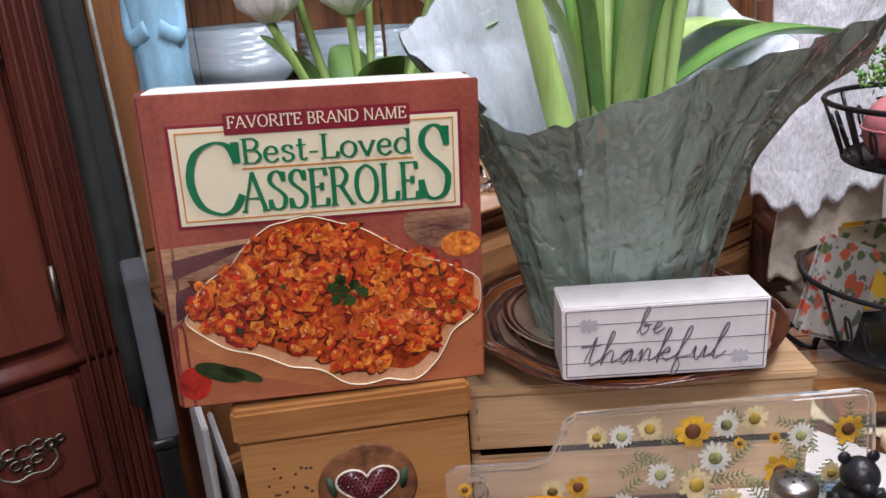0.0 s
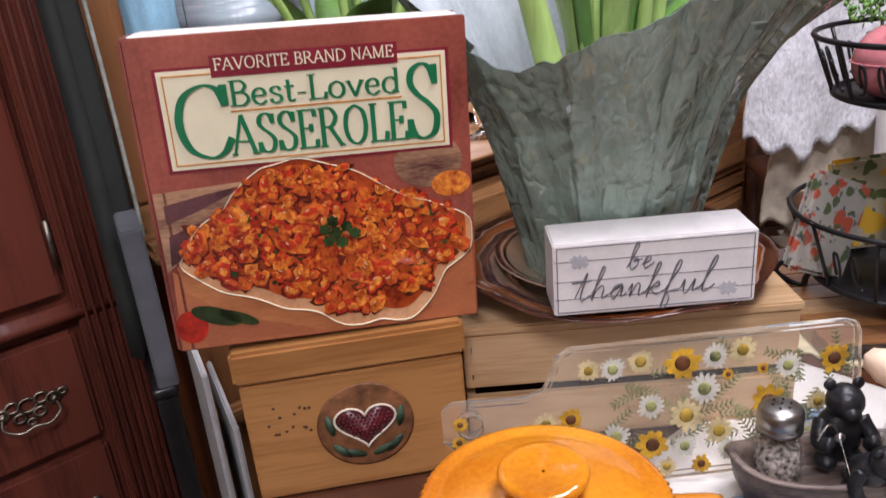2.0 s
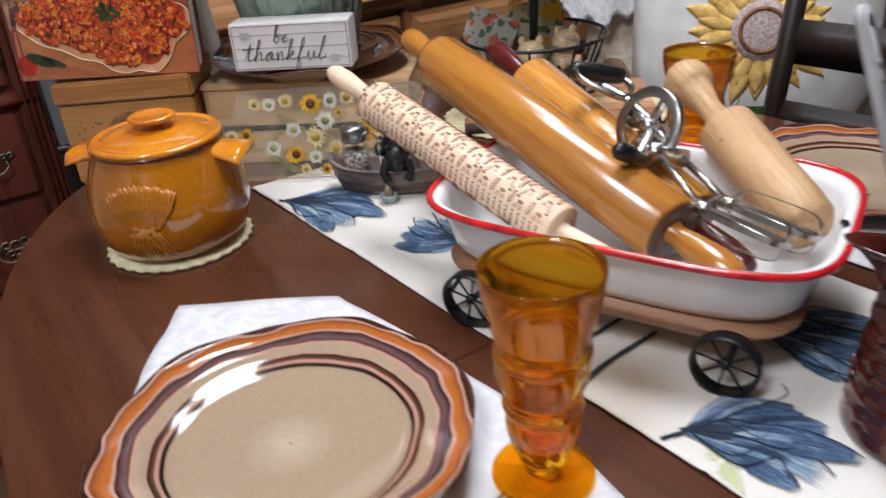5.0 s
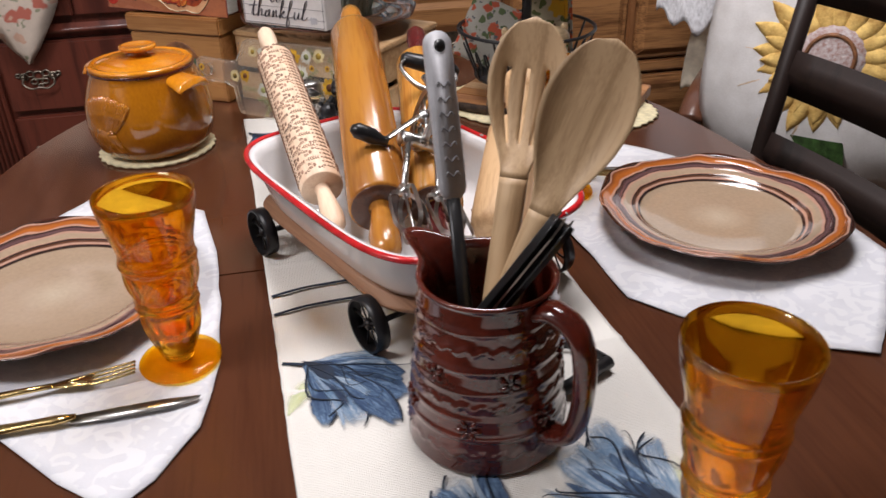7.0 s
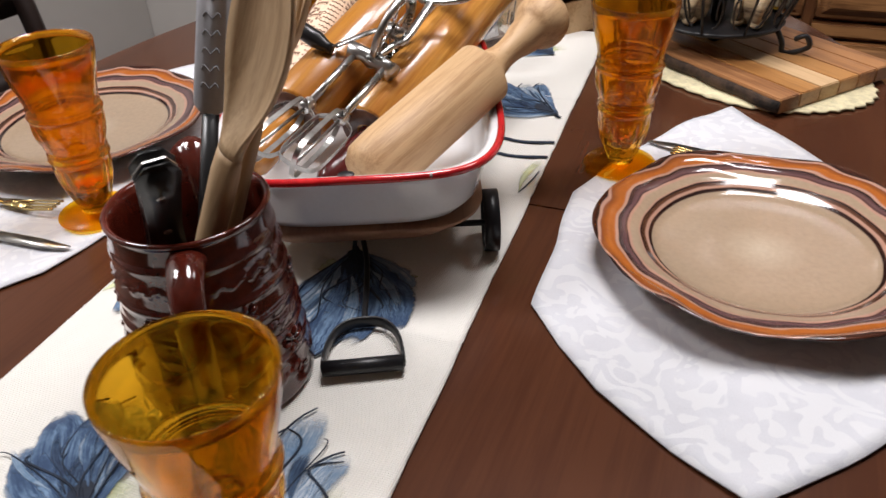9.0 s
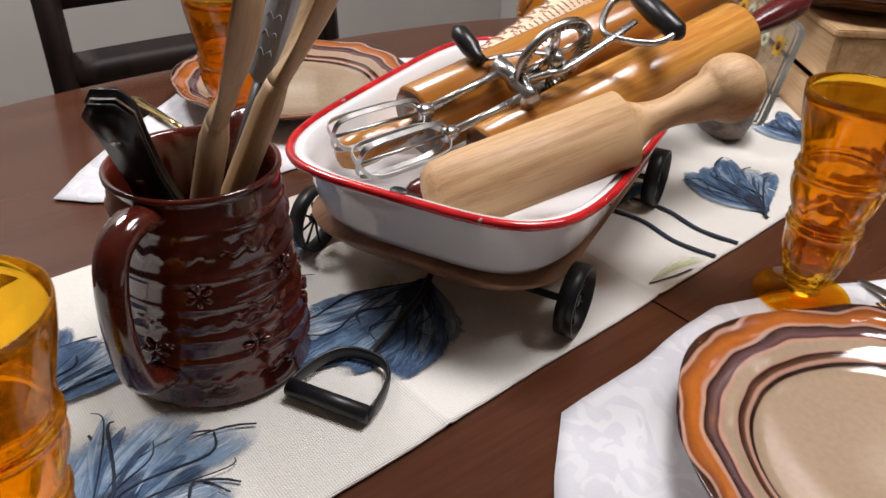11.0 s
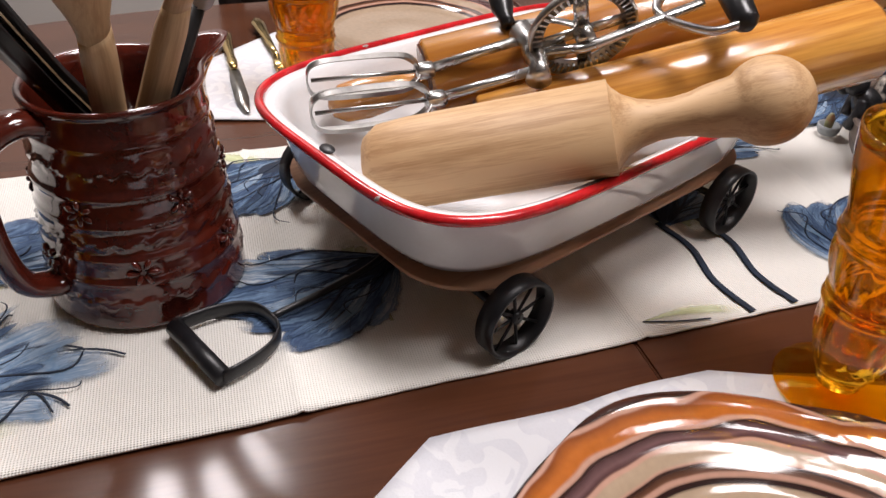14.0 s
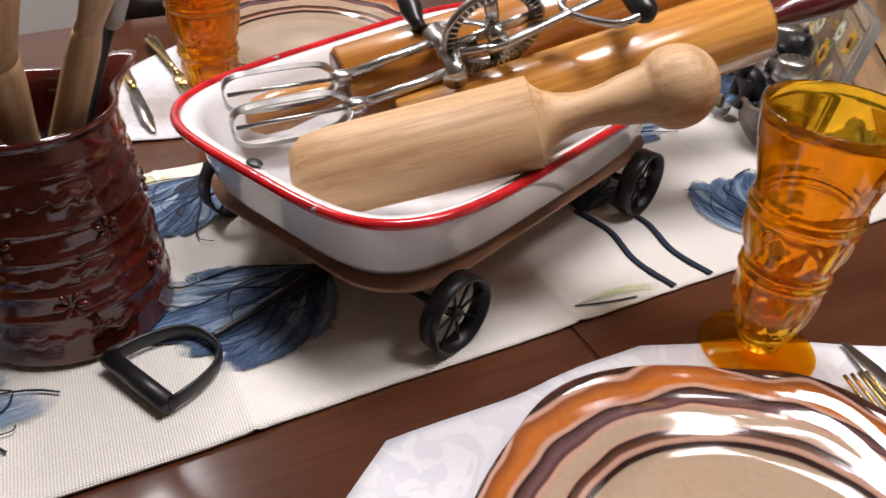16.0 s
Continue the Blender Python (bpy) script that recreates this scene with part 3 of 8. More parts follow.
bloom(0.044, 0.180, 201, 0.115, [(0.03, 0.21), (0.0, 0.27)])
bloom(-0.112, 0.124, 225, 0.100, [(-0.125, 0.128), (-0.132, 0.130)], False, False)
bloom(0.022, -0.128, 42, 0.100, [(0.03, -0.17), (0.01, -0.26)])
bloom(0.140, -0.115, 33, 0.110, [(0.15, -0.15), (0.155, -0.2)], True, False)
part("printed_wash", petal((0.165, -0.15), (0.15, -0.045), 0.016, Z0 - 0.0004), GREENINK, runner)
part("printed_wash", petal((0.150, 0.322), (0.155, 0.398), 0.006, Z0 - 0.0002), GREENINK, runner)
part("printed_vein", tube(curve3([(0.1500, 0.322, Z0 - 0.0002), (0.1550, 0.345, Z0 + 0.0001), (0.1575, 0.368, Z0 + 0.0002)], 6), 0.0007, 4, rz=0.0004), DARKINK, runner)
part("printed_wash", petal((-0.13, 0.06), (-0.10, 0.105), 0.014, Z0 - 0.0004), GREENINK, runner)
bloom(0.138, 0.508, 63, 0.100, [(0.142, 0.5), (0.146, 0.498)], False, False)
bloom(0.085, 0.692, 58, 0.085, None)
bloom(-0.155, 0.720, -145, 0.120, [(-0.160, 0.725), (-0.163, 0.73)], False, False)
bloom(-0.045, 0.475, 30, 0.085, [(-0.06, 0.45), (-0.13, 0.40)])
bloom(0.050, 0.395, 50, 0.080)
for ya, yb in ((0.385, 0.401), (0.42, 0.436)):
    part("printed_stem", tube(curve3([(0.045, ya + 0.005, Z0 - 0.0007), (0.08, ya + 0.014, Z0 - 0.0007), (0.12, ya + 0.009, Z0 - 0.0007), (runner_x(yb) + 0.153, yb, Z0 + 0.0002)], 8), 0.0031, 5, rz=0.0003), DARKINK, runner)
for ya in (0.21, 0.245):
    part("printed_stem", tube(curve3([(runner_x(ya) - 0.152, ya, Z0 + 0.001), (-0.1, ya + 0.01, Z0 + 0.001), (-0.03, ya + 0.015, Z0 + 0.001)], 8), 0.0022, 5, rz=0.0004), DARKINK, runner)

# ---- napkins ----


def cloth(name, outline, label):
    """A thin napkin lying on the table: rings from its middle out to a soft outline, with waves and a hem."""
    ol = []
    for p, q in zip(outline, outline[1:] + outline[:1]):
        ol += [Vector((*p, 0)).lerp(Vector((*q, 0)), k / 7) for k in range(7)]
    c = sum(ol, Vector()) / len(ol)
    bm = bmesh.new()
    rings = []
    for k in range(1, 19):
        t = k / 18
        ring = []
        for i, p in enumerate(ol):
            q = c + (p - c) * t
            e = 0.0025 * noise.noise((q.x * 22, q.y * 22, 5)) * t
            z = T + 0.0022 + 0.0045 * abs(noise.noise((q.x * 9, q.y * 9, 2))) * (0.4 + 0.6 * t) + 0.0012 * math.exp(-((t - 0.965) / 0.03) ** 2)
            ring.append(bm.verts.new((q.x + e, q.y - e, z)))
        rings.append(ring)
    n = len(ol)
    mid = bm.verts.new((c.x, c.y, T + 0.0025))
    for i in range(n):
        bm.faces.new((mid, rings[0][i], rings[0][(i + 1) % n]))
    for a, b in zip(rings, rings[1:]):
        for i in range(n):
            bm.faces.new((a[i], a[(i + 1) % n], b[(i + 1) % n], b[i]))
    ext = bmesh.ops.extrude_face_region(bm, geom=bm.faces[:])
    bmesh.ops.translate(bm, vec=(0, 0, -0.0012), verts=[v for v in ext["geom"] if isinstance(v, bmesh.types.BMVert)])
    return tagged(obj(name, bm, DAMASK), label, "napkin", "napkins under the plates")


DAMASK = mat("damask_weave", (0.61, 0.62, 0.655), 0.7, var=0.05, scale=28, bump=0.3, fine=700, second=(0.56, 0.57, 0.61))
_nt = DAMASK.node_tree
_b = _nt.nodes["Principled BSDF"]
_pat, _rp, _mx = _nt.nodes.new("ShaderNodeTexNoise"), _nt.nodes.new("ShaderNodeValToRGB"), _nt.nodes.new("ShaderNodeMix")
_pat.inputs["Scale"].default_value, _pat.inputs["Distortion"].default_value, _pat.inputs["Detail"].default_value = 34, 2.6, 0.6
_nt.links.new(_nt.nodes["Texture Coordinate"].outputs["Object"], _pat.inputs["Vector"])
_rp.color_ramp.elements[0].position, _rp.color_ramp.elements[1].position = 0.50, 0.54
_nt.links.new(_pat.outputs[0], _rp.inputs[0])
_mx.data_type = "RGBA"
_nt.links.new(_rp.outputs[0], _mx.inputs[0])
_nt.links.new(_b.inputs["Base Color"].links[0].from_socket, _mx.inputs[6])
_mx.inputs[7].default_value = (0.665, 0.675, 0.70, 1)
_nt.links.new(_mx.outputs[2], _b.inputs["Base Color"])
cloth("napkin", [(0.388, 0.019), (0.335, 0.046), (0.279, 0.084), (0.243, 0.121), (0.211, 0.160), (0.2085, 0.21), (0.204, 0.27), (0.200, 0.34), (0.240, 0.45), (0.288, 0.54), (0.325, 0.588), (0.362, 0.545), (0.42, 0.48), (0.49, 0.40), (0.518, 0.28), (0.520, 0.168), (0.455, 0.092)], "white damask napkin spread under a dinner plate")
cloth("napkin", [(-0.256, -0.012), (-0.230, 0.013), (-0.199, 0.064), (-0.188, 0.15), (-0.190, 0.25), (-0.198, 0.36), (-0.216, 0.469), (-0.28, 0.515), (-0.349, 0.563), (-0.40, 0.49), (-0.438, 0.433), (-0.505, 0.32), (-0.46, 0.2), (-0.36, 0.09), (-0.30, 0.025)], "white damask napkin with cutlery on it under a plate")

# ---- plates ----


def drip_glaze():
    """Concentric wavy glaze bands: tan well with a painted pale sheen in its middle, dark brown, cream, lilac brown,
    orange, dark lip.
    """
    m = bpy.data.materials.new("drip_glaze")
    m.use_nodes = True
    nt = m.node_tree
    b = nt.nodes["Principled BSDF"]
    n = nt.nodes.new
    tc, sep = n("ShaderNodeTexCoord"), n("ShaderNodeSeparateXYZ")
    nt.links.new(tc.outputs["Object"], sep.inputs[0])
    flat = n("ShaderNodeCombineXYZ")
    nt.links.new(sep.outputs[0], flat.inputs[0])
    nt.links.new(sep.outputs[1], flat.inputs[1])
    ln = n("ShaderNodeVectorMath")
    ln.operation = "LENGTH"
    nt.links.new(flat.outputs[0], ln.inputs[0])
    nz = n("ShaderNodeTexNoise")
    nz.inputs["Scale"].default_value, nz.inputs["Detail"].default_value = 20, 1.2
    nt.links.new(flat.outputs[0], nz.inputs["Vector"])
    md = n("ShaderNodeMath")
    md.operation = "MULTIPLY_ADD"
    nt.links.new(nz.outputs[0], md.inputs[0])
    md.inputs[1].default_value = 0.020
    nt.links.new(ln.outputs["Value"], md.inputs[2])
    amt = n("ShaderNodeMapRange")
    amt.inputs["From Min"].default_value, amt.inputs["From Max"].default_value = 0.085, 0.12
    nt.links.new(ln.outputs["Value"], amt.inputs["Value"])
    mx = n("ShaderNodeMix")
    nt.links.new(amt.outputs[0], mx.inputs[0])
    sh = n("ShaderNodeMath")
    sh.inputs[1].default_value = 0.010
    nt.links.new(ln.outputs["Value"], sh.inputs[0])
    nt.links.new(sh.outputs[0], mx.inputs[2])
    nt.links.new(md.outputs[0], mx.inputs[3])
    dv = n("ShaderNodeMath")
    dv.operation = "DIVIDE"
    dv.inputs[1].default_value = 0.1525
    nt.links.new(mx.outputs[0], dv.inputs[0])
    ramp = n("ShaderNodeValToRGB")
    els = ramp.color_ramp.elements
    tan, dk, pk, li, og = (0.42, 0.31, 0.21), (0.026, 0.010, 0.009), (0.52, 0.30, 0.22), (0.072, 0.030, 0.030), (0.46, 0.135, 0.025)
    br = (0.13, 0.055, 0.03)
    rb_ = (0.22, 0.062, 0.02)
    # First stop is paler than tan: a sheen painted into the well's centre.
    stops = ((0.0, (0.60, 0.50, 0.37)), (0.30, tan), (0.650, tan), (0.656, dk), (0.668, dk), (0.674, pk), (0.686, pk), (0.692, br), (0.715, dk), (0.721, pk), (0.730, tan), (0.775, tan), (0.782, pk), (0.792, pk), (0.798, li), (0.815, (0.16, 0.085, 0.085)), (0.852, dk), (0.858, pk), (0.868, pk), (0.876, og), (0.900, og), (0.936, rb_), (0.942, pk), (0.950, pk), (0.957, dk), (1.0, (0.10, 0.03, 0.015)))
    els[0].position, els[1].position = 0, 1
    els[0].color, els[1].color = (*stops[0][1], 1), (*stops[-1][1], 1)
    for p, c in stops[1:-1]:
        e = els.new(p)
        e.color = (*c, 1)
    nt.links.new(dv.outputs[0], ramp.inputs[0])
    fine = n("ShaderNodeTexNoise")
    fine.inputs["Scale"].default_value, fine.inputs["Detail"].default_value = 220, 3
    nt.links.new(tc.outputs["Object"], fine.inputs["Vector"])
    vr = n("ShaderNodeMix")
    vr.data_type, vr.blend_type = "RGBA", "MULTIPLY"
    vr.inputs[0].default_value = 0.25
    nt.links.new(ramp.outputs[0], vr.inputs[6])
    nt.links.new(fine.outputs[0], vr.inputs[7])
    nt.links.new(vr.outputs[2], b.inputs["Base Color"])
    b.inputs["Roughness"].default_value = 0.1
    b.inputs["Coat Weight"].default_value, b.inputs["Coat Roughness"].default_value = 0.9, 0.09
    return m


DRIP = drip_glaze()


def plate_bm(s=1.0):
    def wob(a, r, z):
        k = max(0, (r - 0.095) / 0.05)
        wv = math.sin(6 * a + 0.5) + 0.5 * math.sin(11 * a + 2)
        return r + 0.0018 * k * wv, z + 0.0024 * k * math.sin(6 * a + 1.4) + 0.0006 * min(1, k * 3) * math.sin(r * 520 + 2.2 * math.sin(5 * a) + math.sin(8 * a))

    prof = [(0.001, 0.009), (0.05, 0.0095), (0.085, 0.0105), (0.092, 0.0125), (0.097, 0.0165), (0.1, 0.018), (0.104, 0.0202), (0.108, 0.022), (0.111, 0.0231), (0.1145, 0.0243), (0.118, 0.0254), (0.122, 0.0267), (0.1255, 0.0279), (0.129, 0.029), (0.1325, 0.0301), (0.136, 0.0312), (0.1395, 0.0324), (0.143, 0.0335), (0.1445, 0.0325), (0.142, 0.030), (0.125, 0.021), (0.105, 0.013), (0.095, 0.005), (0.085, 0.0), (0.078, 0.0), (0.074, 0.004), (0.001, 0.004)]
    bm = lathe([(r * s, z * s * 0.86) for r, z in prof], 96, wob=wob)
    return bm


def plate(m, label):
    e = thing("dinner_plate", label, "plate", m, "dinner plates on the table")
    part("dish", plate_bm(0.96), DRIP, e)
    return e


plate(pose(0.374, 0.280, T + 0.0058), "brown and orange drip-glazed stoneware dinner plate on a napkin")
plate(pose(-0.352, 0.290, T + 0.0065, 0, 0, 40), "brown and orange drip-glazed stoneware dinner plate on a napkin")

# ---- amber goblets ----


def goblet(m, label):
    e = thing("footed_tumbler", label, "drinking glass", m, "amber footed tumblers")

    def wob(a, r, z):
        if r < 0.008 or z > 0.122:
            return r
        for z0, z1, n, d in ((0.074, 0.103, 12, 0.0010), (0.020, 0.060, 14, 0.0010), (0.116, 0.122, 24, 0.0004)):
            if z0 < z < z1:
                return r + d * math.sin((z - z0) / (z1 - z0) * math.pi) * math.cos(n * a)
        return r

    outer = [(0.001, 0.0), (0.0345, 0.0), (0.0358, 0.0008), (0.0362, 0.0020), (0.0355, 0.0032), (0.018, 0.0044), (0.0135, 0.0060), (0.0132, 0.0085), (0.0142, 0.0115), (0.0150, 0.0125), (0.0150, 0.0145), (0.0160, 0.0165)]
    outer += [(0.0175 + 0.0082 * math.sin(k / 9 * 1.55), 0.018 + 0.043 * k / 9) for k in range(10)]
    outer += [(0.0268, 0.0622), (0.0274, 0.0640), (0.0268, 0.0660), (0.0252, 0.0672), (0.0264, 0.0684), (0.0268, 0.0700), (0.0258, 0.0716)]
    outer += [(0.0256 + 0.0056 * math.sin(k / 9 * 1.75), 0.073 + 0.031 * k / 9) for k in range(10)]
    outer += [(0.0318, 0.1050), (0.0326, 0.1068), (0.0320, 0.1086), (0.0304, 0.1098), (0.0312, 0.1112), (0.0314, 0.1130), (0.0304, 0.1146), (0.0312, 0.120), (0.0330, 0.128), (0.0356, 0.138), (0.0380, 0.149), (0.0394, 0.159), (0.0400, 0.165), (0.0398, 0.1668), (0.0388, 0.1668)]
    inner = [(0.0374, 0.158), (0.0358, 0.149), (0.0332, 0.138), (0.0305, 0.128), (0.0285, 0.118), (0.0284, 0.106), (0.0280, 0.096), (0.0252, 0.082), (0.0232, 0.068), (0.0225, 0.058), (0.0200, 0.044), (0.0160, 0.034), (0.008, 0.030), (0.001, 0.0296)]
    part("bowl", lathe([(0.001, 0.0061), (0.0130, 0.0061)] + outer[7:] + inner, 96, wob=wob), AMBER, e)
    part("foot", lathe(outer[:6] + [(0.0132, 0.0058), (0.001, 0.0058)], 64), AMBERFOOT, e)
    return e


goblet(pose(-0.221, 0.158, T + 0.005), "amber pressed-glass footed tumbler on a napkin corner")
goblet(pose(0.231, 0.407, T + 0.005, 0, 0, 20), "amber pressed-glass footed tumbler behind a plate")
goblet(pose(0.142, -0.131, T + 0.001, 0, 0, 50), "amber pressed-glass footed tumbler at the runner's edge")

# ---- bean pot ----
bean = thing("bean_pot", "glossy amber stoneware bean pot with lid and wheat relief", "pot", pose(-0.296, 0.716, T, 0, 0, -43))
POTR = ((0.006, 0.066), (0.012, 0.0745), (0.024, 0.0825), (0.040, 0.0875), (0.056, 0.0888), (0.072, 0.0874), (0.088, 0.0838), (0.102, 0.0792), (0.114, 0.0745), (0.122, 0.0715))


def pot_radius(z):
    for (z0, r0), (z1, r1) in zip(POTR, POTR[1:]):
        if z <= z1:
            return r0 + (r1 - r0) * (z - z0) / (z1 - z0)
    return POTR[-1][1]


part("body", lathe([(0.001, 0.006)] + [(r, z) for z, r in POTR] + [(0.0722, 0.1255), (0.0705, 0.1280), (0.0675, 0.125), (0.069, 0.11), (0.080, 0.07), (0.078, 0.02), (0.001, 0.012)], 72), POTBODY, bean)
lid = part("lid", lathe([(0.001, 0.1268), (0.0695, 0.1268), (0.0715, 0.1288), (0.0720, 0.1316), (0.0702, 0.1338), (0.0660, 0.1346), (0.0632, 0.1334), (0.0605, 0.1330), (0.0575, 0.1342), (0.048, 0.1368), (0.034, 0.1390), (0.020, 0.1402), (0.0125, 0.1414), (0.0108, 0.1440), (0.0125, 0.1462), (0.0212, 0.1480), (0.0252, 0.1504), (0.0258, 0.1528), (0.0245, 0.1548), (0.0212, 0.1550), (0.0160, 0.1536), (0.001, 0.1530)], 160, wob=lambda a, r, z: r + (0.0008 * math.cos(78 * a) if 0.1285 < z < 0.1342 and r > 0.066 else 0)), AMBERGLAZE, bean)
part("glaze_line", lathe([(0.0716, 0.1238), (0.0730, 0.1256), (0.0716, 0.1274)], 72), BROWNGLAZE, bean, "dark brown glaze line under the lid")
for s in (1, -1):
    rows = []
    for k in range(10):
        t = k / 9
        hw = 0.020 + 0.009 * t ** 1.5 - 0.003 * max(0, t - 0.85) / 0.15
        th = 0.0075 - 0.003 * t
        rows.append([(0.063 + 0.040 * t, hw * math.copysign(abs(math.cos(q)) ** 0.7, math.cos(q)), 0.1165 - 0.001 * t - 0.010 * abs(math.cos(q)) ** 3 * t + th * math.sin(q) * (1.0 if math.sin(q) > 0 else 1.5)) for q in [2 * math.pi * i / 24 for i in range(24)]])
    h = loft(rows, True, True)
    if s < 0:
        moved(h, pose(0, 0, 0, 0, 0, 180))
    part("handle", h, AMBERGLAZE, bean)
wheat = []
wr = random.Random(8)


def on_pot(a, z, lift=0.0):
    a = radians(a)
    r = pot_radius(z) + lift
    return (r * math.cos(a), r * math.sin(a), z)


for k in range(27):
    f = (k - 13) / 13
    top = 0.091 + 0.010 * (1 - f * f) + 0.004 * wr.random()
    pts = [on_pot(-83 + f * (9 + 17 * t ** 0.75) + 0.6 * wr.random(), 0.056 + (top - 0.056) * t, 0.0010) for t in [q / 11 for q in range(12)]]
    wheat.append(tube(pts, [0.0012 if q < 5 else (0.0026, 0.0015)[q % 2] + 0.0004 * wr.random() for q in range(11)] + [0.0008], 5))
for k in range(15):
    f = (k - 7) / 7
    pts = [on_pot(-83 + f * (9 + 8 * t) + 0.8 * wr.random(), 0.054 - (0.036 - 0.005 * wr.random()) * t, 0.0012) for t in [q / 6 for q in range(7)]]
    wheat.append(tube(pts, [0.0014 + 0.0009 * (q % 2) for q in range(7)], 5))
for q in range(3):
    wheat.append(tube([on_pot(-92 + 3.0 * k, 0.0535 + 0.0022 * q + 0.0012 * math.sin(k * 1.3), 0.0014) for k in range(7)], 0.0014, 6))
wheat += [ball(0.0036, on_pot(-88 + 9 * q, 0.0585 - 0.004 * q, 0.0008), (1, 1, 0.8), 10, 8) for q in range(2)]
tagged(part("wheat_relief", join(*wheat), POTBODY, bean, "moulded wheat sheaf relief"), kind="stuff")
tr = thing("coaster", "cream scalloped coaster under the bean pot", "coaster", pose(-0.296, 0.716, T))
part("cloth", lathe([(0.001, 0.0005), (0.081, 0.0005), (0.083, 0.003), (0.081, 0.0055), (0.001, 0.0056)], 90, wob=lambda a, r, z: r + (0.0018 * math.sin(30 * a) if r > 0.05 else 0)), DOILY, tr)

# ---- pitcher with utensils ----
JUG = pose(0.026, 0.016, T + 0.004, 0, 0, 124.6)
pitcher = thing("pitcher", "glossy dark brown stoneware pitcher with embossed bands", "pitcher", JUG)


def jug_wob(a, r, z):
    d = (a + math.pi) % (2 * math.pi) - math.pi
    k = max(0, (z - 0.10) / 0.036)
    sp = math.exp(-(d / 0.24) ** 2) * 0.024 * k ** 2.2 if k > 0 else 0
    zz = z + (0.004 * k ** 3 * math.exp(-(d / 0.3) ** 2) if k > 0 else 0)
    w = 0
    for zc in (0.020, 0.061, 0.106):
        w += 0.0017 * math.exp(-((z - zc - 0.0022 * math.sin(26 * a)) / 0.0015) ** 2)
    return r + sp + w, zz


jp = [(0.001, 0.0), (0.058, 0.0), (0.0615, 0.002)]
for k in range(70):
    z = 0.003 + 0.133 * k / 69
    r = 0.0625 - 0.013 * (z / 0.136) ** 1.1
    for zc, h in ((0.034, 0.0013), (0.050, 0.0010), (0.072, 0.0010), (0.090, 0.0013), (0.120, 0.0012)):
        r += h * math.exp(-((z - zc) / 0.0022) ** 2)
    jp.append((r, z))
jp += [(0.0515, 0.1375), (0.0515, 0.1395), (0.0500, 0.141), (0.0475, 0.1395), (0.0455, 0.134), (0.046, 0.12), (0.050, 0.06), (0.052, 0.02), (0.048, 0.008), (0.001, 0.006)]
part("body", lathe(jp, 120, wob=jug_wob), BROWNGLAZE, pitcher)
hp = curve3([(-0.047, 0, 0.127), (-0.062, 0, 0.131), (-0.080, 0, 0.122), (-0.087, 0, 0.095), (-0.086, 0, 0.06), (-0.079, 0, 0.036), (-0.066, 0, 0.027), (-0.057, 0, 0.026)], 7)
part("handle", tube(hp, [0.0125 - 0.003 * math.sin(i / len(hp) * math.pi) for i in range(len(hp))], 14, rz=0.0075), BROWNGLAZE, pitcher)
deco = []
for a0 in range(20, 360, 60):
    a = radians(a0 + 8)
    c = Vector((0.0556 * math.cos(a), 0.0556 * math.sin(a), 0.0805))
    for q in range(6):
        b = radians(60 * q + 30)
        s = Vector((-math.sin(a), math.cos(a), 0))
        d = s * math.cos(b) + Vector((0, 0, math.sin(b)))
        deco.append(tube([c + d * w for w in (0.0018, 0.0040, 0.0068, 0.0086)], [0.0007, 0.0017, 0.0019, 0.0008], 7))
    a = radians(a0 + 38)
    c = Vector((0.0596 * math.cos(a), 0.0596 * math.sin(a), 0.0420))
    for q in range(6):
        b = radians(60 * q)
        s = Vector((-math.sin(a), math.cos(a), 0))
        d = s * math.cos(b) + Vector((0, 0, math.sin(b)))
        deco.append(tube([c + d * w for w in (0.0018, 0.0045, 0.0078, 0.0098)], [0.0007, 0.0018, 0.0020, 0.0008], 7))
for k in range(0, len(deco), 6):
    part("flower_relief", join(*deco[k:k + 6]), BROWNGLAZE, pitcher)

# ---- utensils standing in the pitcher ----


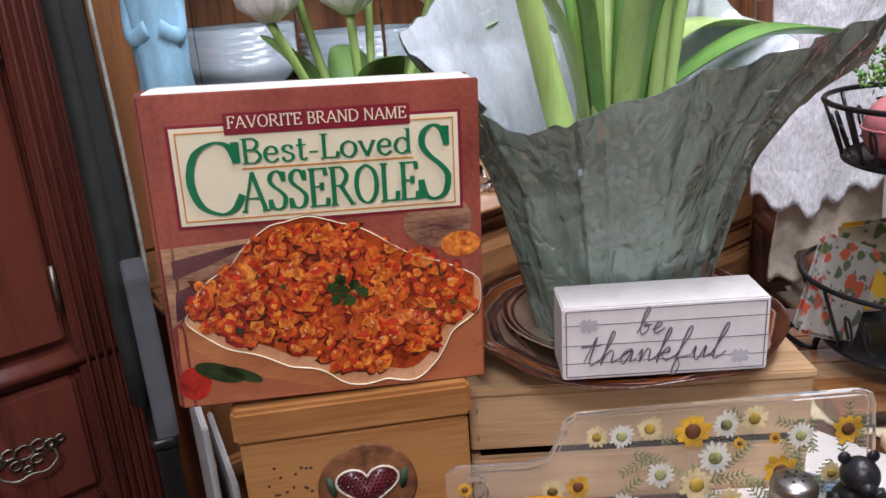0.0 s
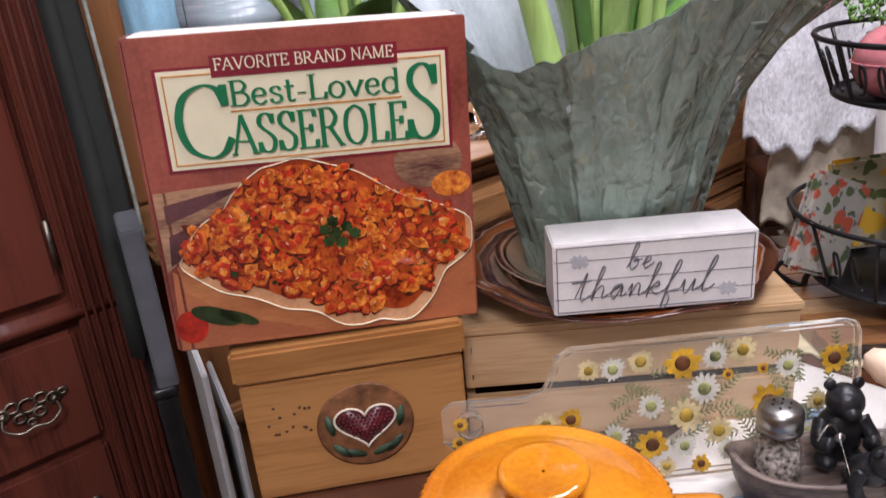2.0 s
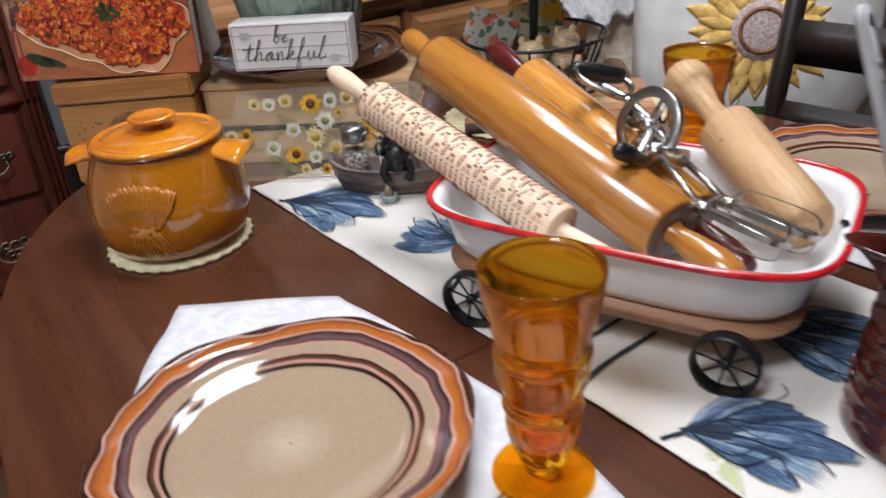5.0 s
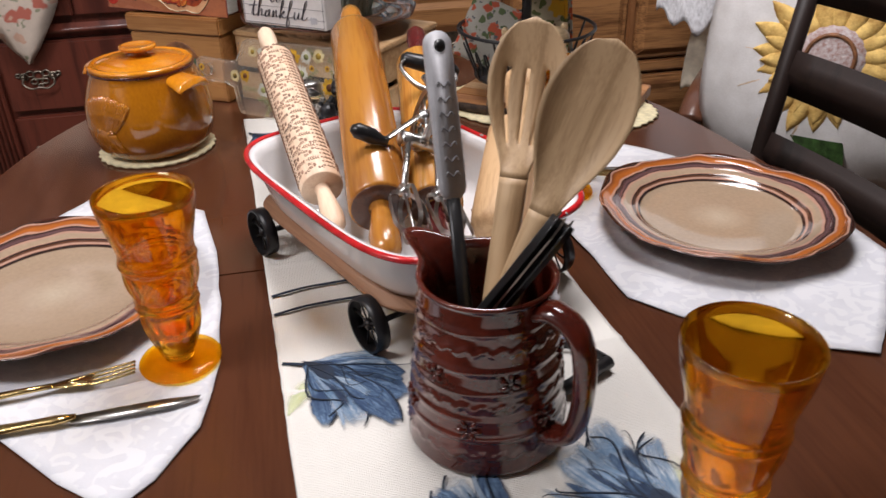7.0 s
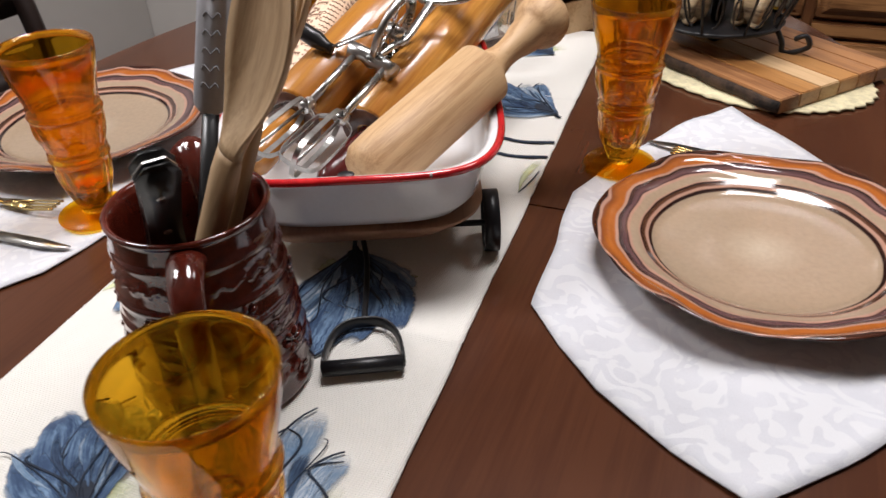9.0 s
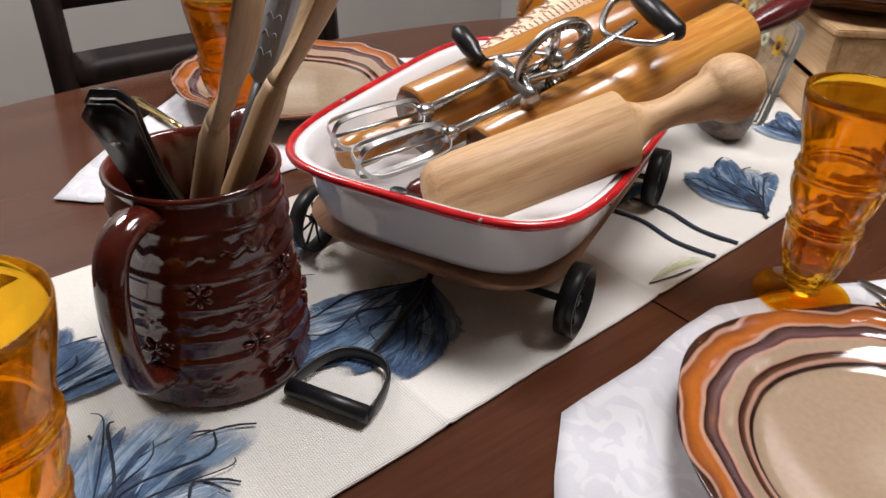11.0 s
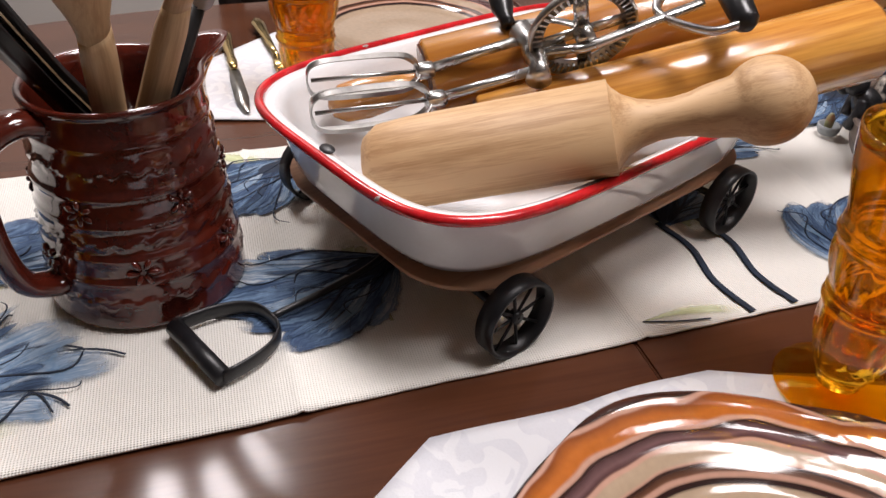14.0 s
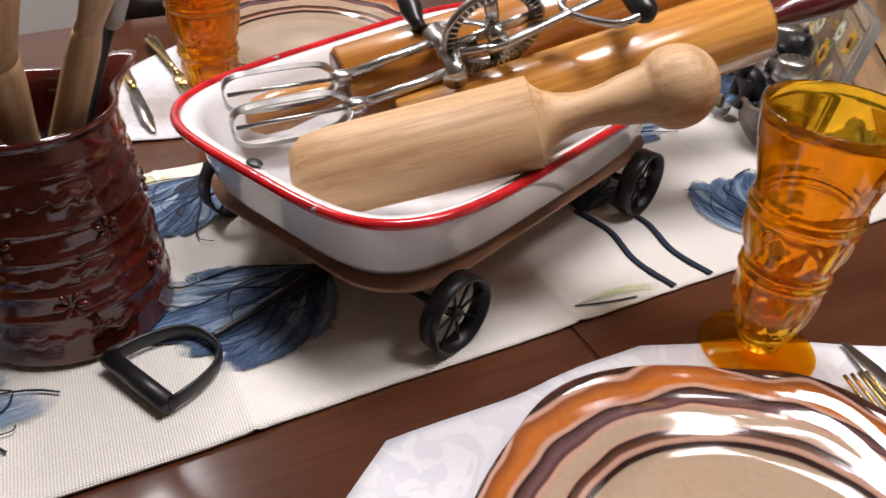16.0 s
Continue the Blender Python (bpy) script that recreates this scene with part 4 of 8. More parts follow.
def spoon(tip, base, label, slots=False, w1=0.0275, bowl=0.29):
    """A wooden spoon from base to tip, its bowl turned towards the table's near end."""
    tip, base = Vector(tip), Vector(base)
    d = (tip - base).length
    z = (tip - base).normalized()
    y = Vector((-0.55, -1.0, 0.35))
    y = (y - z * y.dot(z)).normalized()
    x = y.cross(z)
    e = thing("wooden_spoon", label, "spoon", Matrix.Translation(base) @ Matrix((x, y, z)).transposed().to_4x4(), "utensils in the pitcher")
    n, cut_at = 54, 1 - bowl
    rows = []
    for i in range(n + 1):
        t = i / n
        w, dish, th = 0.0098 + 0.0008 * t, 0.0, 0.0165
        if t > cut_at - 0.12:
            q = min(1.0, (t - cut_at + 0.12) / 0.16)
            th = 0.0165 - 0.0120 * q
        if t > cut_at - 0.06:
            q = (t - cut_at + 0.06) / (bowl + 0.06)
            if q < 0.58:
                w = 0.0100 + (w1 - 0.0100) * math.sin(q / 0.58 * math.pi / 2) ** 1.5
            else:
                w = w1 * math.sqrt(max(0.0, 1 - ((q - 0.58) / 0.42) ** 2)) + 0.0006
            dish = 0.011 * math.sin(min(1.0, q) * math.pi)
        rows.append([(u / 8 * w, -dish * (1 - abs(u / 8) ** 3.5), d * t, th * (1 - 0.55 * (u / 8) ** 2)) for u in range(-8, 9)])
    split = int(n * (cut_at - 0.06))
    for nm, i0, i1 in (("handle", 0, split), ("bowl", split, n)):
        bm = bmesh.new()
        f = [[bm.verts.new((px, py + th / 2, pz)) for px, py, pz, th in r] for r in rows[i0:i1 + 1]]
        g = [[bm.verts.new((px, py - th / 2, pz)) for px, py, pz, th in r] for r in rows[i0:i1 + 1]]
        m = i1 - i0
        gone = set()
        for i in range(m):
            for k in range(16):
                if slots and nm == "bowl" and 0.2 * m < i < 0.66 * m and k in (4, 8, 12):
                    gone.add((i, k))
        for i in range(m):
            for k in range(16):
                if (i, k) in gone:
                    for (a, b), nb in ((((i, k), (i + 1, k)), (i, k - 1)), (((i, k + 1), (i + 1, k + 1)), (i, k + 1)), (((i, k), (i, k + 1)), (i - 1, k)), (((i + 1, k), (i + 1, k + 1)), (i + 1, k))):
                        if nb not in gone:
                            bm.faces.new((f[a[0]][a[1]], f[b[0]][b[1]], g[b[0]][b[1]], g[a[0]][a[1]]))
                    continue
                bm.faces.new((f[i][k], f[i][k + 1], f[i + 1][k + 1], f[i + 1][k]))
                bm.faces.new((g[i][k], g[i + 1][k], g[i + 1][k + 1], g[i][k + 1]))
        for i in range(m):
            for k in (0, 16):
                bm.faces.new((f[i][k], f[i + 1][k], g[i + 1][k], g[i][k]))
        for i in (0, m):
            for k in range(16):
                bm.faces.new((f[i][k], f[i][k + 1], g[i][k + 1], g[i][k]))
        part(nm, bm, BAMBOO, e)
    return e


spoon((0.0835, 0.098, 1.051), (0.022, 0.0072, 0.80), "slotted light wooden spoon standing in the pitcher", True, 0.0290, 0.36)
spoon((0.1152, 0.0258, 1.0505), (0.0103, 0.0086, 0.80), "light wooden mixing spoon standing in the pitcher", False, 0.0315, 0.40)
GREYMARK = mat("grey_grip_print", (0.20, 0.20, 0.21), 0.6, var=0.1)
GREYGRIP = mat("grey_patterned_plastic", (0.42, 0.42, 0.44), 0.5, var=0.08, bump=0.08)
sz = (Vector((0.013, 0.121, 1.05)) - Vector((0.015, 0.016, 0.80))).normalized()
sy = Vector((0.3, -1.0, 0.3))
sy = (sy - sz * sy.dot(sz)).normalized()
sp = thing("silicone_spatula", "grey patterned spatula handle standing in the pitcher", "spatula", Matrix.Translation((0.015, 0.016, 0.80)) @ Matrix((sy.cross(sz), sy, sz)).transposed().to_4x4(), "utensils in the pitcher")
part("hang_hole", moved(lathe([(0.0004, 0.0), (0.0045, 0.0), (0.0048, 0.0004), (0.0004, 0.0005)], 16), pose(0, 0.0036, 0.251, -90)), BLACKPLASTIC, sp, "dark hanging hole")
part("shaft", tube([(0, 0, 0), (0, 0, 0.15)], 0.006, 8, rz=0.003), BLACKPLASTIC, sp, "black shaft")
grip = slab(round_rect(0.011, 0.062, 0.0105, 6), -0.0035, 0.0035, 0.0012)
part("grip", moved(moved(grip, pose(0, 0, 0, 90)), pose(0, 0, 0.20)), GREYGRIP, sp)
marks = []
for k in range(7):
    z = 0.155 + 0.011 * k
    for s in (-1, 1):
        marks.append(tube(curve3([(0, 0.0037, z), (s * 0.004, 0.0037, z + 0.004), (s * 0.006, 0.0037, z + 0.001)], 4), 0.0005, 4))
part("pattern", join(*marks), GREYMARK, sp, "small dark printed pattern")
for tip, base, grip_m, lab in (((0.0605, -0.0380, 0.956), (0.008, 0.008, 0.842), BLACKPLASTIC, "black riveted knife handle leaning in the pitcher"),):
    kz = (Vector(tip) - Vector(base)).normalized()
    ky = Vector((0.8, -0.6, 0.0))
    ky = (ky - kz * ky.dot(kz)).normalized()
    L = (Vector(tip) - Vector(base)).length
    u = thing("kitchen_knife", lab, "knife", Matrix.Translation(base) @ Matrix((ky.cross(kz), ky, kz)).transposed().to_4x4(), "utensils in the pitcher")
    shape = [(x * 1.12, z) for x, z in ((-0.0085, 0.0), (-0.0095, L * 0.25), (-0.0085, L * 0.5), (-0.0105, L * 0.75), (-0.0125, L * 0.92), (-0.0075, L), (0.004, L * 1.005), (0.0095, L * 0.94), (0.0085, L * 0.8), (0.0088, L * 0.5), (0.0100, L * 0.25), (0.0090, 0.0))]
    for sg in (-1, 1):
        part("handle", moved(slab(shape, *((0.0006, 0.0085) if sg > 0 else (-0.0085, -0.0006)), 0.0034), pose(0, 0, 0, 90)), grip_m, u)
    part("tang", moved(slab([(x * 0.96, z * 0.99) for x, z in shape], -0.0006, 0.0006), pose(0, 0, 0, 90)), STEEL, u, "steel tang between the scales", True)
    for q in (0.22, 0.52, 0.80):
        part("rivet", tube([(0, -0.0087, L * q), (0, 0.0087, L * q)], 0.0026, 12), STEEL, u, "small steel rivet")
    part("blade", moved(slab([(-0.009, -0.050), (-0.009, 0.0), (0.009, 0.0), (0.009, -0.030), (0.0, -0.050)], -0.0008, 0.0008), pose(0, 0, 0, 90)), STEEL, u)

# ---- little wagon with the enamel pan ----
WP = pose(0.005, 0.287, T + 0.003, 0, 0, 23.9)
wagon = thing("toy_wagon", "small wooden wagon with black iron wheels and pull handle", "wagon", WP)
part("bed", loft([[(x, y, z) for x, y in round_rect(hx, hy, 0.05, 8)] for z, hx, hy in ((0.029, 0.088, 0.138), (0.031, 0.092, 0.143), (0.045, 0.1045, 0.1565), (0.0498, 0.1058, 0.1578))], True, True), WAGONWOOD, wagon, flat=False)
for y in (-0.113, 0.113):
    part("axle", tube([(-0.108, y, 0.0235), (0.108, y, 0.0235)], 0.0028, 8), BLACKMETAL, wagon)
    part("axle_bracket", box(0.03, 0.012, 0.012, 0.001, (0, y, 0.0265)), BLACKMETAL, wagon)
    for x in (-0.112, 0.112):
        wb = part("wheel", moved(lathe([(0.0245, -0.0065), (0.0268, -0.0065), (0.0268, 0.0065), (0.0245, 0.0065), (0.0245, -0.0065)], 44), pose(x, y, 0.0258, 0, 90, 0)), BLACKMETAL, wagon)
        spk = [tube([(x, y, 0.0258), (x, y + 0.025 * math.cos(radians(45 * q + 10)), 0.0258 + 0.025 * math.sin(radians(45 * q + 10)))], 0.0011, 5) for q in range(8)]
        spk.append(moved(lathe([(0.001, -0.003), (0.0042, -0.003), (0.0042, 0.003), (0.001, 0.003)], 14), pose(x, y, 0.0258, 0, 90, 0)))
        part("spokes", join(*spk), BLACKMETAL, wb)
part("undercarriage", tube(curve3([(-0.03, -0.113, 0.026), (0, -0.08, 0.020), (0.03, -0.113, 0.026)], 8), 0.003, 6), BLACKMETAL, wagon)
inv = WP.inverted()
gl, gr = inv @ Vector((0.096, 0.031, T + 0.011)), inv @ Vector((0.147, 0.057, T + 0.011))
mid = (gl + gr) / 2
fwd = inv @ Vector((0.1005, 0.088, T + 0.011))
part("pull_rod", tube(curve3([(0, -0.113, 0.022), (0.006, -0.150, 0.012), tuple(fwd)], 8), 0.0024, 8), BLACKMETAL, wagon)
ax, ay = (gr - gl) / 2, fwd - mid
dpts = [mid + ax * math.copysign(abs(math.cos(a)) ** 0.72, math.cos(a)) + ay * max(0.0, math.sin(a)) ** 0.85 for a in [math.pi * i / 28 for i in range(29)]]
part("pull_handle", tube(dpts, 0.0016, 8, rz=0.0055), BLACKMETAL, wagon, "black D-shaped pull handle")
part("pull_grip", tube([gl, gr], 0.0058, 16), BLACKMETAL, wagon, "round black grip bar")

pan = thing("enamel_pan", "white enamel roasting pan with a chipped red rim", "pan", WP @ pose(0.003, 0, 0.050))


def rr3(hx, hy, r, z):
    return [(x, y, z) for x, y in ssquare(hx - 0.003, hy, 4.4, 80)]


part("basin", loft([rr3(0.094, 0.146, 0.045, 0.0), rr3(0.102, 0.154, 0.05, 0.003), rr3(0.108, 0.160, 0.055, 0.012), rr3(0.116, 0.169, 0.06, 0.045), rr3(0.1175, 0.171, 0.06, 0.0525), rr3(0.122, 0.176, 0.062, 0.0555), rr3(0.1215, 0.1755, 0.062, 0.0575), rr3(0.116, 0.169, 0.06, 0.0560), rr3(0.113, 0.166, 0.058, 0.045), rr3(0.105, 0.157, 0.053, 0.012), rr3(0.098, 0.15, 0.048, 0.0045), rr3(0.09, 0.142, 0.045, 0.003)], True, True), ENAMEL, pan)
part("rim", tube([(x, y, 0.0570) for x, y in ssquare(0.1215, 0.1785, 4.4, 96)], 0.0033, 10, True), REDRIM, pan, "chipped red enamel rim")
part("hang_hole", moved(lathe([(0.0005, 0), (0.0045, 0), (0.005, 0.0004), (0.0045, 0.0009), (0.0005, 0.0009)], 16), pose(-0.003, -0.1700, 0.0574, 12, 0, 0) @ Matrix.Diagonal((1.3, 0.8, 1, 1))), BLACKMETAL, pan, "dark hanging hole")

# ---- rolling pins ----


def pin(name, p0, p1, prof, material, label, cat="rolling pin"):
    return thing(name, label, cat, along(p0, p1), "rolling pins in the pan")


def handle_prof(z0, s, r, neck, length):
    """Handle outline from the body's end at z0, growing in direction s."""
    return [(neck, z0), (neck * 0.85, z0 + s * length * 0.08), (r * 0.8, z0 + s * length * 0.3), (r, z0 + s * length * 0.62), (r * 0.92, z0 + s * length * 0.85), (r * 0.55, z0 + s * length * 0.97), (0.0006, z0 + s * length)]


EMBOSS = mat("burnt_engraving", (0.34, 0.195, 0.13), 0.7, var=0.3)
CHIP = mat("bare_chip", (0.30, 0.25, 0.23), 0.6, 0.3, var=0.4, scale=200, bump=0.4)
for cx, cy, cr in ((0.1205, 0.02, 0.0036), (0.1213, 0.062, 0.0045), (0.1211, 0.078, 0.003), (-0.12, -0.06, 0.003), (0.06, -0.178, 0.0026)):
    part("chip", ball(cr, (cx, cy, 0.0585), (0.55, 1.5, 0.55), 9, 6), CHIP, pan, "bare metal chip in the rim")

A0, A1 = Vector((-0.066, 0.236, 0.825)), Vector((-0.118, 0.625, 0.933))
L = (A1 - A0).length
ep = pin("rolling_pin", A0, A1, None, None, "pale wooden rolling pin engraved with deer and leaves")
part("barrel", lathe([(0.001, L * 0.165), (0.0215, L * 0.165), (0.0225, L * 0.17), (0.0225, L * 0.80), (0.0215, L * 0.805), (0.001, L * 0.805)], 48), PALEBEECH, ep)
part("handle", lathe(handle_prof(L * 0.805, 1, 0.0115, 0.009, L * 0.195), 24), PALEBEECH, ep)
part("handle", lathe(handle_prof(L * 0.165, -1, 0.0115, 0.009, L * 0.165), 24), PALEBEECH, ep)
eng = []
rng = random.Random(4)


def on_pin(a, z, r=0.02265):
    return (r * math.cos(a), r * math.sin(a), z)


for col in range(9):
    a = 2 * math.pi * col / 9
    z = L * 0.185
    k = 0
    while z < L * 0.785:
        if col % 3 == 0:
            for sg in (-1, 1):
                eng.append(tube([on_pin(a, z + 0.0015), on_pin(a + sg * 0.10, z + 0.0035), on_pin(a + sg * 0.17, z + 0.0015)], 0.0010, 4, rz=0.0003))
            eng.append(ball(0.0013, on_pin(a + 0.25, z + 0.003, 0.0222), (1, 1, 1), 6, 4))
            eng.append(ball(0.0013, on_pin(a - 0.25, z + 0.003, 0.0222), (1, 1, 1), 6, 4))
            z += 0.0072
        elif k % 2 == 0:
            turn = 1 if (k // 2) % 2 else -1
            eng.append(ball(0.0030, on_pin(a, z + 0.006, 0.0209), (0.8, 0.8, 1.6), 8, 6))
            eng.append(ball(0.0019, on_pin(a + 0.17, z + 0.006 + turn * 0.0055, 0.0217), (0.9, 0.9, 1.3), 8, 6))
            for q in (-0.0035, -0.0015, 0.0018, 0.0036):
                eng.append(tube([on_pin(a - 0.10, z + 0.006 + q), on_pin(a - 0.30, z + 0.006 + q * 1.25)], 0.0008, 4, rz=0.0003))
            for q in (-1, 1):
                eng.append(tube([on_pin(a + 0.26, z + 0.006 + turn * 0.005), on_pin(a + 0.36, z + 0.006 + turn * 0.005 + q * 0.002), on_pin(a + 0.42, z + 0.006 + turn * 0.005 + q * 0.0018)], 0.0006, 4, rz=0.0003))
            z += 0.0145
        else:
            eng.append(tube([on_pin(a - 0.3, z + 0.0025), on_pin(a + 0.3, z + 0.0025)], 0.0007, 4, rz=0.0003))
            for q in range(-2, 3):
                for sg in (-1, 1):
                    eng.append(tube([on_pin(a + 0.11 * q, z + 0.0025), on_pin(a + 0.11 * q + 0.08, z + 0.0025 + sg * 0.0026)], 0.0010, 4, rz=0.0003))
            z += 0.0075
        k += 1
part("engraving", join(*eng), EMBOSS, ep, "burnt engraved deer and leaf pattern")

B0, B1 = Vector((-0.029, 0.148, 0.838)), Vector((0.000, 0.652, 0.944))
L = (B1 - B0).length
bp_ = pin("rolling_pin", B0, B1, None, None, "large varnished maple rolling pin resting on the pan")
part("barrel", lathe([(0.001, L * 0.142), (0.028, L * 0.142), (0.0305, L * 0.147), (0.0305, L * 0.842), (0.027, L * 0.862), (0.015, L * 0.868), (0.001, L * 0.868)], 48), MAPLE, bp_)
part("end_face", lathe([(0.0115, L * 0.1405), (0.0275, L * 0.1405), (0.0278, L * 0.1425)], 40), ENDGRAIN, bp_, "dark worn end grain")
part("handle", lathe(handle_prof(L * 0.866, 1, 0.0150, 0.011, L * 0.134), 28), MAPLE, bp_)
part("handle", lathe(handle_prof(L * 0.142, -1, 0.0150, 0.011, L * 0.142), 28), MAPLE, bp_)

C0, C1 = Vector((0.033, 0.245, 0.836)), Vector((0.068, 0.506, 0.904))
d3 = (C1 - C0)
L = d3.length
cp = thing("rolling_pin", "light varnished rolling pin with maroon painted handles", "rolling pin", along(C0, C1), "rolling pins in the pan")
part("barrel", lathe([(0.001, 0.0), (0.0265, 0.0), (0.0288, 0.002), (0.0288, L - 0.004), (0.026, L), (0.001, L)], 48), MAPLE2, cp)
part("end_face", lathe([(0.010, -0.0012), (0.026, -0.0012), (0.0262, 0.001)], 40), ENDGRAIN, cp, "dark worn end grain")
part("handle", lathe(handle_prof(L, 1, 0.0135, 0.008, 0.09), 24), MAROON, cp, "maroon painted handle")
part("handle", lathe(handle_prof(0.0, -1, 0.0120, 0.008, 0.075), 24), MAROON, cp, "maroon painted handle")

D1 = Vector((0.157, 0.360, 0.9105))
D0 = Vector((0.066, 0.140, 0.8375)).lerp(D1, 0.07)
L = (D1 - D0).length
pst = thing("wooden_muddler", "bare beech rolling pin with a round knob handle", "rolling pin", along(D0, D1), "rolling pins in the pan")
part("barrel", lathe([(0.001, 0.0), (0.012, 0.0008), (0.021, 0.004), (0.0262, 0.012), (0.0275, 0.03), (0.0275, L * 0.640), (0.0262, L * 0.6415), (0.001, L * 0.6415)], 48), BEECH, pst)
kn = [(0.0258, L * 0.641), (0.0222, L * 0.650), (0.0175, L * 0.672), (0.0138, L * 0.705), (0.0116, L * 0.745), (0.0112, L * 0.785), (0.0122, L * 0.825), (0.0146, L * 0.862)]
kn += [(0.0245 * math.sin(radians(a)), L - 0.0245 * math.cos(radians(a))) for a in range(44, 180, 8)] + [(0.0005, L + 0.0245)]
part("knob", lathe(kn, 40), BEECH, pst)
knots = [ball(0.0016, (0.0275 * math.cos(a) * 0.98, 0.0275 * math.sin(a) * 0.98, z), (1, 1, 0.5), 8, 6) for a, z in ((-0.7, 0.085), (-0.2, 0.06), (0.5, 0.12), (-1.4, 0.05), (0.1, 0.03))]
part("knot_holes", join(*knots), ENDGRAIN, pst, "small dark knots")

# ---- egg beater ----
eb = thing("egg_beater", "chrome hand-cranked egg beater with black handles", "egg beater")
col, grp = Vector((0.028, 0.277, 0.892)), Vector((0.052, 0.388, 0.930))
nrm = Vector((0.92, -0.02, -0.38)).normalized()
axis = Vector((0.012, 0.145, 0.028))
axis = (axis - nrm * axis.dot(nrm)).normalized()
lat = axis.cross(nrm)
for c0, neck, root in (((-0.006, 0.132, 0.869), (-0.003, 0.210, 0.872), (0.013, 0.272, 0.896)), ((0.031, 0.129, 0.863), (0.030, 0.209, 0.866), (0.042, 0.270, 0.886))):
    c0, neck, root = Vector(c0), Vector(neck), Vector(root)
    d = (neck - c0).normalized()
    s1 = (lat - d * lat.dot(d)).normalized()
    s2 = d.cross(s1)
    wk = part("whisk", tube([c0 + d * 0.002, neck], 0.0014, 6), STEEL, eb, "steel whisk")
    for s in (s1, s2):
        w = s * 0.0165
        pts = curve3([neck - d * 0.002, neck + w * 0.6 - d * 0.006, neck + w * 1.0 - d * 0.018, c0 + w * 1.05 + d * 0.022, c0 + w * 0.92 + d * 0.006, c0 + w * 0.5, c0 - w * 0.5, c0 - w * 0.92 + d * 0.006, c0 - w * 1.05 + d * 0.022, neck - w * 1.0 - d * 0.018, neck - w * 0.6 - d * 0.006, neck - d * 0.002], 6)
        o = s.cross(d).normalized()
        rb2 = bmesh.new()
        rows = []
        for i, p in enumerate(pts):
            tn = (pts[min(i + 1, len(pts) - 1)] - pts[max(i - 1, 0)]).normalized()
            th = tn.cross(o).normalized() * 0.0004
            rows.append([rb2.verts.new(p + o * a + th * b) for a, b in ((-0.0021, -1), (0.0021, -1), (0.0021, 1), (-0.0021, 1))])
        for a, b in zip(rows, rows[1:]):
            for k in range(4):
                rb2.faces.new((a[k], a[(k + 1) % 4], b[(k + 1) % 4], b[k]))
        part("blade_loop", rb2, STEEL, wk, flat=True)
    part("shaft", tube([neck, root], 0.0033, 10), CHROME, eb)
    part("ferrule", tube([neck - d * 0.006, neck - d * 0.004, neck + d * 0.006, neck + d * 0.008], [0.0045, 0.0060, 0.0060, 0.0042], 14), CHROME, eb)
part("collar", join(tube([col - nrm * 0.023 - axis * 0.004, col - nrm * 0.010, col, col + nrm * 0.010, col + nrm * 0.023 - axis * 0.004], [0.0085, 0.0068, 0.0078, 0.0068, 0.0085], 14), tube([col - axis * 0.006, col + axis * 0.020], 0.0065, 12)), CHROME, eb)
gc = Vector((0.036, 0.305, 0.9085))
gm = along(gc - nrm * 0.003, gc + nrm * 0.003)
gear = lathe([(0.0262, 0.001), (0.0350, 0.0), (0.0362, 0.0015), (0.0362, 0.0060), (0.0345, 0.0066), (0.0335, 0.0030), (0.0262, 0.0030), (0.0262, 0.001)], 72)
gw = part("gear_wheel", moved(gear, gm), STEEL, eb, "toothed drive wheel")
part("teeth", moved(join(*[moved(box(0.0070, 0.0016, 0.0036, 0.0003, (0.0318, 0, 0.0046)), pose(0, 0, 0, 0, 0, 360 * q / 46)) for q in range(46)]), gm), CHROME, gw, "ring of small teeth")
part("gear_spokes", moved(join(*[tube([(0, 0, 0.003), (0.0285 * math.cos(radians(a)), 0.0285 * math.sin(radians(a)), 0.003)], 0.0050, 6, rz=0.0012) for a in (20, 110, 200, 290)], lathe([(0.001, -0.004), (0.0065, -0.004), (0.0065, 0.014), (0.001, 0.014)], 18)), gm), CHROME, gw)
part("frame_bar", tube(curve3([col, col + axis * 0.020 + nrm * 0.012 + Vector((0, 0, 0.008)), gc + nrm * 0.014, grp - axis * 0.040 + nrm * 0.006, grp - axis * 0.01], 8), 0.0045, 10, rz=0.003), CHROME, eb)
part("handle_frame", tube(curve3([(0.036, 0.400, 0.943), (0.026, 0.378, 0.938), (0.046, 0.350, 0.923), (0.080, 0.367, 0.921), (0.086, 0.388, 0.928)], 8), 0.0028, 8, rz=0.0036), CHROME, eb)
part("hand_grip", tube([(0.029, 0.4015, 0.9445), (0.034, 0.400, 0.943), (0.060, 0.394, 0.9355), (0.086, 0.388, 0.928), (0.091, 0.387, 0.9265)], [0.0040, 0.0082, 0.0096, 0.0082, 0.0040], 14), BLACKPLASTIC, eb, "black plastic grip")
ck = Vector((-0.008, 0.271, 0.899))
part("crank_arm", tube(curve3([gc - nrm * 0.004, gc - nrm * 0.014 - axis * 0.015, ck + axis * 0.006], 6), 0.0042, 8, rz=0.0016), CHROME, eb)
part("crank_knob", tube([ck, ck + Vector((-0.005, 0, 0.002)), ck + Vector((-0.014, 0, 0.007)), ck + Vector((-0.029, 0, 0.015)), ck + Vector((-0.034, 0, 0.018))], [0.0050, 0.0048, 0.0080, 0.0078, 0.0035], 14), BLACKPLASTIC, eb, "black crank knob")

# ---- flatware ----


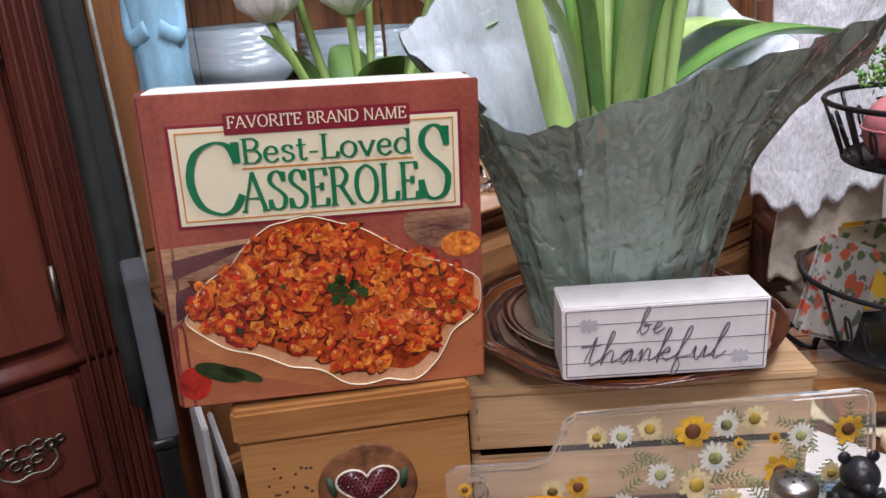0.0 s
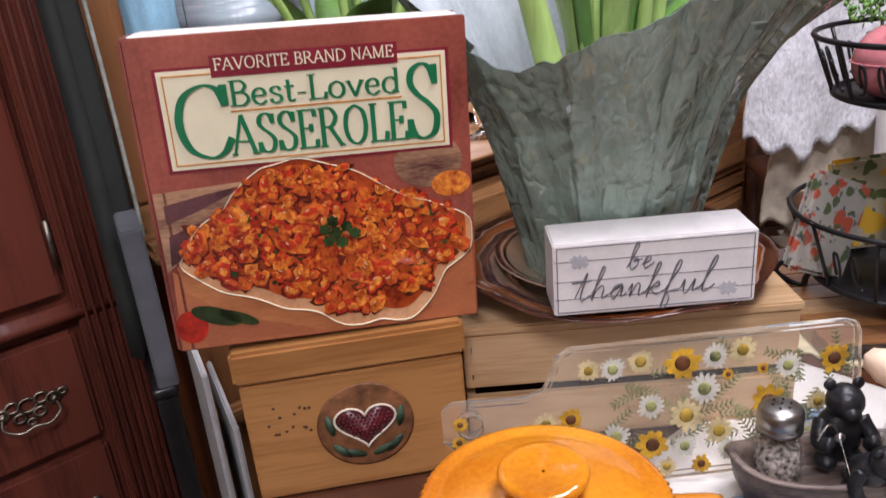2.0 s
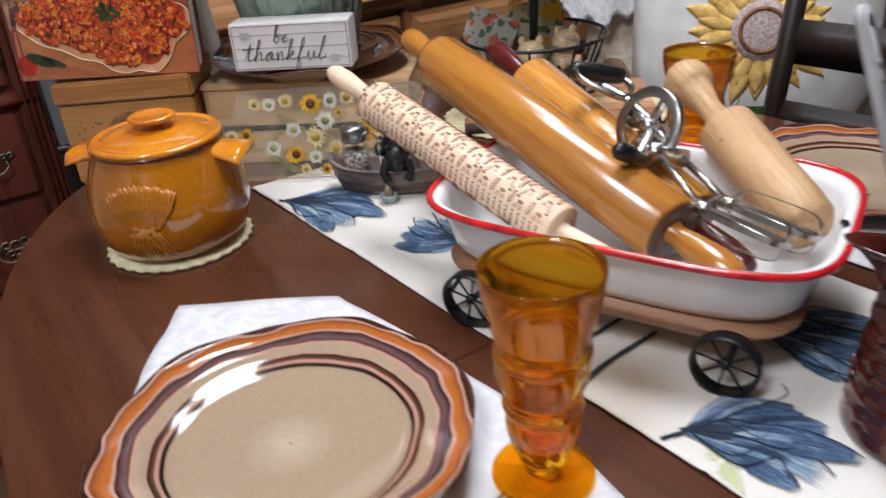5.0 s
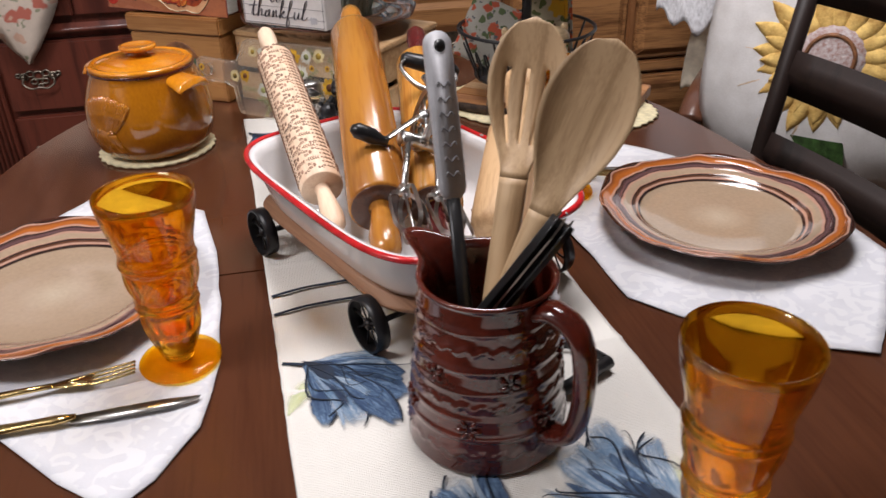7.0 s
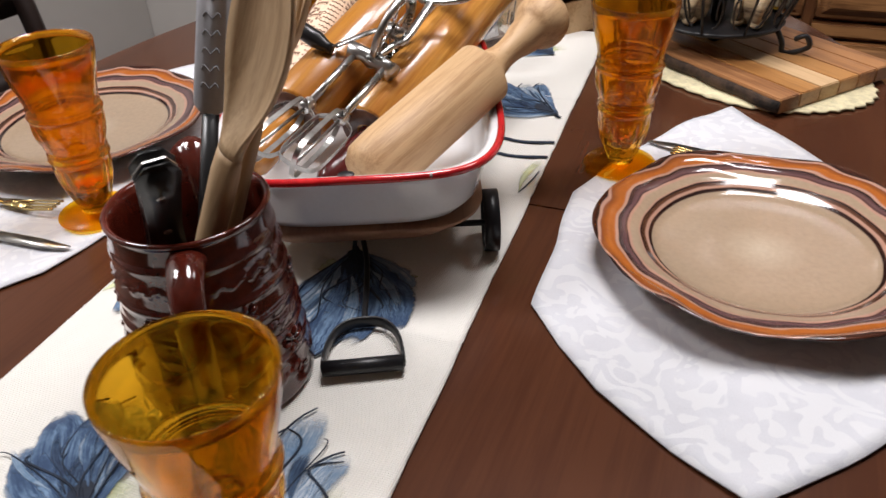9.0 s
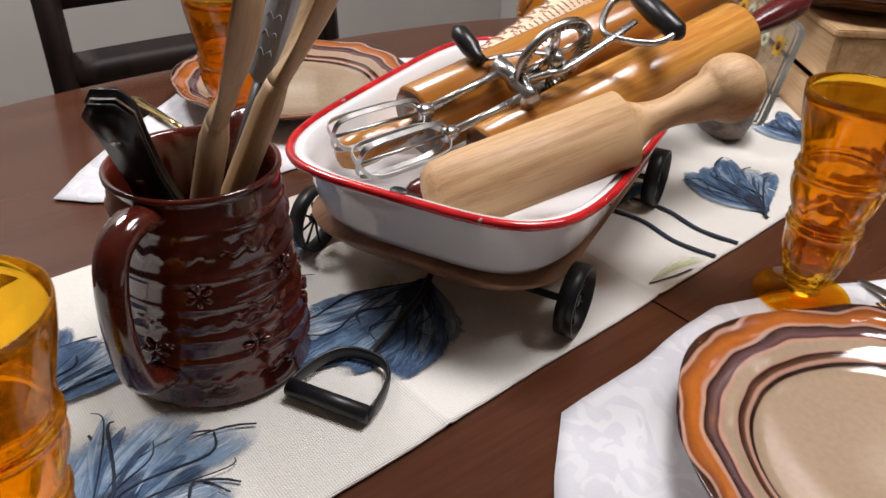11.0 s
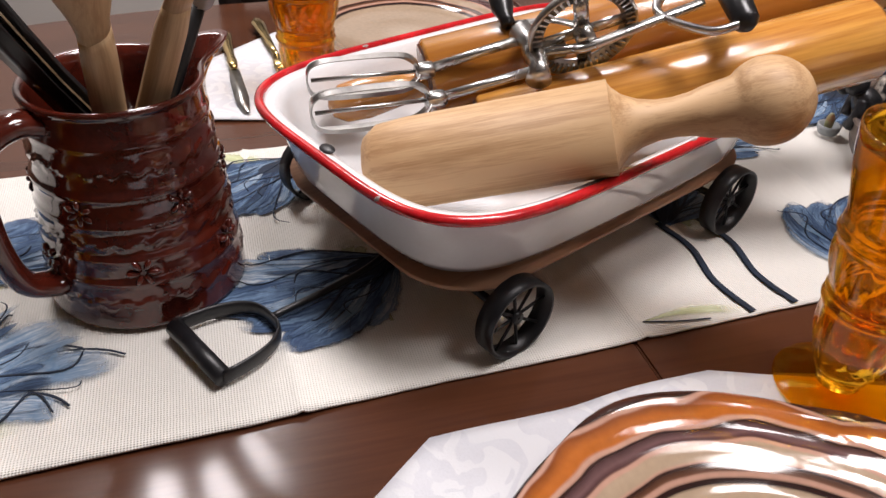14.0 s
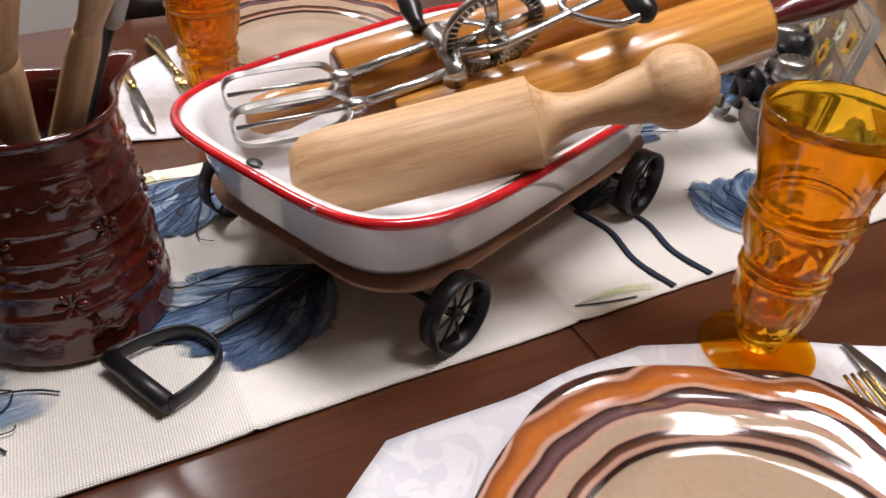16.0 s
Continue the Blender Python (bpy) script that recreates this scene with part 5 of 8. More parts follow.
def knife(m, label):
    e = thing("table_knife", label, "knife", m, "flatware on the napkins")
    part("blade", slab([(-0.005, 0.0), (0.005, 0.0), (0.0075, 0.03), (0.0078, 0.075), (0.003, 0.1), (-0.002, 0.102), (-0.0055, 0.07)], 0, 0.0015, 0.0004), STEEL, e)
    part("handle", tube([(0, 0.004, 0.003), (0, -0.012, 0.0035), (0, -0.03, 0.0035), (0, -0.07, 0.004), (0, -0.09, 0.0042), (0, -0.098, 0.004)], [0.003, 0.0055, 0.0045, 0.0065, 0.0085, 0.004], 10, rz=0.003), GOLD, e, "brass-coloured patterned handle")


def fork(m, label):
    e = thing("table_fork", label, "fork", m, "flatware on the napkins")
    tines = [tube(curve3([(0.0, 0.03, 0.004), (x, 0.05, 0.003), (x, 0.085, 0.007)], 5), 0.0013, 6) for x in (-0.0078, -0.0026, 0.0026, 0.0078)]
    part("head", join(tube([(0, 0.012, 0.004), (0, 0.03, 0.0035), (0, 0.05, 0.003)], [0.003, 0.007, 0.0095], 8, rz=0.0012), *tines), GOLD, e)
    part("handle", tube([(0, 0.016, 0.004), (0, -0.01, 0.0045), (0, -0.05, 0.004), (0, -0.085, 0.004), (0, -0.095, 0.004)], [0.003, 0.0035, 0.0055, 0.0085, 0.004], 10, rz=0.0024), GOLD, e, "brass-coloured patterned handle")


knife(pose(-0.3024, 0.0929, T + 0.006, 0, 0, -87), "brass-handled table knife lying on a napkin")
fork(pose(-0.342, 0.137, T + 0.006, 0, 0, -84), "brass-coloured table fork lying on a napkin")
knife(pose(0.3496, 0.446, T + 0.006, 0, 0, 80), "table knife with a steel blade beside a plate")
fork(pose(0.362, 0.425, T + 0.006, 0, 0, 80), "table fork lying beside a plate")

# ---- wooden keepsake box with a heart ----
bx = thing("recipe_box", "honey-coloured wooden recipe box with a painted heart", "box", pose(-0.273, 0.946, T + 0.001, 0, 0, -31.5))
part("case", box(0.180, 0.13, 0.111, 0.002, (0, 0.065, 0.0555)), HONEY, bx)
part("lid", box(0.186, 0.136, 0.029, 0.003, (0, 0.065, 0.1275)), HONEY, bx)
MEDAL = mat("medallion_paint", (0.24, 0.10, 0.04), 0.55, var=0.3, scale=80)
HEART = mat("dark_red_beads", (0.10, 0.012, 0.018), 0.3, var=0.3)
part("medallion", moved(lathe([(0.0003, 0), (0.039, 0), (0.040, 0.0008), (0.038, 0.0014), (0.0003, 0.0014)], 48), pose(0.005, -0.0002, 0.060, 90)), MEDAL, bx, "round stamped border")
heart = []
for i in range(40):
    a = 2 * math.pi * i / 40
    heart.append((0.0015 * 16 * math.sin(a) ** 3, 0.0013 * (13 * math.cos(a) - 5 * math.cos(2 * a) - 2 * math.cos(3 * a) - math.cos(4 * a))))
part("heart", moved(slab(heart, 0, 0.002, 0.0008), pose(0.005, -0.0014, 0.062, 90)), HEART, bx, "dark red heart")
part("heart_edge", tube([(0.005 + x * 1.05, -0.003, 0.062 + y * 1.05) for x, y in heart], 0.0011, 5, True), CREAM, bx, "cream outline")
beads = []
for r in range(9):
    for c in range(-6, 7):
        x, y = c * 0.0036 + 0.0018 * (r % 2), 0.011 - r * 0.0034
        lim = 0.022 - max(0, -y) * 1.15 if y < 0.006 else 0.020
        if abs(x) < lim and not (y > 0.008 and abs(x) < 0.005):
            beads.append(ball(0.0013, (0.005 + x, -0.0036, 0.062 + y), (1, 0.6, 1), 6, 4))
part("beadwork", join(*beads), MAROON, bx, "rows of small dark red beads")
LEAFP = mat("painted_leaf", (0.05, 0.09, 0.05), 0.6, var=0.3)
for s in (-1, 1):
    for q, (dx, dz, a) in enumerate(((0.012, -0.026, 20), (0.022, -0.022, 45), (0.029, 0.004, 80))):
        lf = slab([(0.010 * math.cos(t) * 1.0, 0.0035 * math.sin(t)) for t in [2 * math.pi * i / 14 for i in range(14)]], 0, 0.0006)
        part("painted_leaf", moved(lf, pose(0.005 + s * dx, -0.0016, 0.060 + dz, 90, 0, 0) @ pose(0, 0, 0, 0, 0, s * a)), LEAFP, bx)
pegs = [moved(lathe([(0.0002, 0), (0.0014, 0), (0.0012, 0.0005), (0.0002, 0.0006)], 8), pose(-0.075 + 0.01 * rng.random() * 4, 0.0, 0.06 + 0.03 * rng.random(), 90)) for k in range(14)]
part("worm_holes", join(*pegs), ENDGRAIN, bx)

# ---- cook book ----
COVER = mat("cover_brown_red", (0.31, 0.080, 0.052), 0.28, var=0.35, scale=9, bump=0.03, second=(0.15, 0.034, 0.024), coat=0.5)
COVERLOW = mat("cover_table_photo", (0.38, 0.13, 0.05), 0.28, var=0.4, scale=9, bump=0.02, second=(0.32, 0.10, 0.05), coat=0.5, stretch=(1, 1, 3))
COVERDRAPE = mat("cover_drape_photo", (0.42, 0.24, 0.13), 0.28, var=0.5, scale=18, bump=0.02, second=(0.09, 0.035, 0.03), coat=0.5, stretch=(0.5, 1, 2))
LABEL = mat("cream_label", (0.80, 0.74, 0.52), 0.3, var=0.03, bump=0.02, coat=0.4)
LABELRED = mat("label_maroon", (0.22, 0.016, 0.03), 0.3, var=0.1, bump=0.02, coat=0.4)
LABELGOLD = mat("label_orange_line", (0.62, 0.26, 0.05), 0.3, var=0.1, bump=0.02, coat=0.4)
GREENTXT = mat("green_lettering", (0.010, 0.17, 0.065), 0.3, var=0.1, bump=0.02, coat=0.4)
DISHP = mat("photo_dish", (0.66, 0.38, 0.21), 0.3, var=0.25, scale=16, bump=0.02, second=(0.50, 0.22, 0.09), coat=0.4)
DISHSIDE = mat("photo_dish_side", (0.50, 0.20, 0.075), 0.3, var=0.2, scale=20, bump=0.02, second=(0.30, 0.085, 0.03), coat=0.4, stretch=(0.4, 1, 2))
GLINT = mat("photo_glint", (0.72, 0.42, 0.24), 0.3, var=0.2, scale=90, bump=0.02, coat=0.4)
GAP = mat("photo_gap", (0.11, 0.012, 0.007), 0.3, var=0.5, scale=90, bump=0.02, coat=0.4, second=(0.05, 0.01, 0.006))
FOLDP = mat("photo_dark_fold", (0.12, 0.045, 0.045), 0.28, var=0.4, scale=20, bump=0.02, second=(0.05, 0.018, 0.022), coat=0.5)
TOMATO = mat("photo_tomato", (0.55, 0.03, 0.015), 0.25, var=0.3, scale=40, coat=0.4)
PEPPER = mat("photo_pepper", (0.03, 0.05, 0.015), 0.25, var=0.3, scale=40, coat=0.4)
HERB = mat("photo_herb", (0.035, 0.075, 0.02), 0.3, var=0.4, scale=80, coat=0.4)
SAUCE = mat("photo_sauce", (0.42, 0.07, 0.012), 0.3, var=0.5, scale=50, bump=0.1, second=(0.15, 0.012, 0.006), coat=0.4)
CHEESE = [mat("photo_bit", c, 0.3, var=0.4, scale=150, bump=0.1, coat=0.4, second=d) for c, d in (((0.56, 0.14, 0.015), (0.30, 0.03, 0.008)), ((0.50, 0.04, 0.012), (0.20, 0.012, 0.008)), ((0.68, 0.25, 0.035), (0.40, 0.07, 0.012)), ((0.30, 0.02, 0.012), (0.09, 0.008, 0.006)), ((0.56, 0.10, 0.02), (0.25, 0.02, 0.01)))]
book = thing("cook_book", "hardcover cook book with a casserole on its cover", "book", pose(-0.2775, 0.957, T + 0.1462, -1, 1.8, -30.5))
BW, BH = 0.233, 0.234
FY = -0.0012


def cov(u, v):
    """Place on the front cover from fractions across and down."""
    return (-BW / 2 + u * BW, BH * (1 - v))


def flat_on_cover(name, outline, lift, material, label=""):
    """A thin printed area on the cover; outline in cover metres."""
    bm = slab([(x, z) for x, z in outline], 0, 0.0004)
    return part(name, moved(bm, pose(0, FY - lift, 0, 90)), material, book, label, True)


part("front_cover", box(BW, 0.0026, BH, 0.0008, (0, 0, BH / 2)), COVER, book)
part("back_cover", box(BW, 0.0026, BH, 0.0008, (0, 0.042, BH / 2)), COVER, book)
part("spine", box(0.004, 0.043, BH, 0.0015, (-BW / 2 - 0.001, 0.021, BH / 2)), COVER, book)
pg = box(BW - 0.006, 0.036, BH - 0.003, 0.001, (-0.001, 0.0205, BH / 2 + 0.002))
part("page_block", pg, PAGES, book, "cream page edges")
part("loose_page", box(BW - 0.01, 0.0006, BH - 0.006, 0.0001, (0, 0.0395, BH / 2 + 0.004), pose(0, 0, 0, -0.3)), PAGES, book)
part("hinge_groove", box(0.0026, 0.0008, BH - 0.002, 0.0003, (-BW / 2 + 0.009, FY - 0.0001, BH / 2)), COVER, book)
flat_on_cover("photo_table", [cov(*p) for p in ((0.02, 0.72), (0.3, 0.85), (0.75, 0.97), (0.99, 0.72), (0.995, 0.995), (0.005, 0.995))], 0.0001, COVERLOW)
flat_on_cover("photo_drape", [cov(*p) for p in ((0.005, 0.46), (0.42, 0.44), (0.25, 0.55), (0.08, 0.66), (0.005, 0.72))], 0.0001, COVERDRAPE)
flat_on_cover("photo_fold", [cov(*p) for p in ((0.03, 0.60), (0.20, 0.535), (0.36, 0.47), (0.24, 0.56), (0.06, 0.675), (0.02, 0.70))], 0.0002, FOLDP)
flat_on_cover("photo_shade", [cov(*p) for p in ((0.03, 0.50), (0.16, 0.475), (0.30, 0.455), (0.12, 0.53), (0.03, 0.56))], 0.0002, FOLDP)
dish = ((0.354, 0.40), (0.46, 0.395), (0.56, 0.417), (0.66, 0.47), (0.765, 0.535), (0.88, 0.585), (0.984, 0.64), (0.99, 0.73), (0.93, 0.79), (0.875, 0.85), (0.83, 0.93), (0.76, 0.985), (0.68, 0.965), (0.595, 0.985), (0.5, 0.945), (0.42, 0.905), (0.32, 0.87), (0.22, 0.825), (0.12, 0.775), (0.05, 0.70), (0.085, 0.626), (0.17, 0.55), (0.24, 0.487))
dm = Vector((0.53, 0.66))
dish = [(p.x, p.y) for p in curve3([(u, v, 0) for u, v in dish + dish[:1]], 4)][:-1]
dish = [(u + 0.006 * math.sin(i * 0.9), v + 0.006 * math.cos(i * 0.8)) for i, (u, v) in enumerate(dish)]
ring = [cov(*p) for p in dish]
flat_on_cover("photo_dish_side", [cov(*p) for p in ((0.035, 0.70), (0.05, 0.79), (0.14, 0.865), (0.30, 0.93), (0.48, 0.985), (0.62, 0.995), (0.61, 0.975), (0.5, 0.93), (0.32, 0.86), (0.12, 0.76))], 0.00025, DISHSIDE)
flat_on_cover("photo_dish", ring, 0.0004, DISHP, "cream scalloped baking dish printed on the cover")
rimw = [cov(*(dm + (Vector(p) - dm) * 1.0)) for p in dish]
part("photo_dish_rim", tube([(x, FY - 0.0009, z) for x, z in rimw], 0.0016, 5, True, rz=0.0004), LABEL, book)
food = [dm + Vector((0, -0.018)) + (Vector(p) - dm) * 0.955 + Vector((0, -0.012 if p[1] > 0.8 else 0)) for p in dish]
flat_on_cover("photo_food", [cov(*p) for p in food], 0.0008, SAUCE, "red and orange casserole filling")


def inside(p, poly):
    hit = False
    for i in range(len(poly)):
        a, b = poly[i], poly[i - 1]
        if (a[1] > p[1]) != (b[1] > p[1]) and p[0] < (b[0] - a[0]) * (p[1] - a[1]) / (b[1] - a[1]) + a[0]:
            hit = not hit
    return hit


bits = [[] for _ in range(8)]


def blob(r, long, p, lift, turn):
    """A small uneven patch of the printed photo."""
    b = slab([(r * long * (0.6 + 0.65 * rng.random()) * math.cos(2 * math.pi * i / 7), r * (0.6 + 0.65 * rng.random()) * math.sin(2 * math.pi * i / 7)) for i in range(7)], 0, 0.0002)
    return moved(b, pose(p[0], FY - lift, p[1], 90) @ pose(0, 0, 0, 0, 0, turn))


for k in range(900):
    p = Vector((rng.random(), 0.38 + 0.6 * rng.random()))
    if not inside(p, food) or (p.x > 0.68 and p.x < 0.86 and p.y > 0.875) or p.y < 0.425:
        continue
    x, z = cov(*p)
    r = 0.0026 + 0.0042 * rng.random() ** 1.6
    kind_ = rng.choice((0, 0, 1, 1, 1, 1, 3, 4, 4, 4, 4, 1, 0, 4, 2, 2, 0, 5))
    if kind_ == 5:
        r *= 0.5
    lift, turn, long = 0.0011 + 0.0009 * rng.random(), rng.random() * 180, 1.1 + 0.7 * rng.random()
    bits[6].append(blob(r * 1.06, long, (x + 0.0003, z - 0.0007), lift, turn))
    bits[kind_].append(blob(r, long, (x, z), lift + 0.0003, turn))
    if kind_ != 5:
        bits[(kind_ + 1) % 5 if kind_ != 2 else 0].append(blob(r * 0.55, long, (x - 0.0006, z + 0.0006), lift + 0.0006, turn))
        if rng.random() < 0.22:
            bits[7].append(blob(r * 0.13, 2.4, (x - r * 0.35, z + r * 0.35), lift + 0.0009, turn))
for k in range(8):
    tagged(part("photo_herb" if k == 5 else "photo_filling", join(*bits[k]), (*CHEESE, HERB, GAP, GLINT)[k], book, flat=True), kind="stuff")
px, pz = cov(0.545, 0.64)
sprig = part("photo_parsley", moved(slab([(0.0008, -0.012), (0.0008, 0.010), (-0.0008, 0.010), (-0.0008, -0.012)], 0, 0.0003), pose(px, FY - 0.0032, pz, 90)), HERB, book, flat=True)
for dx, dz, a in ((0, 0, 0), (0.008, 0.004, 50), (-0.008, 0.003, 130), (0.004, -0.008, 200), (-0.006, -0.006, 300), (0.014, -0.002, 20), (-0.002, 0.009, 90)):
    for q in range(3):
        part("photo_leaflet", moved(slab([(0.005 * math.cos(t), 0.0022 * math.sin(t)) for t in [2 * math.pi * i / 9 for i in range(9)]], 0, 0.0003), pose(px + dx, FY - 0.0034 - 0.0001 * q, pz + dz, 90, 0, 0) @ pose(0, 0, 0, 0, 0, a + 60 * q)), HERB, sprig, flat=True)
tx, tz = cov(0.035, 0.915)
flat_on_cover("photo_tomato", [(tx + 0.012 * math.cos(2 * math.pi * i / 24) + 0.003, tz + 0.0135 * math.sin(2 * math.pi * i / 24)) for i in range(24)], 0.0004, TOMATO)
for u, v, w, h in ((0.13, 0.885, 0.030, 0.0075), (0.20, 0.90, 0.024, 0.005)):
    cx, cz = cov(u, v)
    flat_on_cover("photo_pepper", [(cx + w * math.cos(2 * math.pi * i / 20) * 0.6, cz + h * math.sin(2 * math.pi * i / 20) - 0.006 * math.cos(2 * math.pi * i / 20)) for i in range(20)], 0.0005, PEPPER)
cx, cz = cov(0.86, 0.44)
flat_on_cover("photo_jar", [(cx + 0.026 * math.cos(2 * math.pi * i / 20), cz + 0.02 * math.sin(2 * math.pi * i / 20)) for i in range(20)], 0.0002, COVERDRAPE)
cx, cz = cov(0.93, 0.52)
flat_on_cover("photo_cheese", [(cx + 0.015 * math.cos(2 * math.pi * i / 20), cz + 0.010 * math.sin(2 * math.pi * i / 20)) for i in range(20)], 0.00025, CHEESE[2])


def plate_rect(name, u0, v0, u1, v1, lift, material, label=""):
    return flat_on_cover(name, [cov(u0, v0), cov(u1, v0), cov(u1, v1), cov(u0, v1)], lift, material, label)


plate_rect("title_border", 0.068, 0.090, 0.942, 0.402, 0.0004, LABELRED)
plate_rect("title_panel", 0.078, 0.099, 0.932, 0.393, 0.0008, LABEL, "cream title panel")
for u0, v0, u1, v1 in ((0.092, 0.112, 0.918, 0.116), (0.092, 0.377, 0.918, 0.381), (0.092, 0.112, 0.096, 0.381), (0.914, 0.112, 0.918, 0.381), (0.275, 0.226, 0.79, 0.231)):
    plate_rect("title_line", u0, v0, u1, v1, 0.0012, LABELGOLD)
plate_rect("title_band", 0.235, 0.062, 0.785, 0.125, 0.0016, LABELRED)


# serif letters: strokes as (points, smooth), thick where they run upright; feet as (x, z, half width)
def arcs(*p):
    return (p, True)


def bar(*p):
    return (p, False)


SERIF = {
    "A": (0.88, (bar((0.08, 0), (0.43, 1.0)), bar((0.43, 1.0), (0.80, 0)), bar((0.2, 0.34), (0.66, 0.34))), ((0.08, 0, 0.10), (0.80, 0, 0.12))),
    "B": (0.72, (bar((0.16, 0), (0.16, 1)), arcs((0.16, 0.98), (0.44, 0.97), (0.58, 0.77), (0.42, 0.54), (0.16, 0.53)), arcs((0.16, 0.53), (0.48, 0.52), (0.65, 0.27), (0.48, 0.03), (0.16, 0.02))), ((0.13, 0, 0.10), (0.13, 1, 0.10))),
    "C": (0.90, (arcs((0.82, 0.74), (0.72, 0.93), (0.50, 0.98), (0.22, 0.84), (0.11, 0.5), (0.22, 0.16), (0.50, 0.02), (0.72, 0.08), (0.86, 0.27)), bar((0.825, 0.70), (0.825, 0.98))), ()),
    "D": (0.86, (bar((0.16, 0), (0.16, 1)), arcs((0.16, 0.98), (0.46, 0.96), (0.76, 0.72), (0.76, 0.28), (0.46, 0.04), (0.16, 0.02))), ((0.13, 0, 0.10), (0.13, 1, 0.10))),
    "E": (0.72, (bar((0.16, 0), (0.16, 1)), bar((0.16, 0.975), (0.62, 0.975)), bar((0.605, 0.99), (0.625, 0.80)), bar((0.16, 0.52), (0.48, 0.52)), bar((0.475, 0.62), (0.475, 0.42)), bar((0.16, 0.025), (0.64, 0.025)), bar((0.63, 0.01), (0.66, 0.22))), ((0.12, 0, 0.10), (0.12, 1, 0.10))),
    "F": (0.68, (bar((0.16, 0), (0.16, 1)), bar((0.16, 0.975), (0.62, 0.975)), bar((0.605, 0.99), (0.625, 0.78)), bar((0.16, 0.50), (0.48, 0.50)), bar((0.475, 0.60), (0.475, 0.40))), ((0.16, 0, 0.14), (0.12, 1, 0.10))),
    "I": (0.34, (bar((0.17, 0), (0.17, 1)),), ((0.17, 0, 0.14), (0.17, 1, 0.14))),
    "L": (0.68, (bar((0.16, 0), (0.16, 1)), bar((0.16, 0.025), (0.60, 0.025)), bar((0.59, 0.01), (0.63, 0.26))), ((0.12, 0, 0.10), (0.16, 1, 0.14))),
    "M": (1.06, (bar((0.14, 0), (0.17, 1)), bar((0.17, 1), (0.52, 0.02)), bar((0.52, 0.02), (0.86, 1)), bar((0.88, 0), (0.86, 1))), ((0.14, 0, 0.12), (0.88, 0, 0.14), (0.13, 1, 0.10), (0.90, 1, 0.10))),
    "N": (0.90, (bar((0.16, 0), (0.16, 1)), bar((0.16, 1), (0.74, 0.02)), bar((0.74, 0.02), (0.74, 1))), ((0.16, 0, 0.12), (0.12, 1, 0.10), (0.74, 1, 0.12))),
    "O": (0.92, (arcs((0.46, 0.99), (0.20, 0.84), (0.11, 0.5), (0.20, 0.16), (0.46, 0.01), (0.72, 0.16), (0.81, 0.5), (0.72, 0.84), (0.46, 0.99)),), ()),
    "R": (0.84, (bar((0.16, 0), (0.16, 1)), arcs((0.16, 0.98), (0.46, 0.96), (0.62, 0.75), (0.46, 0.53), (0.16, 0.51)), bar((0.40, 0.51), (0.78, 0.0))), ((0.16, 0, 0.13), (0.12, 1, 0.10), (0.80, 0, 0.08))),
    "S": (0.70, (arcs((0.58, 0.76), (0.50, 0.93), (0.34, 0.985), (0.17, 0.90), (0.14, 0.74), (0.26, 0.60), (0.46, 0.47), (0.60, 0.32), (0.55, 0.10), (0.36, 0.015), (0.18, 0.07), (0.10, 0.26)), bar((0.585, 0.72), (0.585, 0.97)), bar((0.10, 0.28), (0.10, 0.03))), ()),
    "T": (0.76, (bar((0.38, 0), (0.38, 1)), bar((0.06, 0.975), (0.70, 0.975)), bar((0.08, 0.99), (0.06, 0.78)), bar((0.68, 0.99), (0.70, 0.78))), ((0.38, 0, 0.15),)),
    "V": (0.86, (bar((0.08, 1), (0.43, 0)), bar((0.43, 0), (0.78, 1))), ((0.08, 1, 0.12), (0.78, 1, 0.10))),
    "e": (0.60, (bar((0.12, 0.34), (0.50, 0.34)), arcs((0.50, 0.34), (0.46, 0.54), (0.31, 0.63), (0.15, 0.53), (0.09, 0.31), (0.17, 0.08), (0.34, 0.0), (0.54, 0.13))), ()),
    "s": (0.52, (arcs((0.42, 0.48), (0.36, 0.60), (0.25, 0.635), (0.13, 0.57), (0.13, 0.45), (0.26, 0.35), (0.41, 0.26), (0.42, 0.10), (0.27, 0.005), (0.14, 0.04), (0.08, 0.17)),), ()),
    "t": (0.42, (arcs((0.18, 0.86), (0.18, 0.45), (0.18, 0.12), (0.26, 0.01), (0.38, 0.08)), bar((0.04, 0.61), (0.37, 0.61))), ()),
    "o": (0.64, (arcs((0.32, 0.64), (0.14, 0.53), (0.08, 0.32), (0.14, 0.11), (0.32, 0.0), (0.50, 0.11), (0.56, 0.32), (0.50, 0.53), (0.32, 0.64)),), ()),
    "v": (0.62, (bar((0.08, 0.62), (0.31, 0)), bar((0.31, 0), (0.55, 0.62))), ((0.08, 0.62, 0.09), (0.55, 0.62, 0.08))),
    "d": (0.70, (arcs((0.52, 0.50), (0.36, 0.63), (0.16, 0.55), (0.08, 0.31), (0.16, 0.08), (0.34, 0.0), (0.52, 0.14)), bar((0.54, 0), (0.54, 1.0))), ((0.58, 0, 0.06), (0.49, 1.0, 0.07))),
    "-": (0.40, (bar((0.05, 0.31), (0.34, 0.31)),), ()),
    " ": (0.40, (), ()),
}


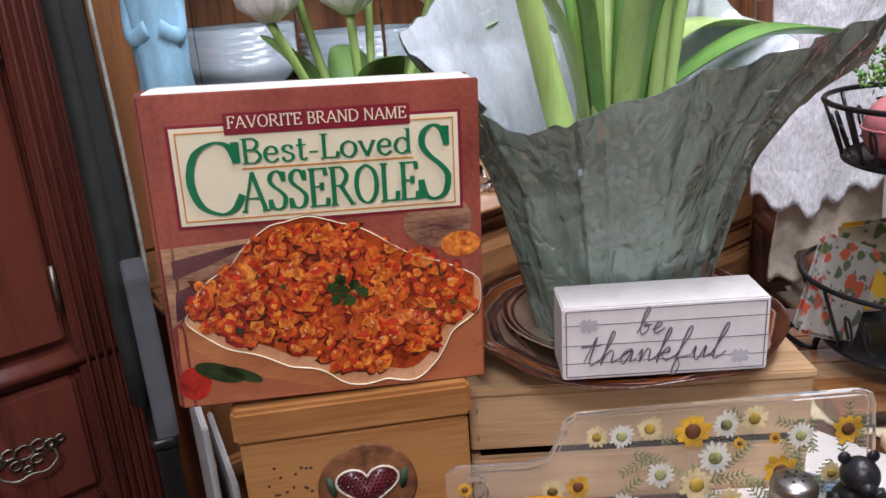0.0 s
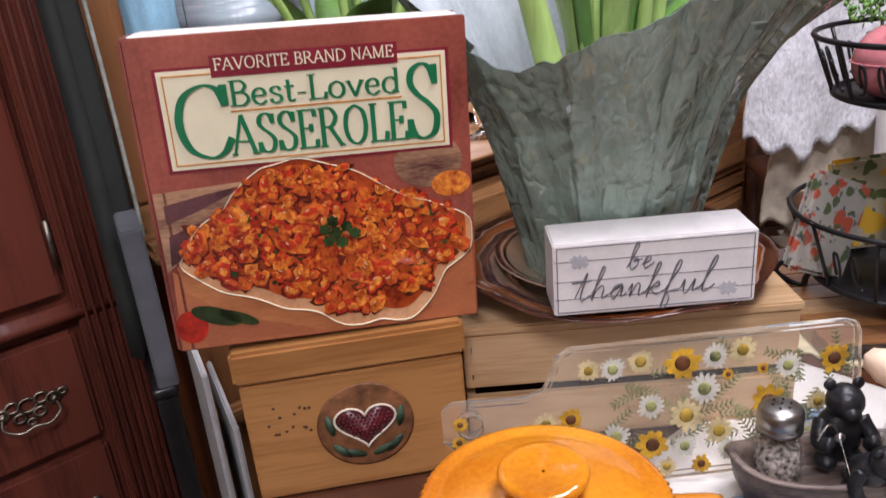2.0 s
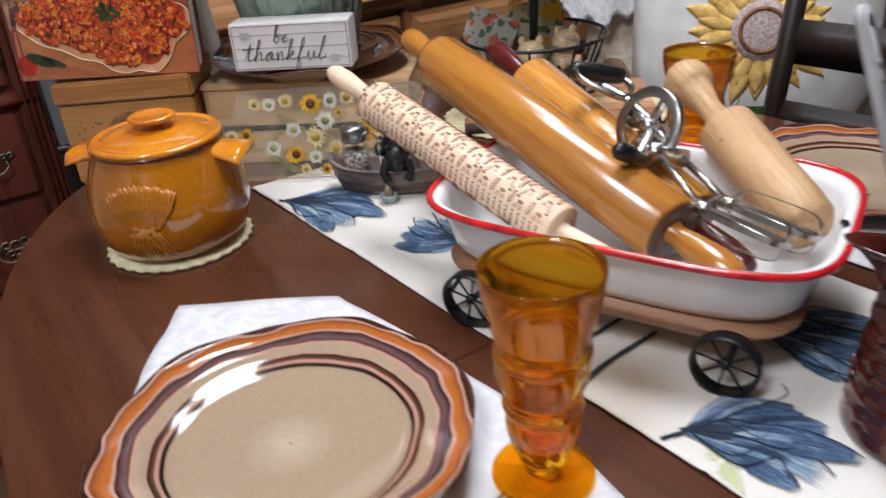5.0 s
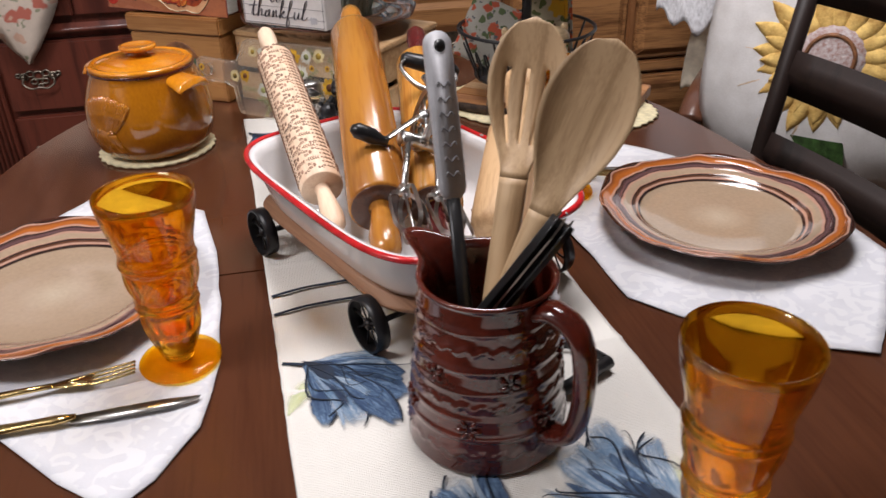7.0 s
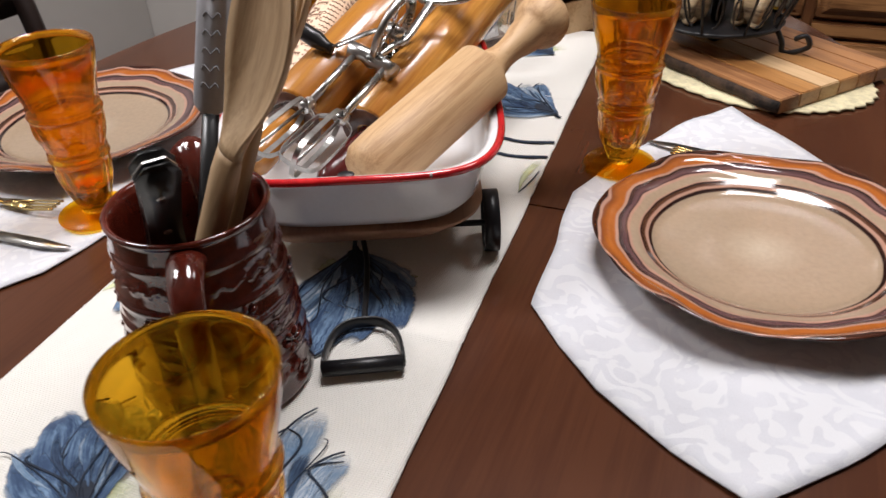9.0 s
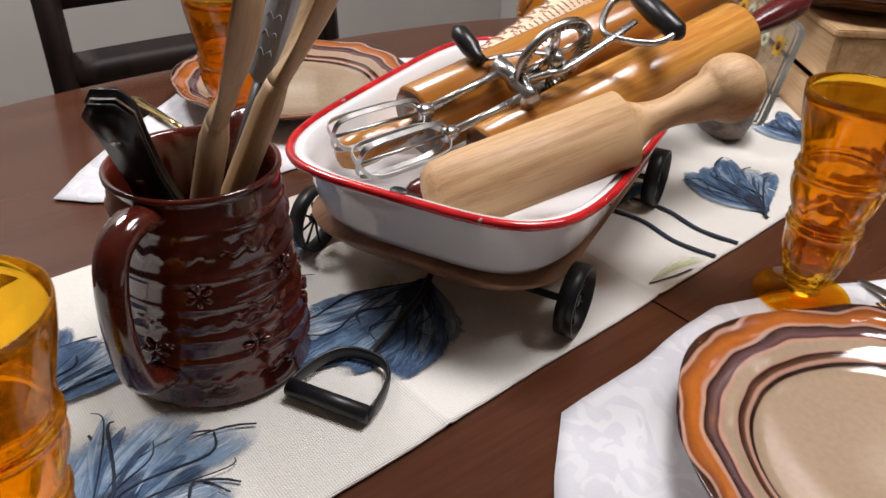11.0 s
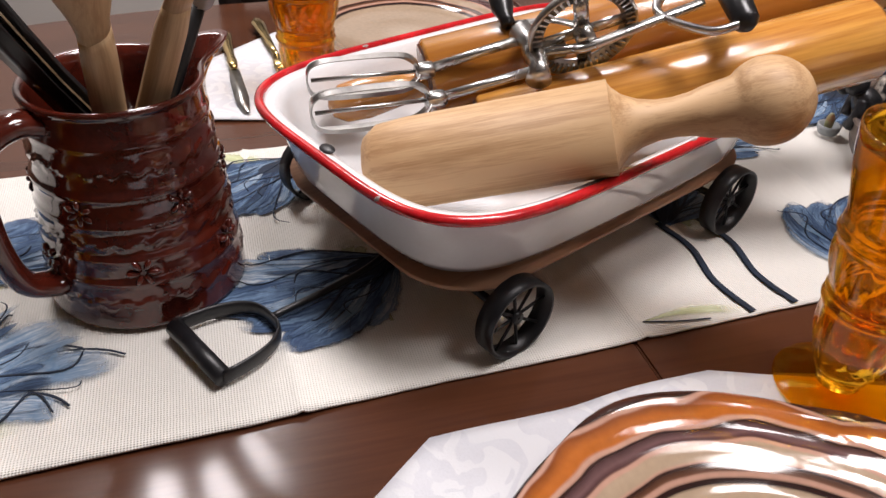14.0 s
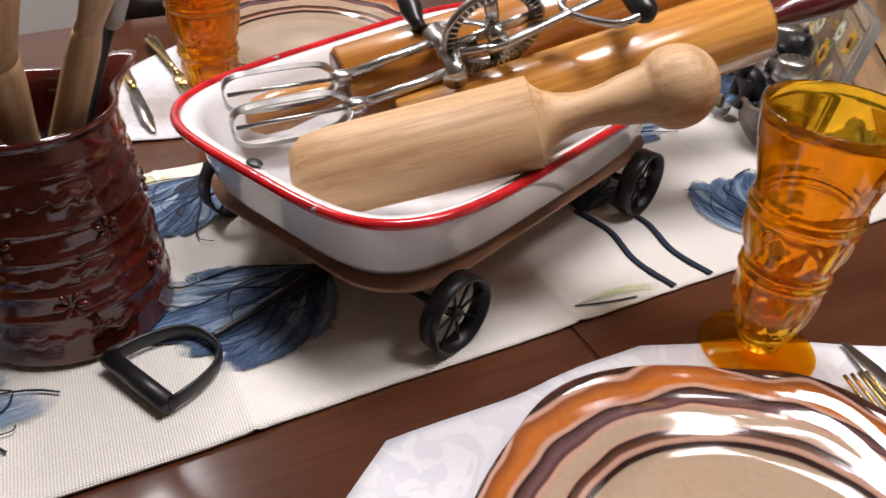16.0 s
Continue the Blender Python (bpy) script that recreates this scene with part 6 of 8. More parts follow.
def title(words, u0, v0, u1, v1, material, lift=0.0026, thick=0.115, thin=0.038):
    """Serif lettering fitted into a box on the cover; its box spans baseline to capital height."""
    (xa, za), (xb, zb) = cov(u0, v1), cov(u1, v0)
    total = sum(SERIF[c][0] for c in words)
    sx, sz = (xb - xa) / total, zb - za
    pen = 0.0
    for c in words:
        adv, strokes, feet = SERIF[c]
        bm = bmesh.new()
        for k, (pts, soft) in enumerate(strokes):
            pts = [Vector((p[0] + pen, p[1])) for p in pts]
            if soft:
                pts = [Vector((p.x, p.y)) for p in curve3([(p.x, p.y, 0) for p in pts], 7)]
            y = FY - lift - 0.00003 * k
            rows = []
            for i, p in enumerate(pts):
                d = pts[min(i + 1, len(pts) - 1)] - pts[max(i - 1, 0)]
                q = Vector((d.x * sx, d.y * sz)).normalized()
                w = (thin + (thick - thin) * abs(q.y) ** 1.6) / 2 * sz
                if c in "AMNV" and not soft and (d.x * d.y > 0 if c in "AVM" else abs(d.x) < 0.1) and len(pts) == 2:
                    w = thin * 0.75 * sz
                x, z = xa + p.x * sx, za + p.y * sz
                rows.append([bm.verts.new((x - q.y * w, y, z + q.x * w)), bm.verts.new((x + q.y * w, y, z - q.x * w))])
            for a, b in zip(rows, rows[1:]):
                bm.faces.new((a[0], b[0], b[1], a[1]))
        for k, (fx, fz, hw) in enumerate(feet):
            x, z, h = xa + (fx + pen) * sx, za + fz * sz, 0.022 * sz
            z += h if fz < 0.5 else -h
            bm.faces.new([bm.verts.new((x + dx * hw * sx, FY - lift - 0.0002 - 0.00003 * k, z + dz * h)) for dx, dz in ((-1, -1), (1, -1), (1, 1), (-1, 1))])
        pen += adv
        if not strokes:
            bm.free()
            continue
        ext = bmesh.ops.extrude_face_region(bm, geom=bm.faces[:])
        bmesh.ops.translate(bm, vec=(0, 0.0004, 0), verts=[v for v in ext["geom"] if isinstance(v, bmesh.types.BMVert)])
        part("lettering", bm, material, book, flat=True)


title("FAVORITE BRAND NAME", 0.245, 0.071, 0.775, 0.106, LABEL, thick=0.13, thin=0.065)
title("Best-Loved", 0.275, 0.138, 0.79, 0.213, GREENTXT, thick=0.145, thin=0.06)
title("C", 0.100, 0.142, 0.275, 0.366, GREENTXT, thick=0.105, thin=0.035)
title("ASSEROLE", 0.262, 0.240, 0.805, 0.361, GREENTXT, thick=0.115, thin=0.045)
title("S", 0.795, 0.130, 0.912, 0.366, GREENTXT, thick=0.085, thin=0.035)

# ---- slatted crate, charger, saucer, sign ----
crate = thing("wooden_crate", "unfinished pine slatted crate turned upside down", "crate", pose(-0.062, 0.832, T + 0.0005, 0, 0, -39.7))
for k, (z0, h) in enumerate(((0.0, 0.046), (0.056, 0.052))):
    part("slat", box(0.29, 0.008, h, 0.0012, (0, 0.004, z0 + h / 2)), PINE, crate)
    part("slat", box(0.29, 0.008, h, 0.0012, (0, 0.176, z0 + h / 2)), PINE, crate)
    for s in (-1, 1):
        part("end_slat", box(0.008, 0.164, h, 0.0012, (s * 0.141, 0.09, z0 + h / 2)), PINE, crate)
part("top_board", box(0.294, 0.184, 0.008, 0.0015, (0, 0.09, 0.1125)), PINE, crate)
for s in (-1, 1):
    for z in (0.012, 0.035, 0.068, 0.095):
        part("staple", box(0.0012, 0.0008, 0.005, 0.0002, (s * 0.138, -0.0002, z)), STEEL, crate)
ch = thing("charger_plate", "brown and orange drip-glazed charger plate on the crate", "plate", pose(-0.012, 0.895, T + 0.1173))
part("dish", plate_bm(1.0), DRIP, ch)
sa = thing("saucer", "brown drip-glazed saucer under the potted plant", "saucer", pose(-0.015, 0.900, T + 0.128))
part("dish", plate_bm(0.70), DRIP, sa)
sign = thing("wooden_sign", "whitewashed wooden block sign with grey lettering", "sign", pose(-0.0895, 0.790, T + 0.1475, 0, 0, -39.5))
part("block", box(0.155, 0.045, 0.060, 0.0012, (0, 0.0225, 0.030)), WHITEPAINT, sign)
for z in (0.014, 0.029, 0.0455):
    part("board_groove", box(0.153, 0.0006, 0.0005, 0.0001, (0, -0.0001, z)), GREYPAINT, sign)
part("border_line", tube([(x, -0.0004, z + 0.03) for x, z in round_rect(0.0745, 0.027, 0.0005, 2)], 0.0004, 4, True), GREYPAINT, sign)
GLYPH = {
    "b": ((0, 0.05), (0.22, 0.7), (0.26, 0.95), (0.18, 1.0), (0.1, 0.75), (0.08, 0.2), (0.18, 0.0), (0.34, 0.1), (0.36, 0.33), (0.24, 0.4), (0.2, 0.3), (0.48, 0.36)),
    "e": ((0, 0.15), (0.25, 0.25), (0.28, 0.4), (0.16, 0.43), (0.07, 0.2), (0.18, 0.0), (0.45, 0.2)),
    "t": ((0, 0.1), (0.2, 0.85), (0.14, 0.25), (0.2, 0.0), (0.4, 0.15)),
    "h": ((0, 0.1), (0.24, 0.8), (0.22, 1.0), (0.14, 0.85), (0.06, 0.0), (0.14, 0.28), (0.28, 0.42), (0.34, 0.3), (0.33, 0.05), (0.5, 0.14)),
    "a": ((0, 0.15), (0.32, 0.42), (0.12, 0.36), (0.06, 0.12), (0.18, 0.0), (0.34, 0.38), (0.34, 0.05), (0.5, 0.14)),
    "n": ((0, 0.2), (0.08, 0.4), (0.08, 0.02), (0.2, 0.38), (0.3, 0.36), (0.32, 0.04), (0.48, 0.14)),
    "k": ((0, 0.1), (0.24, 0.8), (0.22, 1.0), (0.14, 0.85), (0.06, 0.0), (0.12, 0.2), (0.3, 0.42), (0.32, 0.28), (0.14, 0.22), (0.32, 0.02), (0.5, 0.14)),
    "f": ((0, 0.1), (0.28, 0.75), (0.28, 1.0), (0.18, 0.9), (0.08, 0.2), (0.02, -0.35), (0.14, -0.42), (0.2, -0.15), (0.12, 0.05), (0.44, 0.14)),
    "u": ((0, 0.15), (0.06, 0.4), (0.08, 0.08), (0.2, 0.0), (0.34, 0.4), (0.34, 0.05), (0.5, 0.14)),
    "l": ((0, 0.1), (0.28, 0.8), (0.28, 1.05), (0.18, 0.9), (0.08, 0.15), (0.18, 0.0), (0.42, 0.2)),
}


def script(words, x, z, s):
    for ch_ in words:
        pts = curve3([(x + (px + 0.22 * pz) * s, -0.0006, z + pz * s) for px, pz in GLYPH[ch_]], 6)
        rad = [0.0010 + 0.0013 * max(0, -(pts[min(i + 1, len(pts) - 1)] - pts[max(i - 1, 0)]).normalized().z) for i in range(len(pts))]
        part("lettering", tube(pts, rad, 5, rz=0.0003), GREYPAINT, sign)
        if ch_ == "t":
            part("lettering", tube([(x - 0.05 * s, -0.0006, z + 0.55 * s), (x + 0.5 * s, -0.0006, z + 0.6 * s)], 0.0008, 4), GREYPAINT, sign)
        x += (GLYPH[ch_][-1][0] + 0.02) * s


script("be", -0.022, 0.0360, 0.0215)
script("thankful", -0.062, 0.0125, 0.0275)
PALEGREY = mat("pale_grey_print", (0.50, 0.50, 0.53), 0.6, var=0.1)
for cx, cz in ((-0.058, 0.045), (0.056, 0.013)):
    lf = [((0.0085 if i % 2 else 0.0045 + 0.002 * (i % 3)) * math.cos(2 * math.pi * i / 22), (0.0065 if i % 2 else 0.004) * math.sin(2 * math.pi * i / 22)) for i in range(22)]
    part("printed_leaf", moved(slab(lf, 0, 0.0003), pose(cx, -0.0002, cz, 90)), PALEGREY, sign, flat=True)

# ---- clear serving board with pressed flowers ----
tray = thing("serving_board", "clear resin serving board with pressed daisies and coreopsis", "serving board", pose(-0.073, 0.752, T + 0.006, 0, 0, -36.8) @ pose(0, 0, 0, 80))
bo = [(-0.127, 0.012), (-0.122, 0.002), (-0.115, 0.0), (0.115, 0.0), (0.124, 0.004), (0.127, 0.012), (0.127, 0.108), (0.124, 0.116), (0.115, 0.119), (-0.105, 0.119), (-0.116, 0.113), (-0.120, 0.100), (-0.128, 0.086), (-0.145, 0.082), (-0.20, 0.084), (-0.209, 0.078), (-0.209, 0.052), (-0.20, 0.045), (-0.150, 0.046), (-0.134, 0.040)]
part("slab", slab(bo, 0.0, 0.012, 0.003), ACRYL, tray, flat=True).visible_shadow = False
part("handle_hole", moved(lathe([(0.009, -0.0005), (0.0105, -0.0002), (0.0105, 0.0122), (0.009, 0.0125), (0.009, -0.0005)], 24), pose(-0.187, 0.064, 0)), ACRYL, tray)
PET = {"w": mat("pressed_white", (0.62, 0.61, 0.52), 0.6, var=0.12, scale=60), "c": mat("pressed_cream", (0.64, 0.53, 0.28), 0.6, var=0.2, scale=60), "y": mat("pressed_yellow", (0.64, 0.36, 0.025), 0.6, var=0.25, scale=60)}
EYE = {"w": mat("pressed_green_eye", (0.36, 0.37, 0.14), 0.7, var=0.4), "c": mat("pressed_olive_eye", (0.42, 0.28, 0.04), 0.7, var=0.4), "y": mat("pressed_brown_eye", (0.14, 0.05, 0.015), 0.7, var=0.4)}
SPRIG = mat("pressed_sprig", (0.24, 0.26, 0.12), 0.7, var=0.3)
for fx, fy, kd, r in ((-0.092, 0.101, "c", 0.009), (-0.073, 0.100, "w", 0.010), (-0.051, 0.104, "c", 0.0105), (-0.018, 0.099, "y", 0.015), (0.008, 0.102, "w", 0.011), (0.030, 0.105, "c", 0.0115), (0.066, 0.088, "w", 0.0105), (-0.044, 0.066, "w", 0.011), (-0.001, 0.076, "w", 0.013), (-0.016, 0.055, "c", 0.014), (-0.108, 0.062, "y", 0.010), (-0.073, 0.043, "w", 0.0115), (-0.044, 0.033, "y", 0.0135), (0.010, 0.039, "c", 0.012), (-0.018, 0.029, "w", 0.010), (0.050, 0.060, "y", 0.0145), (0.017, 0.023, "w", 0.010), (-0.033, 0.013, "c", 0.0085), (-0.005, 0.012, "y", 0.008), (-0.128, 0.060, "c", 0.010), (-0.195, 0.068, "y", 0.006), (-0.197, 0.053, "y", 0.006), (0.103, 0.090, "y", 0.0125), (0.018, 0.086, "y", 0.005), (0.046, 0.088, "y", 0.005), (0.080, 0.03, "w", 0.010), (0.09, 0.055, "c", 0.009)):
    n = {"w": 16, "c": 12, "y": 9}[kd]
    pets = []
    off = rng.random()
    for q in range(n):
        a = 2 * math.pi * (q + off + 0.25 * rng.random()) / n
        ln = r * (0.85 + 0.25 * rng.random())
        wd = r * 4.0 / n
        o = [(0.2 * r, -wd * 0.3), (ln * 0.7, -wd * 0.55), (ln, -wd * 0.25), (ln * 0.95, 0), (ln, wd * 0.25), (ln * 0.7, wd * 0.55), (0.2 * r, wd * 0.3)]
        pets.append(moved(slab(o, 0, 0.0003), pose(fx, fy, 0.0124 + 0.00005 * (q % 3), 0, 0, math.degrees(a))))
    fl = part("pressed_flower", join(*pets), PET[kd], tray, flat=True)
    part("flower_eye", moved(lathe([(0.0002, 0.0009), (r * 0.30, 0.0008), (r * 0.42, 0.0), (0.0002, 0.0)], 14), pose(fx, fy, 0.0128)), EYE[kd], fl)
greens = []
for k in range(44):
    x, y = -0.10 + 0.215 * rng.random(), 0.012 + 0.09 * rng.random()
    a = rng.random() * 6.28
    sp_ = []
    for q in range(7):
        cx, cy = x + 0.004 * q * math.cos(a), y + 0.004 * q * math.sin(a)
        if 0.004 < cy < 0.115 and abs(cx) < 0.122:
            for s in (-1, 1):
                b = a + s * 0.9
                sp_.append(tube([(cx, cy, 0.0123), (cx + 0.005 * math.cos(b), cy + 0.005 * math.sin(b), 0.0123)], 0.0006, 4, rz=0.0002))
            sp_.append(tube([(cx, cy, 0.0123), (cx + 0.004 * math.cos(a), cy + 0.004 * math.sin(a), 0.0123)], 0.0004, 4, rz=0.0002))
    greens += sp_
tagged(part("pressed_greenery", join(*greens), SPRIG, tray, "pressed olive-green fern sprigs"), kind="stuff")

# ---- potted plant in foil ----
PP = Vector((-0.015, 0.900, T + 0.134))
plant = thing("potted_plant", "leafy plant in a pot wrapped with sage green foil", "potted plant", pose(*PP))


def ring_value(table, a):
    """Smooth value from (degrees, value) pairs round a circle."""
    d = math.degrees(a) % 360
    for (a0, v0), (a1, v1) in zip(table, table[1:] + ((table[0][0] + 360, table[0][1]),)):
        q = d if d >= table[0][0] else d + 360
        if a0 <= q < a1:
            t = (q - a0) / (a1 - a0)
            t = t * t * (3 - 2 * t)
            return v0 + (v1 - v0) * t
    return table[0][1]


FOILTOP = ((20, 0.33), (60, 0.345), (95, 0.32), (120, 0.275), (140, 0.258), (162, 0.235), (189, 0.196), (202, 0.206), (225, 0.223), (250, 0.24), (280, 0.256), (300, 0.266), (312, 0.225), (330, 0.215), (350, 0.25))
FOILOUT = ((20, 0.15), (60, 0.145), (95, 0.155), (120, 0.17), (140, 0.172), (162, 0.148), (189, 0.124), (225, 0.129), (250, 0.137), (280, 0.165), (300, 0.196), (312, 0.196), (330, 0.20), (350, 0.175))
pr = random.Random(11)
PLEATS = [(2 * math.pi * k / 17 + 0.28 * pr.random(), 0.0035 + 0.0045 * pr.random(), 0.10 + 0.16 * pr.random(), 0.5 * (pr.random() - 0.5)) for k in range(17)]


def foil_point(a, t):
    """A point of the paper wrap at an angle and a fraction of its height."""
    top, out = ring_value(FOILTOP, a), ring_value(FOILOUT, a)
    z = top * t
    r = 0.069 + 0.056 * min(1.1, z / 0.225) ** 1.2
    if z > 0.14:
        q = (z - 0.14) / max(0.03, top - 0.14)
        r += (out - 0.069 - 0.056 * min(1.1, top / 0.225) ** 1.2) * q ** 1.6
    for pa, dep, wid, drift in PLEATS:
        d = (a - pa - drift * (z - 0.1) + math.pi) % (2 * math.pi) - math.pi
        if 0 <= d < wid:
            r += dep * (1 - d / wid) * (0.55 + 0.8 * t)
        elif -0.03 < d < 0:
            r -= dep * 0.35 * (1 + d / 0.03)
    c, s = math.cos(a), math.sin(a)
    r += 0.0045 * noise.noise((c * 3, s * 3, z * 6)) + 0.0022 * abs(noise.noise((c * 9, s * 9, z * 22))) + 0.0012 * abs(noise.noise((c * 22, s * 22, z * 50)))
    z += 0.004 * t * noise.noise((c * 11, s * 11, 4))
    return r, z


def foil_skin(inset, t0):
    bm = bmesh.new()
    rows = []
    for k in range(45):
        t = t0 + (1 - t0) * k / 44
        row = []
        for i in range(240):
            a = 2 * math.pi * i / 240
            r, z = foil_point(a, t)
            row.append(bm.verts.new(((r - inset) * math.cos(a), (r - inset) * math.sin(a), z + 0.001)))
        rows.append(row)
    for p, q in zip(rows, rows[1:]):
        for i in range(240):
            j = (i + 1) % 240
            bm.faces.new((p[i], p[j], q[j], q[i]))
    if t0 == 0:
        bm.faces.new(rows[0])
    return bm


part("foil", foil_skin(0.0, 0), FOIL, plant, "crinkled sage green foil wrap")
part("foil_lining", foil_skin(0.0016, 0.35), SILVER, plant, "silvery inner side of the foil")
SOIL = mat("potting_soil", (0.03, 0.02, 0.014), 0.95, var=0.4, scale=120, bump=1.0)
part("soil", lathe([(0.001, 0.166), (0.05, 0.167), (0.096, 0.164)], 40), SOIL, plant)


def stem(p0, p1, p2, r0, r1, nm="stem", m=STEMG):
    pts = curve3([p0, p1, p2], 8)
    part(nm, tube(pts, [r0 + (r1 - r0) * i / (len(pts) - 1) for i in range(len(pts))], 12), m, plant)


stem((-0.083, -0.030, 0.160), (-0.094, -0.016, 0.23), (-0.118, 0.002, 0.36), 0.0125, 0.008)
for k in range(14):
    a = 0.7 * k + 0.4
    x, y = 0.034 * math.cos(a) + 0.012, 0.03 * math.sin(a)
    stem((x, y, 0.14), (x * 1.2 + 0.004, y * 1.2, 0.24), (x * 1.7 + 0.012, y * 1.6, 0.38), 0.0052 + 0.0024 * rng.random(), 0.004)


def leaf(base, mid, end, w, parent, m=LEAF, fold=0.25, nm="leaf"):
    """A long leaf with a fold along its middle and some thickness."""
    pts = curve3([base, mid, end], 9)
    bm = bmesh.new()
    rows = []
    n = len(pts)
    for i, p in enumerate(pts):
        t = i / (n - 1)
        d = (pts[min(i + 1, n - 1)] - pts[max(i - 1, 0)]).normalized()
        s = d.cross(Vector((0, 0, 1)))
        s = s.normalized() if s.length > 0.05 else Vector((1, 0, 0))
        up = s.cross(d)
        ww = w * (math.sin(math.pi * min(1, 0.12 + 0.88 * t)) ** 0.7) + 0.0004
        rows.append([bm.verts.new(p + s * (u * ww) + up * (abs(u) * ww * fold)) for u in (-1, -0.5, 0, 0.5, 1)])
    for a, b in zip(rows, rows[1:]):
        for k in range(4):
            bm.faces.new((a[k], a[k + 1], b[k + 1], b[k]))
    ext = bmesh.ops.extrude_face_region(bm, geom=bm.faces[:])
    bmesh.ops.translate(bm, vec=(0, 0, 0.0009), verts=[v for v in ext["geom"] if isinstance(v, bmesh.types.BMVert)])
    return part(nm, bm, m, parent)


for k in range(12):
    a = 2.4 * k
    x, y = 0.02 * math.cos(a), 0.02 * math.sin(a)
    leaf((x, y, 0.15), (x * 2.6, y * 2.6, 0.27 + 0.05 * rng.random()), (x * (6 + 2 * rng.random()), y * 6.5, 0.33 + 0.06 * rng.random()), 0.008 + 0.005 * rng.random(), plant, STEMG if k % 2 else LEAF)
leaf((0.05, -0.01, 0.20), (0.11, -0.07, 0.245), (0.19, -0.13, 0.235), 0.03, plant, LEAF)
leaf((0.05, 0.03, 0.21), (0.12, 0.0, 0.25), (0.20, -0.05, 0.24), 0.03, plant, STEMG)

# ---- bear canoe with salt and pepper ----
BM = pose(-0.028, 0.664, T + 0.0045, 0, 0, -41)
canoe = thing("canoe_holder", "grey-brown carved canoe holder for salt and pepper shakers", "shaker holder", BM)
CANOEW = wood("weathered_canoe", (0.20, 0.15, 0.12), (0.07, 0.05, 0.045), 0.5, 30, 0, 0.1, 0.5)
BEARB = mat("black_bear_resin", (0.022, 0.022, 0.025), 0.35, var=0.4, scale=120, bump=0.5)


def canoe_ring(s, z, inset=0.0):
    out = []
    for i in range(48):
        a = 2 * math.pi * i / 48
        ca, sa_ = math.cos(a), math.sin(a)
        x = (0.083 * s - inset) * ca
        y = (0.033 * s - inset) * math.copysign(abs(sa_) ** 0.85, sa_)
        out.append((x, y, z + 0.012 * (abs(ca) ** 5) * (z / 0.032)))
    return out


part("hull", loft([canoe_ring(0.78, 0.0), canoe_ring(0.86, 0.004), canoe_ring(0.95, 0.016), canoe_ring(1.0, 0.030), canoe_ring(1.0, 0.0335), canoe_ring(1.0, 0.034, 0.003), canoe_ring(0.97, 0.028, 0.005), canoe_ring(0.85, 0.012, 0.004)], True, True), CANOEW, canoe)
part("gunwale", tube(canoe_ring(1.01, 0.033), 0.0022, 6, True), CANOEW, canoe)


def bear(m, label, draped=False):
    """A small standing bear figure, one plain mesh."""
    b = [ball(0.017, (0, 0, 0.020), (0.95, 0.8, 1.25)), ball(0.0125, (0, -0.004, 0.047), (1, 1, 0.95)), ball(0.006, (0, -0.015, 0.044), (1, 1, 0.8))]
    for s in (-1, 1):
        b += [ball(0.0042, (s * 0.0095, 0, 0.0575), (1, 0.6, 1)), tube(curve3([(s * 0.013, -0.002, 0.032), (s * 0.018, -0.011, 0.022), (s * 0.013, -0.02, 0.012 if draped else 0.024)], 5), [0.0062, 0.0058, 0.0056, 0.0055, 0.0055, 0.0054, 0.0053, 0.0053, 0.0055, 0.0058, 0.006], 8), ball(0.0075, (s * 0.010, -0.006, 0.004), (1, 1.3, 0.8))]
    e = obj("bear_figurine", join(*b), BEARB)
    e.matrix_world = m
    return tagged(e, label, "figurine", "bears in the canoe")


